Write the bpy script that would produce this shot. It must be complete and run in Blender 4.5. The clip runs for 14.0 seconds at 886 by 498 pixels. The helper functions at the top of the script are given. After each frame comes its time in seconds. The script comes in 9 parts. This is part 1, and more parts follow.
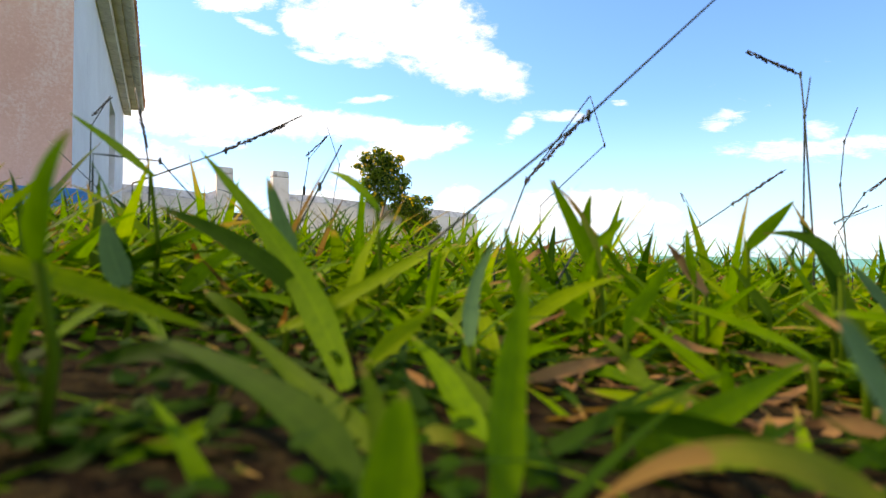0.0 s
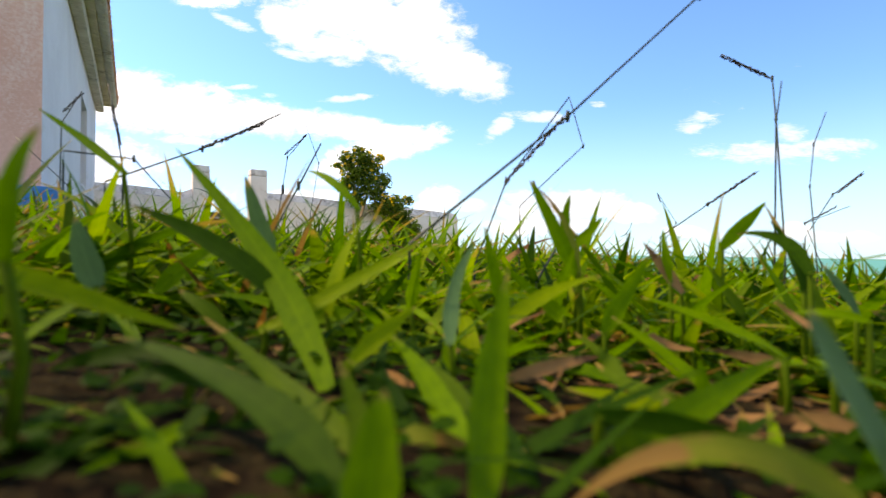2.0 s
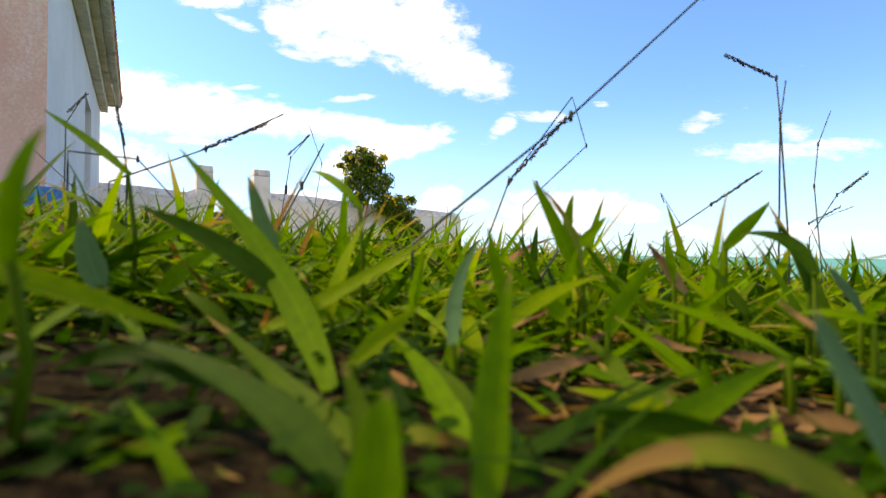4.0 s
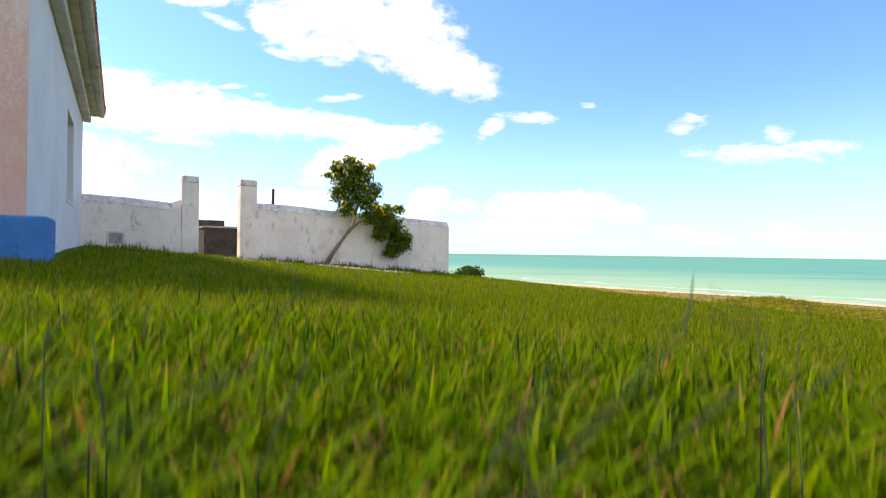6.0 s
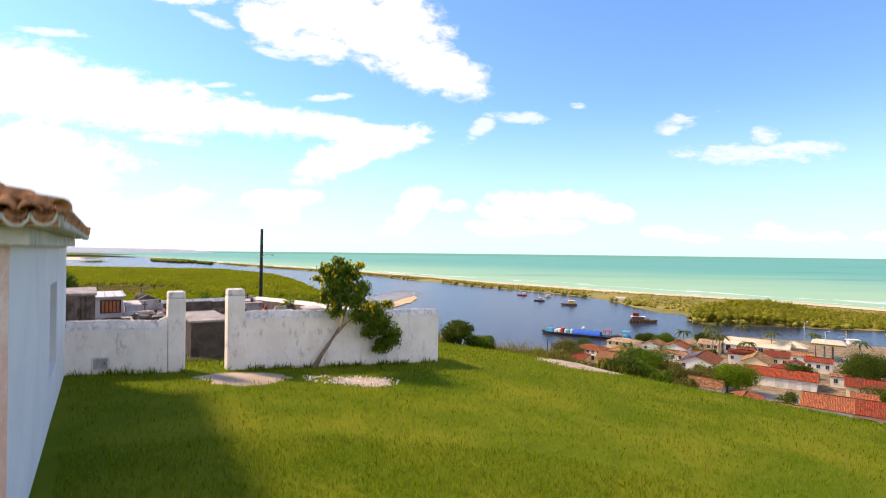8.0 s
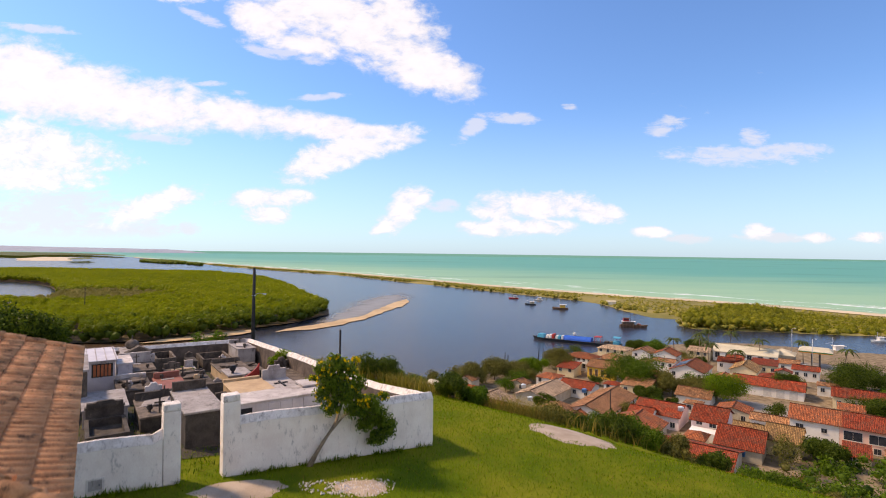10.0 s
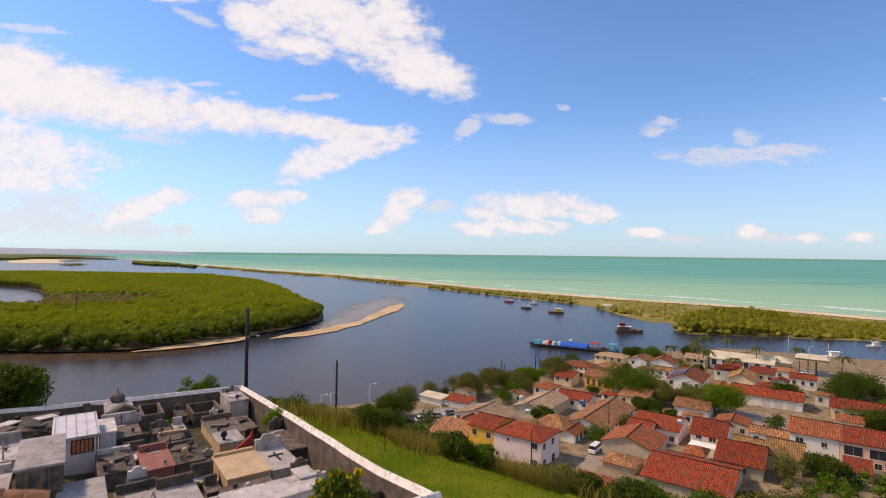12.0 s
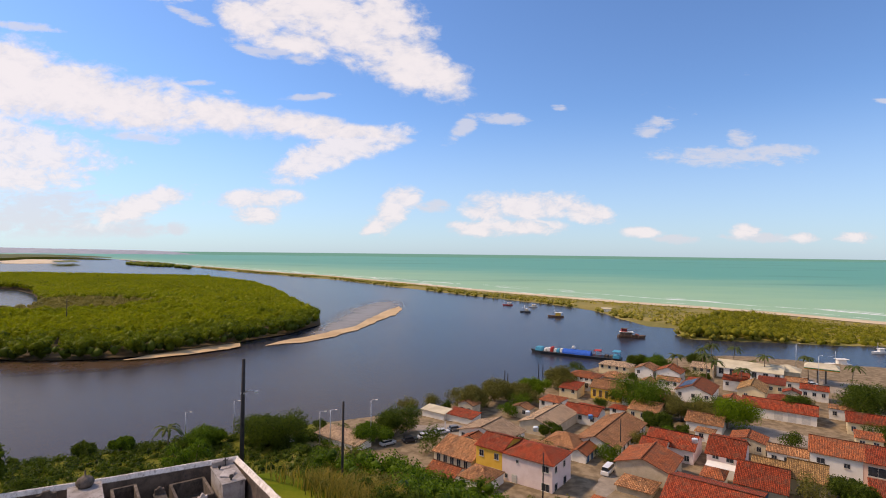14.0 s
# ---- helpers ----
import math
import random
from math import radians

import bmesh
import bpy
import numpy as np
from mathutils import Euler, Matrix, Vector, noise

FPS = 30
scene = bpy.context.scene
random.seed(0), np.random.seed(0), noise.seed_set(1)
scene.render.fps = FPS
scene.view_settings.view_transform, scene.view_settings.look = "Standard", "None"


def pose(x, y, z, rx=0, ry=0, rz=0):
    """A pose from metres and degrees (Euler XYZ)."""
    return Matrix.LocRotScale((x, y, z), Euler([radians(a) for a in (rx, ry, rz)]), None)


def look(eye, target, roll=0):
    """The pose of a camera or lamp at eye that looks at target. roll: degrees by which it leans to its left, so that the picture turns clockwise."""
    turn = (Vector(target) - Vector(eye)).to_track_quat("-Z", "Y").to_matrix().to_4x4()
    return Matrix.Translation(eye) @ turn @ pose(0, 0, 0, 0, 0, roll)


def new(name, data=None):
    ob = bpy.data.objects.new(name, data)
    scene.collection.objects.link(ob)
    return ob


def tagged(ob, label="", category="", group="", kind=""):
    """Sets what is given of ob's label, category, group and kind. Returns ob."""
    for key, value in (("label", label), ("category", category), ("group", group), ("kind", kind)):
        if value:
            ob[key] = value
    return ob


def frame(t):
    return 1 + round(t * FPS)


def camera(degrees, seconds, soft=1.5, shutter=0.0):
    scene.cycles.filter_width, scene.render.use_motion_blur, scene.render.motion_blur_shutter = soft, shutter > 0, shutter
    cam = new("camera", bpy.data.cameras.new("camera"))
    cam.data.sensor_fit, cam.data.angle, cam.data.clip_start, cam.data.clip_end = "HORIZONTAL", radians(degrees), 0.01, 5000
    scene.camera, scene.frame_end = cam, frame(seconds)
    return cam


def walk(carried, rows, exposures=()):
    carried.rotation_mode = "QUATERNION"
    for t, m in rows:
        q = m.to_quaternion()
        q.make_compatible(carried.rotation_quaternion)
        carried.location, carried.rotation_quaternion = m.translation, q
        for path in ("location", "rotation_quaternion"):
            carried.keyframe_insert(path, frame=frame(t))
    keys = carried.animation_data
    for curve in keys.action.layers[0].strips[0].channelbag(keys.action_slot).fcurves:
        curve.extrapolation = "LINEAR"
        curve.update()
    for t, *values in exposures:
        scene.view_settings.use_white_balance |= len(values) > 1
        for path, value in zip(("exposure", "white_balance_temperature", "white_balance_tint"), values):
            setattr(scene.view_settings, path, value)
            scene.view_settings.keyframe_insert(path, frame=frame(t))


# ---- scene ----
cam = camera(81.0, 14.0, soft=1.0, shutter=0.7)
PATH = [  # seconds, x, y, z, turn to the left, tilt up, lean
    (0, 0.000, 0.000, -0.050, 4.54, 0.17, 0.70),
    (0.5, 0.000, 0.000, -0.050, 4.08, 0.17, 0.70),
    (1, 0.000, 0.000, -0.050, 3.72, 0.17, 0.70),
    (1.2, 0.000, 0.000, -0.050, 1.30, 0.17, 0.70),
    (1.4, 0.000, 0.000, -0.050, -0.35, 0.17, 0.70),
    (1.5, 0.000, 0.000, -0.050, -0.20, 0.17, 0.70),
    (1.8, 0.000, 0.000, -0.050, 0.10, 0.17, 0.70),
    (2, 0.000, 0.000, -0.050, 2.37, 0.17, 0.70),
    (2.5, 0.000, 0.000, -0.050, 3.00, 0.17, 0.70),
    (3, 0.000, 0.000, -0.050, 3.00, 0.17, 0.70),
    (5.3, 0.000, 0.000, -0.050, 1.75, 0.17, 0.70),
    (5.5, 0.000, 0.000, -0.040, 1.62, 0.18, 0.69),
    (5.6, 0.000, 0.000, 0.000, 1.58, 0.19, 0.68),
    (5.75, 0.000, 0.000, 0.080, 1.50, 0.20, 0.68),
    (6, 0.000, 0.000, 0.252, 1.40, 0.22, 0.68),
    (6.5, 0.000, 0.000, 1.010, 1.15, 0.17, 0.65),
    (7, 0.000, 0.000, 1.902, 0.84, 0.24, 0.69),
    (7.5, 0.000, 0.000, 2.642, 0.62, 0.20, 0.63),
    (8, 0.000, 0.000, 3.475, 0.34, 0.21, 0.62),
    (8.2, 0.000, 0.000, 3.860, 0.24, 0.19, 0.62),
    (10.3, -0.182, -0.103, 6.987, -0.69, 0.26, 0.68),
    (10.5, -0.192, -0.045, 7.268, -0.75, 0.29, 0.64),
    (11, -0.306, 0.268, 7.983, -0.90, 0.31, 0.62),
    (11.5, -0.512, 0.846, 8.791, -1.03, 0.31, 0.64),
    (12, -0.706, 1.541, 9.509, -1.17, 0.31, 0.61),
    (12.5, -1.153, 2.795, 10.227, -1.33, 0.31, 0.64),
    (13, -1.629, 4.191, 10.905, -1.44, 0.31, 0.63),
    (13.5, -2.334, 5.857, 11.616, -1.55, 0.29, 0.62),
    (14, -2.843, 7.293, 12.198, -1.64, 0.29, 0.65),
]


def aim(x, y, z, turn, tilt, lean):
    a, b = radians(turn), radians(tilt)
    ahead = Vector((-math.sin(a) * math.cos(b), math.cos(a) * math.cos(b), math.sin(b)))
    return look((x, y, z), Vector((x, y, z)) + ahead, lean)



walk(cam, [(t, aim(*row)) for t, *row in PATH], [(0, 0.82, 8450, 18), (1.2, 0.8, 8450, 18), (2, 0.72, 8450, 18), (5.3, 0.7, 8450, 18), (6.5, 0.72, 8200, 19.5), (8.2, 0.57, 8200, 22), (10.3, 0.13, 8200, 23), (12, -0.02, 8200, 23), (14, -0.08, 8200, 23)])
cam.data.dof.use_dof, cam.data.dof.focus_distance, cam.data.dof.aperture_fstop = True, 8.0, 8.5

scene.cycles.max_bounces = 6

# ------------------------------------------------------------------ sky, sun
SUN_AZ = radians(-72)                   # where the sun stands, clockwise from +y
SUN_EL = radians(46)
sun_dir = Vector((math.sin(SUN_AZ) * math.cos(SUN_EL), math.cos(SUN_AZ) * math.cos(SUN_EL), math.sin(SUN_EL)))
sun = new("sun", bpy.data.lights.new("sun", "SUN"))
sun.data.energy, sun.data.angle, sun.data.color = 3.7, radians(7.0), (1.0, 0.87, 0.66)
sun.matrix_world = look(sun_dir * 100, (0, 0, 0))


class Nodes:
    """Short hand for wiring nodes."""

    def __init__(self, tree):
        self.tree = tree
        tree.nodes.clear()

    def add(self, kind, values=()):
        n = self.tree.nodes.new(kind)
        for k, v in dict(values).items():
            self.put(n.inputs[k], v)
        return n

    def put(self, socket, v):
        if isinstance(v, bpy.types.NodeSocket):
            self.tree.links.new(v, socket)
        elif isinstance(v, (tuple, list)) and len(v) == 3 and socket.type == "RGBA":
            socket.default_value = (*v, 1)
        else:
            socket.default_value = v

    def m(self, op, a, b=0.0, c=0.0, clamp=False):
        n = self.tree.nodes.new("ShaderNodeMath")
        n.operation, n.use_clamp = op, clamp
        for s, v in zip(n.inputs, (a, b, c)):
            self.put(s, v)
        return n.outputs[0]

    def ramp(self, v, lo, hi, a=0.0, b=1.0, smooth=True):
        n = self.add("ShaderNodeMapRange", {"Value": v, "From Min": lo, "From Max": hi, "To Min": a, "To Max": b})
        n.interpolation_type = "SMOOTHSTEP" if smooth else "LINEAR"
        return n.outputs[0]

    def noise(self, vec, scale, detail=4.0, rough=0.55, distort=0.0):
        return self.add("ShaderNodeTexNoise", {"Vector": vec, "Scale": scale, "Detail": detail, "Roughness": rough, "Distortion": distort}).outputs["Fac"]

    def mix(self, f, a, b, blend="MIX"):
        n = self.tree.nodes.new("ShaderNodeMix")
        n.data_type, n.blend_type = "RGBA", blend
        self.put(n.inputs[0], f)
        self.put(n.inputs[6], a)
        self.put(n.inputs[7], b)
        return n.outputs[2]


world = bpy.data.worlds.new("sky")
scene.world = world
world.use_nodes = True
w = Nodes(world.node_tree)
SKY = 0.125
sky = w.add("ShaderNodeTexSky")
sky.sky_type, sky.sun_disc, sky.sun_elevation, sky.sun_rotation = "NISHITA", False, SUN_EL, SUN_AZ
sky.altitude, sky.air_density, sky.dust_density, sky.ozone_density = 50, 1.0, 0.35, 1.6
ray = w.add("ShaderNodeTexCoord").outputs["Generated"]
sep = w.add("ShaderNodeSeparateXYZ", {0: ray})
rx, ry, rz = sep.outputs
front = w.m("MAXIMUM", ry, 0.06)
p, q = w.m("DIVIDE", rx, front), w.m("DIVIDE", rz, front)
pq = w.add("ShaderNodeCombineXYZ", {0: p, 1: w.m("MULTIPLY", q, 1.7), 2: 0.0}).outputs[0]
bend = w.noise(pq, 3.2, 6, 0.6)
fine = w.noise(pq, 11.0, 6, 0.62, 0.4)
tiny = w.noise(pq, 34.0, 5, 0.6, 0.3)
small = w.noise(pq, 24.0, 6, 0.66, 0.5)
feather = w.noise(w.add("ShaderNodeMapping", {"Vector": pq, "Scale": (0.55, 1.25, 1.0)}).outputs[0], 22.0, 6, 0.66, 0.8)
# clouds as lumps: centre across and up, half sizes, lean in degrees, thickness
HIGH_CLOUD = [(-0.220, 0.459, 0.185, 0.065, -20, 1), (-0.133, 0.407, 0.131, 0.060, -25, 1), (-0.029, 0.352, 0.107, 0.052, -22, 1), (-0.079, 0.441, 0.093, 0.065, -40, 1), (-0.343, 0.434, 0.065, 0.039, -35, 1),
              (-0.251, 0.393, 0.082, 0.024, -8, 1), (0.012, 0.333, 0.068, 0.028, 12, 1)]
LONG_CLOUD = [(-0.831, 0.321, 0.163, 0.078, -8, 1), (-0.685, 0.292, 0.174, 0.063, -8, 1), (-0.537, 0.273, 0.163, 0.052, -9, 1), (-0.388, 0.255, 0.163, 0.039, -8, 1), (-0.260, 0.241, 0.142, 0.028, -6, 1),
              (-0.130, 0.226, 0.093, 0.020, -8, 1), (-0.216, 0.177, 0.078, 0.028, 25, 0.8), (-0.152, 0.202, 0.087, 0.026, 15, 0.8), (-0.788, 0.183, 0.142, 0.044, -7, 0.8), (-0.787, 0.133, 0.114, 0.024, 0, 0.8)]
LOW_CLOUDS = [(-0.744, 0.063, 0.142, 0.044, 0, 0.5), (-0.650, 0.039, 0.131, 0.022, 0, 0.5), (-0.556, 0.077, 0.082, 0.020, 20, 0.75), (-0.503, 0.099, 0.033, 0.016, 10, 0.8), (-0.476, 0.039, 0.020, 0.011, 0, 0.6),
              (-0.328, 0.097, 0.065, 0.016, 4, 0.75), (-0.327, 0.067, 0.035, 0.016, 0, 0.8), (-0.051, 0.101, 0.031, 0.020, 10, 0.9), (-0.072, 0.075, 0.039, 0.022, 42, 0.9), (-0.098, 0.048, 0.026, 0.011, 30, 0.7),
              (0.012, 0.087, 0.031, 0.010, 0, 0.5), (0.109, 0.081, 0.037, 0.026, 0, 0.9), (0.188, 0.087, 0.054, 0.024, 0, 0.9), (0.248, 0.092, 0.046, 0.020, 0, 0.9)]
HORIZON_CLOUDS = [(0.304, 0.080, 0.048, 0.016, -8, 0.8), (0.100, 0.046, 0.050, 0.014, 0, 0.75), (0.183, 0.050, 0.065, 0.014, 0, 0.7), (0.415, 0.043, 0.031, 0.009, 0, 0.7), (0.488, 0.029, 0.041, 0.007, 0, 0.6),
                  (0.623, 0.046, 0.024, 0.012, 0, 0.7), (0.645, 0.034, 0.060, 0.008, 0, 0.6), (0.736, 0.035, 0.028, 0.008, 0, 0.7), (0.844, 0.037, 0.035, 0.009, 0, 0.7), (0.576, 0.192, 0.109, 0.015, 0, 0.55),
                  (0.610, 0.228, 0.024, 0.015, 0, 0.6), (0.678, 0.205, 0.068, 0.011, 3, 0.5), (0.436, 0.247, 0.035, 0.014, 12, 0.45)]
WISPS = [(0.065, 0.240, 0.033, 0.013, 40, 0.5), (0.118, 0.259, 0.052, 0.009, -4, 0.6), (0.158, 0.262, 0.022, 0.008, 0, 0.6), (0.252, 0.283, 0.014, 0.005, -10, 0.5), (0.896, 0.309, 0.017, 0.005, 0, 0.5),
         (-0.442, 0.316, 0.026, 0.005, 0, 0.6), (-0.226, 0.294, 0.039, 0.006, 5, 0.5), (-0.387, 0.300, 0.024, 0.005, 0, 0.6), (-0.460, 0.444, 0.037, 0.008, -22, 0.6), (-0.347, 0.384, 0.037, 0.009, -22, 0.5),
         (-0.283, 0.374, 0.054, 0.010, -8, 0.5), (-0.770, 0.417, 0.050, 0.007, -4, 0.4), (-0.684, 0.237, 0.033, 0.007, 0, 0.6), (-0.547, 0.211, 0.054, 0.008, -5, 0.6), (-0.498, 0.501, 0.065, 0.024, 0, 0.9)]
CLOUDS = HIGH_CLOUD + LONG_CLOUD + LOW_CLOUDS + HORIZON_CLOUDS + WISPS
flat = w.add("ShaderNodeCombineXYZ", {0: p, 1: q, 2: 0.0}).outputs[0]


def cloud_cover(lumps, base, rough, edges):
    """How deep a direction lies in the nearest lump, with a billowing edge."""
    nearest = None
    for cx, cy, sx, sy, lean, _ in lumps:
        place = w.add("ShaderNodeMapping", {"Vector": flat, "Location": (cx, cy, 0), "Rotation": (0, 0, radians(lean)), "Scale": (sx, sy, 1)})
        place.vector_type = "TEXTURE"
        sq = w.add("ShaderNodeVectorMath", {0: place.outputs[0], 1: place.outputs[0]})
        sq.operation = "DOT_PRODUCT"
        nearest = sq.outputs["Value"] if nearest is None else w.m("MINIMUM", nearest, sq.outputs["Value"])
    billow = 0.0
    for edge_, size_ in zip(edges, (1.5, 2.2, 1.5)):
        billow = w.m("ADD", w.m("MULTIPLY_ADD", edge_, size_ * rough, -0.5 * size_ * rough), billow)
    return w.m("ADD", w.m("MAXIMUM", w.m("SUBTRACT", base, nearest), -1.6), billow)


ragged_sky = cloud_cover([c for c in CLOUDS if c[5] > 0.95], 1.1, 1.0, (bend, fine, tiny))
puff_sky = cloud_cover([c for c in CLOUDS if 0.65 < c[5] <= 0.95], 2.0, 1.7, (fine, small, tiny))
thin_sky = cloud_cover([c for c in CLOUDS if c[5] <= 0.65], 1.9, 2.4, (fine, feather, tiny))
dense = w.m("MAXIMUM", w.ramp(ragged_sky, -0.2, 0.9), w.m("MAXIMUM", w.m("MULTIPLY", w.ramp(puff_sky, -0.3, 1.7), 0.92), w.m("MULTIPLY", w.ramp(thin_sky, -0.3, 1.9), 0.72)))
# behind the camera: unseen scattered clouds of the same kind, thickened as fill light
back = w.ramp(w.noise(ray, 2.6, 6, 0.6), 0.42, 0.56)
dense = w.add("ShaderNodeMix", {0: w.ramp(ry, 0.02, 0.12), 2: back, 3: dense}).outputs[0]
dense = w.m("MULTIPLY", dense, w.ramp(rz, 0.002, 0.030))
shade = w.ramp(w.m("ADD", w.m("MAXIMUM", ragged_sky, w.m("MULTIPLY", puff_sky, 0.6)), w.m("MULTIPLY_ADD", small, 2.2, -0.8)), 0.1, 1.7)
cloud = w.mix(shade, (0.65, 0.77, 0.95), (0.835, 0.935, 1.07))
blue = w.mix(1.0, sky.outputs[0], (SKY * 0.62, SKY * 1.12, SKY * 1.66), "MULTIPLY")
haze = w.m("MULTIPLY", w.ramp(rz, 0.0, 0.28, 1.0, 0.0), 0.52)
blue = w.mix(haze, blue, (0.485, 0.715, 1.05))
above = w.mix(w.m("MULTIPLY", dense, 0.94), blue, cloud)
below = w.mix(w.ramp(rz, -0.03, -0.0052), (0.14, 0.37, 0.30), (0.14, 0.37, 0.34))
total = w.mix(w.ramp(rz, -0.0054, -0.0046), below, above)
w.add("ShaderNodeOutputWorld", {0: w.add("ShaderNodeBackground", {0: total, 1: 1.0}).outputs[0]})


# ------------------------------------------------------------------ materials
def surface(name, light, dark, scale=6.0, rough=0.85, bump=0.15, grain=60.0, stain=None, stain_scale=1.2, stain_amount=0.4, metal=0.0,
            vary=0.0, spec=0.2, island=0.0, seam=None, coat=0.0):
    """A worn surface: two tones in large patches, fine grain, and stains of their own shape."""
    mat = bpy.data.materials.new(name)
    mat.use_nodes = True
    n = Nodes(mat.node_tree)
    pos = n.add("ShaderNodeNewGeometry").outputs["Position"]
    big, fine = n.noise(pos, scale, 5, 0.6, 0.3), n.noise(pos, grain, 3, 0.6)
    f = n.m("ADD", n.m("MULTIPLY", big, 0.7), n.m("MULTIPLY", fine, 0.3))
    colour = n.mix(n.ramp(f, 0.34, 0.66), dark, light)
    if stain:
        long = n.add("ShaderNodeMapping", {"Vector": pos, "Scale": (1.0, 1.0, 0.45)}).outputs[0]
        s = n.ramp(n.m("ADD", n.noise(long, stain_scale, 9, 0.74, 0.1), n.m("MULTIPLY_ADD", fine, 0.24, -0.12)), 0.70 - 0.3 * stain_amount, 0.86 - 0.25 * stain_amount)
        colour = n.mix(n.m("MULTIPLY", s, 0.85), colour, stain)
    if vary:
        r = n.add("ShaderNodeObjectInfo").outputs["Random"]
        colour = n.mix(1.0, colour, n.add("ShaderNodeCombineColor", {i: n.ramp(r, 0, 1, 1 - vary, 1 + 0.3 * vary, False) for i in range(3)}).outputs[0], "MULTIPLY")
    if island:
        r = n.add("ShaderNodeNewGeometry").outputs["Random Per Island"]
        colour = n.mix(1.0, colour, n.add("ShaderNodeCombineColor", {0: n.ramp(r, 0, 1, 1 - island, 1 + island, False), 1: n.ramp(r, 0, 1, 1 - 0.8 * island, 1 + 0.6 * island, False), 2: 1 - 0.3 * island}).outputs[0], "MULTIPLY")
    nb = n.add("ShaderNodeBump", {"Strength": bump, "Distance": 0.02, "Height": f})
    b = n.add("ShaderNodeBsdfPrincipled", {"Base Color": colour, "Roughness": rough, "Metallic": metal, "Specular IOR Level": spec, "Coat Weight": coat, "Normal": nb.outputs[0]})
    n.add("ShaderNodeOutputMaterial", {0: b.outputs[0]})
    return mat


def leafy(name, light, dark, rough=0.5, through_light=0.35, scale=3.0, rand=0.35, yellow=None):
    """Leaves: each its own tone, light passing through."""
    mat = bpy.data.materials.new(name)
    mat.use_nodes = True
    n = Nodes(mat.node_tree)
    geo = n.add("ShaderNodeNewGeometry")
    r = geo.outputs["Random Per Island"]
    big = n.noise(geo.outputs["Position"], scale, 3, 0.6)
    f = n.m("ADD", n.m("MULTIPLY", r, rand * 1.6), n.m("MULTIPLY", big, 1.0 - rand), clamp=True)
    colour = n.mix(n.ramp(f, 0.2, 0.8), dark, light)
    if yellow:
        colour = n.mix(n.ramp(r, 0.86, 0.92), colour, yellow)
    b = n.add("ShaderNodeBsdfPrincipled", {"Base Color": colour, "Roughness": rough, "Specular IOR Level": 0.1})
    t = n.add("ShaderNodeBsdfTranslucent", {0: n.mix(1.0, colour, (1.5, 1.6, 0.6), "MULTIPLY")})
    s = n.add("ShaderNodeMixShader", {0: through_light, 1: b.outputs[0], 2: t.outputs[0]})
    n.add("ShaderNodeOutputMaterial", {0: s.outputs[0]})
    return mat


def roofing(name, light, dark, moss=(0.07, 0.06, 0.05), moss_amount=0.3):
    """Clay pantiles far off: rows and courses by the roof's own measure (UV in metres)."""
    mat = bpy.data.materials.new(name)
    mat.use_nodes = True
    n = Nodes(mat.node_tree)
    uv = n.add("ShaderNodeTexCoord").outputs["UV"]
    pos = n.add("ShaderNodeNewGeometry").outputs["Position"]
    brick = n.add("ShaderNodeTexBrick", {"Vector": uv, "Color1": light, "Color2": dark, "Mortar": tuple(0.22 * c for c in dark), "Scale": 1.0, "Mortar Size": 0.05,
                                         "Mortar Smooth": 0.4, "Brick Width": 0.30, "Row Height": 0.50, "Bias": -0.1})
    brick.offset = 0.0
    patch = n.ramp(n.m("ADD", n.noise(pos, 0.55, 6, 0.7, 0.4), n.m("MULTIPLY", n.noise(pos, 7, 3), 0.25)), 0.70 - 0.3 * moss_amount, 0.92 - 0.3 * moss_amount)
    colour = n.mix(n.m("MULTIPLY", patch, 0.7), brick.outputs[0], moss)
    streak = n.add("ShaderNodeMapping", {"Vector": uv, "Scale": (3.4, 0.55, 1.0)}).outputs[0]
    fleck = n.ramp(n.noise(streak, 1.0, 5, 0.75, 0.3), 0.46, 0.60)
    colour = n.mix(n.m("MULTIPLY", fleck, 0.8), colour, tuple(0.32 * c for c in dark))
    speck = n.add("ShaderNodeMapping", {"Vector": uv, "Scale": (3.3, 2.0, 1.0)}).outputs[0]
    pale = n.ramp(n.noise(speck, 1.1, 3, 0.7), 0.58, 0.70)
    colour = n.mix(n.m("MULTIPLY", pale, 0.6), colour, tuple(min(1.0, 1.45 * c + 0.03) for c in light))
    r = n.add("ShaderNodeObjectInfo").outputs["Random"]
    colour = n.mix(1.0, colour, n.add("ShaderNodeCombineColor", {i: n.ramp(r, 0, 1, 0.78, 1.15, False) for i in range(3)}).outputs[0], "MULTIPLY")
    wave = n.add("ShaderNodeTexWave", {"Vector": uv, "Scale": 1.047, "Distortion": 0.0})
    wave.wave_type, wave.bands_direction = "BANDS", "X"
    nb = n.add("ShaderNodeBump", {"Strength": 0.9, "Distance": 0.05, "Height": n.m("ADD", wave.outputs["Fac"], n.m("MULTIPLY", brick.outputs["Fac"], -0.5))})
    b = n.add("ShaderNodeBsdfPrincipled", {"Base Color": colour, "Roughness": 0.9, "Specular IOR Level": 0.2, "Normal": nb.outputs[0]})
    n.add("ShaderNodeOutputMaterial", {0: b.outputs[0]})
    return mat


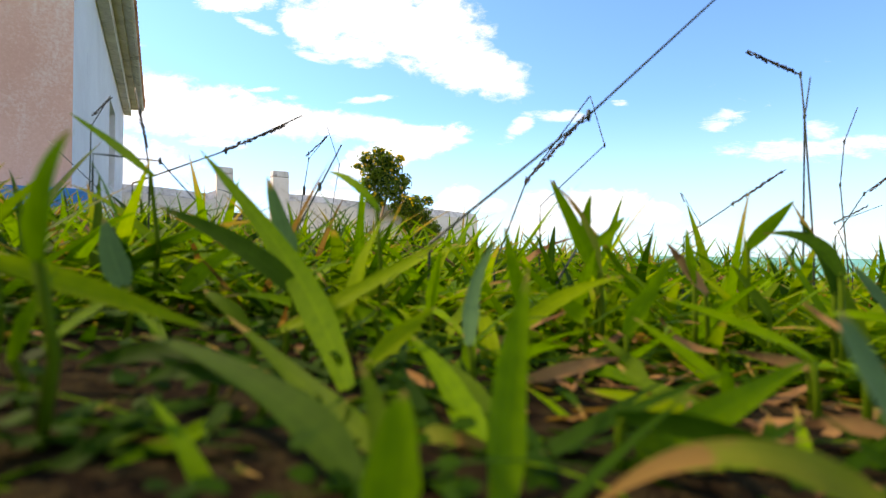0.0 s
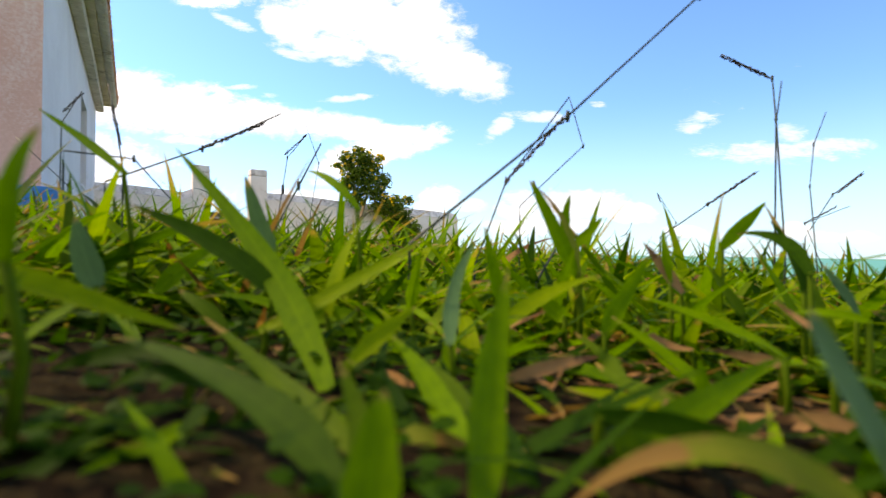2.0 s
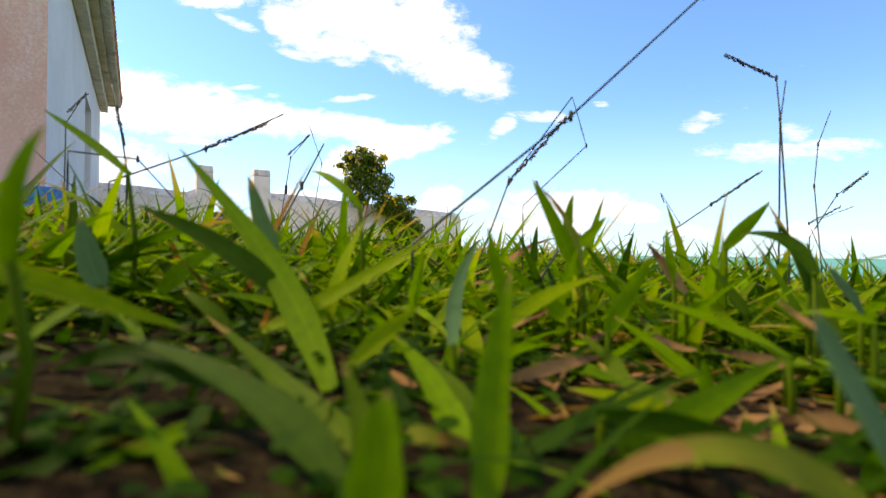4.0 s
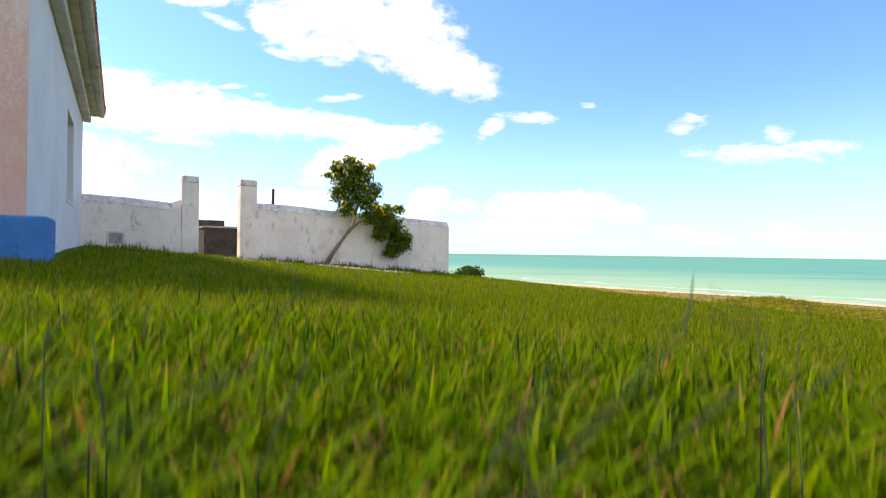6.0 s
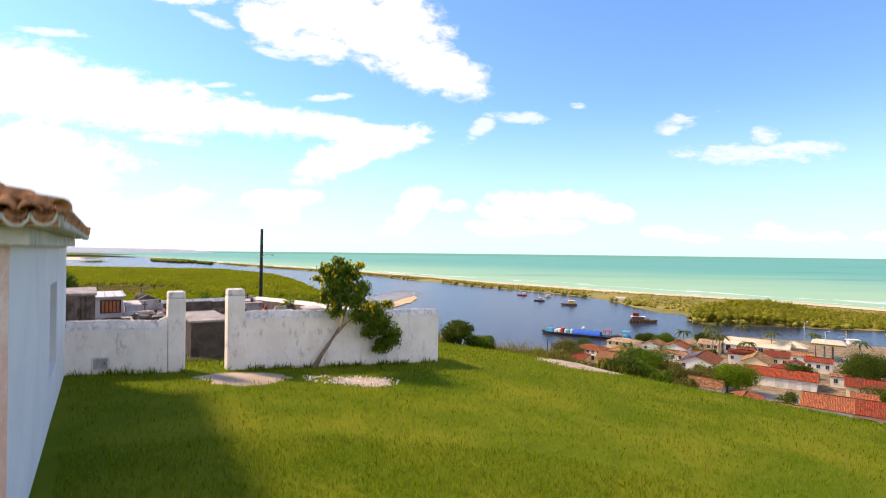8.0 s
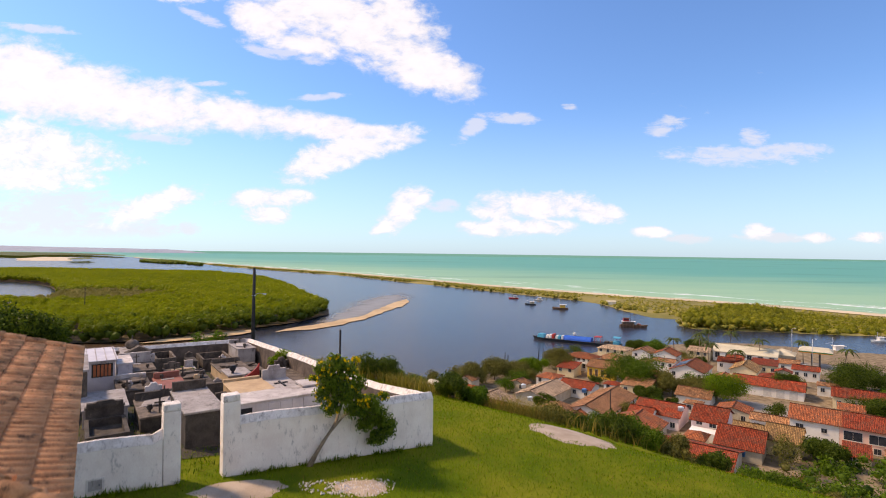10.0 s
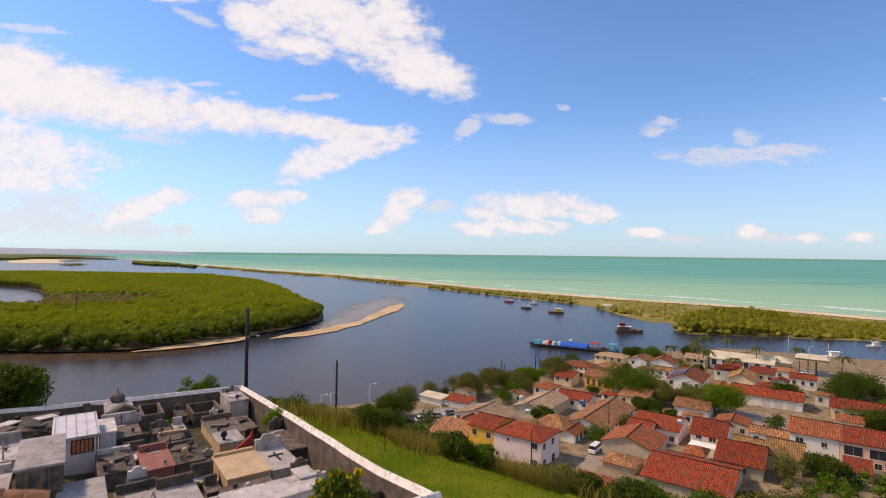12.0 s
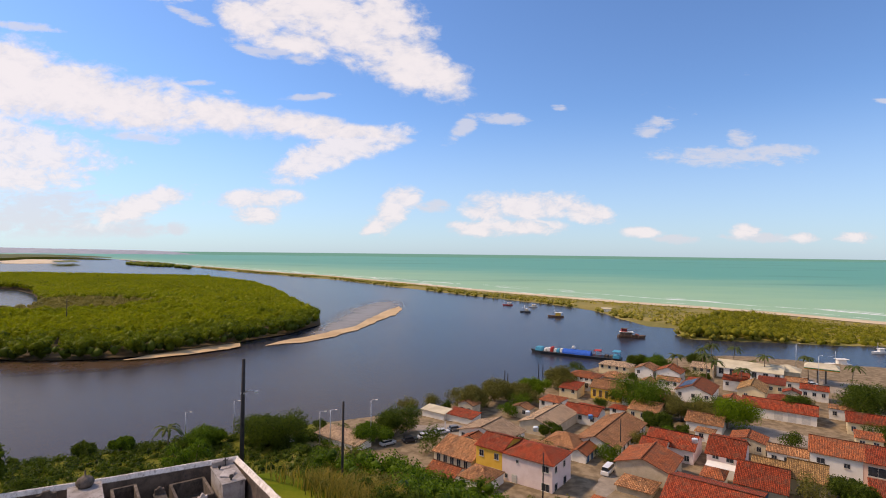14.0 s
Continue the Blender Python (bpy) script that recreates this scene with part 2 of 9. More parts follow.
def water(name, deep, shallow, where, lo, hi, rough, wave, spec=0.5):
    mat = bpy.data.materials.new(name)
    mat.use_nodes = True
    n = Nodes(mat.node_tree)
    pos = n.add("ShaderNodeNewGeometry").outputs["Position"]
    # distance along one direction of the plan, broken up by drifting water
    dot = n.add("ShaderNodeVectorMath", {0: pos, 1: (*where, 0)})
    dot.operation = "DOT_PRODUCT"
    d = dot.outputs["Value"]
    long = n.add("ShaderNodeMapping", {"Vector": pos, "Scale": (0.35, 1.0, 1.0), "Rotation": (0, 0, 0.45)}).outputs[0]
    drift = n.noise(long, 0.012, 5, 0.6)
    f = n.m("ADD", n.ramp(d, lo, hi, 0, 1, False), n.m("MULTIPLY_ADD", drift, 0.7, -0.35))
    colour = n.mix(n.ramp(f, 0, 1), shallow, deep)
    # broad dark streaks: cloud shadows on the water, put into its colour
    dark = n.ramp(n.noise(long, 0.0042, 3, 0.5), 0.56, 0.68)
    colour = n.mix(n.m("MULTIPLY", dark, 0.45), colour, tuple(0.65 * c for c in deep))
    h = n.m("ADD", n.noise(pos, 0.35, 4, 0.6), n.m("MULTIPLY", n.noise(pos, 1.7, 3), 0.4))
    calm = n.ramp(n.add("ShaderNodeSeparateXYZ", {0: pos}).outputs[1], 250, 800, wave, 0.0)
    nb = n.add("ShaderNodeBump", {"Strength": calm, "Distance": 0.25, "Height": h})
    b = n.add("ShaderNodeBsdfPrincipled", {"Base Color": colour, "Roughness": rough, "IOR": 1.33, "Specular IOR Level": spec, "Normal": nb.outputs[0]})
    n.add("ShaderNodeOutputMaterial", {0: b.outputs[0]})
    return mat


def two_zone_ground(name):
    """Lawn, bare hillside and town earth on one sheet, told apart by height and by patches."""
    mat = bpy.data.materials.new(name)
    mat.use_nodes = True
    n = Nodes(mat.node_tree)
    pos = n.add("ShaderNodeNewGeometry").outputs["Position"]
    z = n.add("ShaderNodeSeparateXYZ", {0: pos}).outputs[2]
    big, mid, fine = n.noise(pos, 0.35, 5, 0.6), n.noise(pos, 5, 5, 0.65), n.noise(pos, 90, 4, 0.7)
    lawn = n.mix(n.ramp(big, 0.35, 0.68), (0.085, 0.13, 0.008), (0.172, 0.182, 0.016))
    lawn = n.mix(n.m("MULTIPLY", n.ramp(mid, 0.52, 0.72), 0.3), lawn, (0.13, 0.115, 0.012))
    # near-black soil round the start: shade under the leaves is in its colour
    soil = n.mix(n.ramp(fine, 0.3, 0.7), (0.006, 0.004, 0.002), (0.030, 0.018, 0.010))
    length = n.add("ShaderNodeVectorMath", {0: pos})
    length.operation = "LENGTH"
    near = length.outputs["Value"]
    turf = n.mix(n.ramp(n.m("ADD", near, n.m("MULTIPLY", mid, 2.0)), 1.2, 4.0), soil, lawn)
    turf = n.mix(n.m("MULTIPLY", n.ramp(fine, 0.42, 0.6), 0.12), turf, (0.03, 0.05, 0.006))
    hill = n.mix(n.ramp(mid, 0.35, 0.65), (0.08, 0.105, 0.014), (0.19, 0.17, 0.035))
    town = n.mix(n.ramp(n.noise(pos, 0.5, 5), 0.35, 0.65), (0.17, 0.125, 0.08), (0.29, 0.22, 0.145))
    zz = n.m("ADD", z, n.m("MULTIPLY_ADD", mid, 1.6, -0.8))
    colour = n.mix(n.ramp(zz, -4.5, -2.6), hill, turf)
    inland = n.ramp(n.m("ADD", n.add("ShaderNodeSeparateXYZ", {0: pos}).outputs[0], n.m("MULTIPLY", mid, 8.0)), -32, -24, 1.0, 0.0)
    colour = n.mix(n.m("MAXIMUM", n.ramp(zz, -36.4, -34.5), inland), town, colour)
    nb = n.add("ShaderNodeBump", {"Strength": 0.6, "Distance": 0.02, "Height": n.m("ADD", fine, mid)})
    b = n.add("ShaderNodeBsdfPrincipled", {"Base Color": colour, "Roughness": 0.95, "Specular IOR Level": 0.02, "Normal": nb.outputs[0]})
    n.add("ShaderNodeOutputMaterial", {0: b.outputs[0]})
    return mat


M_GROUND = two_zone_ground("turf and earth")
M_SEA = water("green sea water", (0.088, 0.325, 0.245), (0.275, 0.46, 0.275), (0.62, 0.78), 560, 1500, 0.5, 0.5, 0.2)
M_RIVER = water("dark river water", (0.030, 0.034, 0.048), (0.050, 0.035, 0.026), (0.35, 0.94), 150, 290, 0.24, 0.45, 0.28)
M_SAND = surface("river sand", (0.60, 0.43, 0.25), (0.42, 0.285, 0.16), 0.05, 0.95, 0.1, 0.6, (0.24, 0.155, 0.085), 0.05, 0.42)
M_BEACH = surface("beach sand", (0.66, 0.55, 0.40), (0.52, 0.41, 0.28), 0.03, 0.95, 0.1, 0.8)
M_SPIT = surface("dune scrub", (0.30, 0.235, 0.075), (0.15, 0.14, 0.035), 0.03, 0.95, 0.2, 0.4, (0.46, 0.34, 0.19), 0.02, 0.45)
M_SURF = surface("foam", (0.85, 0.87, 0.86), (0.7, 0.75, 0.74), 0.1, 0.8, 0.1, 2.0)
M_MUD = surface("mangrove mud", (0.11, 0.07, 0.035), (0.05, 0.04, 0.02), 0.05, 0.8, 0.2, 1.0)
M_LIME = surface("weathered lime wash", (0.92, 0.83, 0.76), (0.80, 0.69, 0.62), 1.3, 0.92, 0.35, 26, (0.30, 0.25, 0.225), 4.4, 0.56)
M_LIMETOP = surface("stained wall coping", (0.82, 0.76, 0.72), (0.62, 0.55, 0.50), 2.6, 0.92, 0.4, 26, (0.27, 0.21, 0.185), 6.5, 0.72)
M_SIDE = surface("white painted plaster", (0.82, 0.78, 0.755), (0.72, 0.67, 0.645), 0.6, 0.9, 0.2, 30, (0.52, 0.47, 0.46), 0.9, 0.3)
M_PINK = surface("faded salmon plaster", (0.72, 0.46, 0.38), (0.62, 0.37, 0.30), 0.8, 0.9, 0.2, 30, (0.74, 0.66, 0.62), 0.55, 0.72)
M_BLUE = surface("blue painted plinth", (0.03, 0.20, 0.48), (0.02, 0.15, 0.38), 1.5, 0.75, 0.25, 30, (0.06, 0.10, 0.20), 2.0, 0.3)
M_EAVE = surface("aged eave plaster", (0.66, 0.62, 0.53), (0.48, 0.44, 0.36), 2.0, 0.9, 0.3, 30, (0.17, 0.15, 0.115), 2.5, 0.6)
M_SHUTTER = surface("grey window shutter", (0.25, 0.28, 0.33), (0.18, 0.20, 0.25), 3, 0.7, 0.2, 40)
M_TILE = surface("clay barrel tile", (0.84, 0.40, 0.19), (0.58, 0.235, 0.10), 4.0, 0.9, 0.5, 45, (0.05, 0.032, 0.026), 4.2, 0.70, vary=0.45)
M_CONC = surface("weathered concrete", (0.215, 0.17, 0.14), (0.085, 0.066, 0.054), 2.6, 0.92, 0.35, 30, (0.04, 0.034, 0.03), 3.6, 0.68, vary=0.45)
M_DARK = surface("blackened concrete", (0.095, 0.08, 0.07), (0.04, 0.034, 0.03), 2.0, 0.92, 0.4, 30, (0.24, 0.21, 0.19), 2.4, 0.34)
M_WHITE = surface("white tomb paint", (0.60, 0.545, 0.525), (0.36, 0.31, 0.29), 1.6, 0.85, 0.25, 30, (0.10, 0.08, 0.07), 3.4, 0.64, vary=0.4)
M_TILEWHITE = surface("white glazed tomb tiles", (0.60, 0.56, 0.58), (0.46, 0.42, 0.45), 1.5, 0.4, 0.1, 30, (0.32, 0.29, 0.28), 1.6, 0.4)
M_YARD = surface("trodden yard earth", (0.09, 0.075, 0.055), (0.042, 0.035, 0.026), 0.9, 0.95, 0.5, 20, (0.07, 0.10, 0.014), 0.55, 0.7)
M_BEIGE = surface("beige tomb plaster", (0.54, 0.38, 0.23), (0.40, 0.27, 0.16), 1.4, 0.85, 0.2, 30, (0.16, 0.12, 0.09), 2, 0.45)
M_BROWN = surface("reddish tomb tiles", (0.33, 0.125, 0.09), (0.22, 0.08, 0.06), 2, 0.6, 0.2, 30, (0.5, 0.36, 0.3), 2, 0.3)
M_RED = surface("dark red paint", (0.33, 0.035, 0.03), (0.22, 0.025, 0.02), 2, 0.6, 0.2, 30)
M_BRICKRED = surface("orange brick screen", (0.55, 0.18, 0.08), (0.38, 0.11, 0.05), 6, 0.85, 0.3, 30)
M_BLACK = surface("black iron", (0.03, 0.03, 0.035), (0.015, 0.015, 0.018), 4, 0.6, 0.2, 40)
M_POLE = surface("dark weathered pole", (0.045, 0.042, 0.045), (0.02, 0.02, 0.022), 3, 0.9, 0.3, 30)
M_STEEL = surface("galvanised steel", (0.55, 0.56, 0.58), (0.42, 0.43, 0.45), 4, 0.45, 0.1, 40, metal=0.6)
M_OLDWALL = surface("bare stained wall render", (0.18, 0.135, 0.11), (0.08, 0.06, 0.05), 1.6, 0.95, 0.4, 26, (0.07, 0.06, 0.055), 2.4, 0.58)
M_DIRT = surface("bare pale earth", (0.46, 0.365, 0.285), (0.33, 0.25, 0.185), 1.2, 0.95, 0.5, 25, (0.24, 0.19, 0.12), 1.5, 0.35)
M_RUBBLE = surface("pale rubble", (0.80, 0.72, 0.70), (0.58, 0.50, 0.47), 6, 0.95, 0.5, 40, (0.3, 0.25, 0.2), 4, 0.35, island=0.25)
M_BARK = surface("grey brown bark", (0.33, 0.255, 0.18), (0.16, 0.12, 0.085), 8, 0.95, 0.6, 60)
M_MANGROVE = leafy("mangrove leaves", (0.255, 0.265, 0.012), (0.125, 0.155, 0.008), 0.7, 0.35, 0.02, 0.3)
M_SPITWOOD = leafy("spit wood leaves", (0.24, 0.225, 0.02), (0.10, 0.108, 0.012), 0.7, 0.3, 0.05, 0.4)
# darker copy of the mangrove leaves, holding the shade of the wood's front
M_FRINGE = leafy("shade-toned mangrove leaves", (0.16, 0.19, 0.012), (0.055, 0.08, 0.008), 0.6, 0.3, 0.08, 0.4)
M_TREELIGHT = leafy("fresh green tree leaves", (0.15, 0.225, 0.012), (0.04, 0.08, 0.006), 0.5, 0.35, 0.5, 0.5)
M_DUNE = leafy("dune shrub leaves", (0.33, 0.28, 0.05), (0.16, 0.155, 0.025), 0.6, 0.2, 0.05, 0.45)
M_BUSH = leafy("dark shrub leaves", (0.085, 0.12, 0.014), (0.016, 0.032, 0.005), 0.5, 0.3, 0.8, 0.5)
M_TREE = leafy("street tree leaves", (0.11, 0.18, 0.014), (0.022, 0.052, 0.006), 0.5, 0.3, 0.5, 0.5)
M_OLIVE = leafy("olive brown foliage", (0.19, 0.17, 0.045), (0.06, 0.062, 0.018), 0.6, 0.25, 0.4, 0.5)
M_FLOWERTREE = leafy("flowering tree leaves", (0.14, 0.20, 0.022), (0.03, 0.065, 0.010), 0.4, 0.3, 3, 0.6)
# haze of distance is mixed into the headland's base colour
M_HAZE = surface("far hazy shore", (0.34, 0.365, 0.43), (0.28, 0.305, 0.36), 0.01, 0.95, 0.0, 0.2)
# far mangrove green, paled: the haze is put into its tones
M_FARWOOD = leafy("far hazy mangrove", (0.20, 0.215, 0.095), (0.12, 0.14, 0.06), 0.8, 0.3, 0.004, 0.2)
M_MARSH = leafy("dry marsh growth", (0.27, 0.22, 0.07), (0.17, 0.15, 0.035), 0.7, 0.2, 0.05, 0.4)
M_PETAL = leafy("yellow petals", (0.85, 0.58, 0.02), (0.70, 0.42, 0.01), 0.5, 0.3, 8, 0.4)
M_STRAW = leafy("tall dry grass", (0.27, 0.195, 0.05), (0.075, 0.09, 0.018), 0.8, 0.3, 0.25, 0.6)
M_PALM = leafy("palm fronds", (0.075, 0.095, 0.025), (0.022, 0.034, 0.010), 0.5, 0.25, 1, 0.5)


# ------------------------------------------------------------------ building blocks
def mesh_object(name, verts, faces, material, parent=None, label="", smooth=False, uvs=None):
    me = bpy.data.meshes.new(name)
    me.from_pydata([tuple(v) for v in verts], [], [tuple(f) for f in faces])
    me.materials.append(material)
    if uvs is not None:
        me.uv_layers.new(name="UVMap").data.foreach_set("uv", np.asarray(uvs, np.float32).ravel())
    if smooth:
        me.polygons.foreach_set("use_smooth", [True] * len(me.polygons))
    ob = new(name, me)
    if parent:
        ob.parent = parent
    if label:
        ob["label"] = label
    return ob


def big_mesh(name, verts, faces, materials, index=None, parent=None, smooth=False):
    """A large mesh from arrays: faces all with the same number of corners."""
    verts, faces = np.asarray(verts, np.float32), np.asarray(faces, np.int32)
    me = bpy.data.meshes.new(name)
    n, k = faces.shape
    me.vertices.add(len(verts))
    me.vertices.foreach_set("co", verts.ravel())
    me.loops.add(n * k)
    me.loops.foreach_set("vertex_index", faces.ravel())
    me.polygons.add(n)
    me.polygons.foreach_set("loop_start", np.arange(0, n * k, k, dtype=np.int32))
    for m in materials if isinstance(materials, (list, tuple)) else [materials]:
        me.materials.append(m)
    if index is not None:
        me.polygons.foreach_set("material_index", np.asarray(index, np.int32))
    me.polygons.foreach_set("use_smooth", np.full(n, smooth))
    me.update(calc_edges=True)
    ob = new(name, me)
    if parent:
        ob.parent = parent
    return ob


def part(name, bm, material, parent, label="", smooth=False):
    me = bpy.data.meshes.new(name)
    bm.to_mesh(me)
    bm.free()
    me.materials.append(material)
    if smooth:
        me.polygons.foreach_set("use_smooth", [True] * len(me.polygons))
    ob = new(name, me)
    if parent:
        ob.parent = parent
    if label:
        ob["label"] = label
    return ob


def thing(name, label, category, m=None, group="", kind=""):
    ob = new(name)
    ob.empty_display_size = 0.2
    if m is not None:
        ob.matrix_basis = m
    return tagged(ob, label, category, group, kind)


def add_box(bm, x0, x1, y0, y1, z0, z1, bevel=0.0, top=None):
    """A box; top: (inset x, inset y) by which its top is smaller."""
    ix, iy = top or (0, 0)
    vs = [bm.verts.new(c) for c in ((x0, y0, z0), (x1, y0, z0), (x1, y1, z0), (x0, y1, z0),
                                    (x0 + ix, y0 + iy, z1), (x1 - ix, y0 + iy, z1), (x1 - ix, y1 - iy, z1), (x0 + ix, y1 - iy, z1))]
    fs = [bm.faces.new([vs[i] for i in f]) for f in ((3, 2, 1, 0), (4, 5, 6, 7), (0, 1, 5, 4), (1, 2, 6, 5), (2, 3, 7, 6), (3, 0, 4, 7))]
    if bevel:
        edges = list({e for f in fs for e in f.edges})
        bmesh.ops.bevel(bm, geom=edges, offset=bevel, segments=2, affect="EDGES", profile=0.6)
    return bm


def box(x0, x1, y0, y1, z0, z1, bevel=0.0, top=None):
    return add_box(bmesh.new(), x0, x1, y0, y1, z0, z1, bevel, top)


def tube(points, radii, sides=8, cap=True):
    """A bent, tapering tube as arrays of vertices and quads."""
    pts = [Vector(p) for p in points]
    verts, faces = [], []
    for i, p in enumerate(pts):
        d = (pts[min(i + 1, len(pts) - 1)] - pts[max(i - 1, 0)]).normalized()
        a = d.cross(Vector((0.31, 0.17, 0.93)) if abs(d.z) < 0.9 else Vector((1, 0.1, 0))).normalized()
        b = d.cross(a)
        for s in range(sides):
            t = 2 * math.pi * s / sides
            verts.append(p + radii[i] * (math.cos(t) * a + math.sin(t) * b))
    for i in range(len(pts) - 1):
        for s in range(sides):
            j = (s + 1) % sides
            faces.append((i * sides + s, i * sides + j, (i + 1) * sides + j, (i + 1) * sides + s))
    if cap:
        faces += [tuple(range(sides))[::-1], tuple(range((len(pts) - 1) * sides, len(pts) * sides))]
    return verts, faces


def tube_object(name, points, radii, material, parent=None, sides=8, label=""):
    v, f = tube(points, radii, sides)
    return mesh_object(name, v, f, material, parent, label, smooth=True)


rng = np.random.default_rng(7)


def leaf_quads(centres, normals_out, size, slim=0.5, droop=0.2, r=rng):
    """One bent leaf (two quads) at each centre, turned at random but mostly facing outward."""
    n = len(centres)
    out = normals_out + r.normal(0, 0.55, (n, 3))
    out /= np.linalg.norm(out, axis=1, keepdims=True) + 1e-9
    side = np.cross(out, r.normal(0, 1, (n, 3)))
    side /= np.linalg.norm(side, axis=1, keepdims=True) + 1e-9
    along = np.cross(side, out)
    s = (size * r.uniform(0.6, 1.35, n))[:, None]
    a, b = centres - along * s, centres + along * s - out * s * droop
    mid = centres + out * s * droop
    wdt = side * s * slim
    verts = np.stack([a, mid + wdt, b, mid - wdt], 1).reshape(-1, 3)
    return verts, np.arange(4 * n).reshape(n, 4)


def lumps_to_leaves(lumps, count, size, slim=0.5, hollow=0.55, r=rng):
    """Leaves spread through the outer part of several lumps (x, y, z, rx, ry, rz)."""
    lumps = np.asarray(lumps, float)
    weight = (lumps[:, 3] * lumps[:, 4] + lumps[:, 4] * lumps[:, 5] + lumps[:, 3] * lumps[:, 5])
    pick = r.choice(len(lumps), count, p=weight / weight.sum())
    d = r.normal(0, 1, (count, 3))
    d /= np.linalg.norm(d, axis=1, keepdims=True)
    rad = r.uniform(hollow ** 3, 1.0, count) ** (1 / 3)
    rad *= 1 + 0.22 * np.sin(5 * d[:, 0] + 3 * pick) * np.sin(4 * d[:, 1] + pick) + 0.10 * r.normal(0, 1, count)
    c = lumps[pick, :3] + d * rad[:, None] * lumps[pick, 3:]
    return leaf_quads(c, d, size, slim, r=r)


# ------------------------------------------------------------------ the lie of the land
WATER = -40.0
PL = np.array((-7.21, 14.38))                       # the gate's corner, from which the graveyard is laid out
U, V = np.array((0.824, 0.567)), np.array((-0.567, 0.824))
SHORE_X = (-400, -200, -102, -54, -2, 28, 91, 156, 209, 330, 500)
SHORE_Y = (60, 92, 131, 157, 179, 204, 256, 272, 243, 225, 215)


def ground_z(x, y):
    x, y = np.asarray(x, float), np.asarray(y, float)
    u = (x - PL[0]) * U[0] + (y - PL[1]) * U[1]
    v = (x - PL[0]) * V[0] + (y - PL[1]) * V[1]
    plane = 0.05 - 0.08 * np.clip(u, -9, 70) + 0.021 * np.clip(v, -30, 0) - 0.06 * np.clip(v, 0, 26) - 0.0022 * np.clip(u - 6, 0, 40) ** 2
    b = 0.41 * x + 0.91 * y - 21.0 - np.clip((9 - x) * 0.6, 0, 9) * np.clip((y - 18) / 8, 0, 1)
    drop = np.where(b < 0, 0.0, np.where(b < 4, 0.04 * b * b, 0.64 + 0.36 * (b - 4)))
    yard = np.clip((9.0 - u) / 1.0, 0, 1) * np.clip((28.0 - v) / 2.0, 0, 1) * np.clip(v + 1, 0, 1)
    drop = drop * (1 - yard) + 0.6 * np.clip(v - 27.5, 0, 60) * np.clip((44 - u) / 32, 0, 1)
    z = plane - drop
    z = z + np.where(b > 5, 0.5 * np.sin(0.23 * x + 0.1 * y) * np.sin(0.19 * y - 0.07 * x), 0.0)
    z = z + 0.012 * np.sin(1.7 * x + 0.6 * y) * np.sin(1.3 * y - 0.4) + 0.02 * np.sin(0.5 * x + 2) * np.sin(0.43 * y)
    town = -37.3 + 0.02 * np.clip(150 - y, -60, 60)
    z = np.maximum(z, town)
    bank = WATER + 0.30 * (np.interp(x, SHORE_X, SHORE_Y) - y)
    return np.maximum(np.minimum(z, bank), -44.0)


def gz(x, y):
    return float(ground_z(x, y))


def steps(*stretches):
    out = []
    for a, b, s in stretches:
        out += list(np.arange(a, b, s))
    return np.array(out + [stretches[-1][1]])


gx = steps((-420, -60, 12), (-60, -20, 2.5), (-20, 30, 0.6), (30, 120, 3), (120, 500, 14))
gy = steps((-260, -12, 12), (-12, -2, 1.5), (-2, 36, 0.6), (36, 130, 2.5), (130, 300, 4))
X, Y = np.meshgrid(gx, gy)
nx, ny = len(gx), len(gy)
i = np.arange(nx * ny).reshape(ny, nx)
quads = np.stack([i[:-1, :-1], i[:-1, 1:], i[1:, 1:], i[1:, :-1]], -1).reshape(-1, 4)
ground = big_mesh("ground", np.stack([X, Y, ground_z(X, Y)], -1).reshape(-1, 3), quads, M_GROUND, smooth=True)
tagged(ground, "grassy hilltop falling to an earthen town bank", "ground", kind="structure")


def ragged(outline, step=6.0, amount=1.5, r=np.random.default_rng(3)):
    """A closed outline with points every few metres, pushed in and out a little."""
    pts = np.array(outline, float)
    out = []
    for a, b in zip(pts, np.roll(pts, -1, 0)):
        n = max(1, int(np.linalg.norm(b - a) / step))
        for k in range(n):
            out.append(a + (b - a) * k / n + r.normal(0, amount, 2))
    return np.array(out)


def shore_points(line, step):
    """Points every few metres along an open line."""
    pts = np.array(line, float)
    out = [a + (b - a) * k / n for a, b in zip(pts, pts[1:]) for n in [max(1, int(np.linalg.norm(b - a) / step))] for k in range(n)]
    return np.array(out + [pts[-1]])


def flat_land(name, outline, z0, z1, material, label, category, rim=0.0, step=6.0, amount=1.5):
    """A low piece of land: an outline at the water, raised to z1 over a sloping rim."""
    low = ragged(outline, step, amount)
    c = low.mean(0)
    bm = bmesh.new()
    a = [bm.verts.new((*p, z0)) for p in low]
    face = bm.faces.new(a)
    face.normal_update()
    if face.normal.z < 0:
        face.normal_flip()
    if rim:
        inner = bmesh.ops.inset_region(bm, faces=[face], thickness=rim, use_even_offset=True)
        for vtx in face.verts:
            vtx.co.z = z1
    bmesh.ops.triangulate(bm, faces=bm.faces[:])
    ob = part(name, bm, material, None)
    return tagged(ob, label, category, kind="structure")


# water: the river and the sea are sheets at one level, parted by the spit
def sheet(name, outline, z, material, label):
    bm = bmesh.new()
    f = bm.faces.new([bm.verts.new((*p, z)) for p in outline])
    f.normal_update()
    if f.normal.z < 0:
        f.normal_flip()
    bmesh.ops.triangulate(bm, faces=bm.faces[:])
    return tagged(part(name, bm, material, None), label, "water", kind="structure")


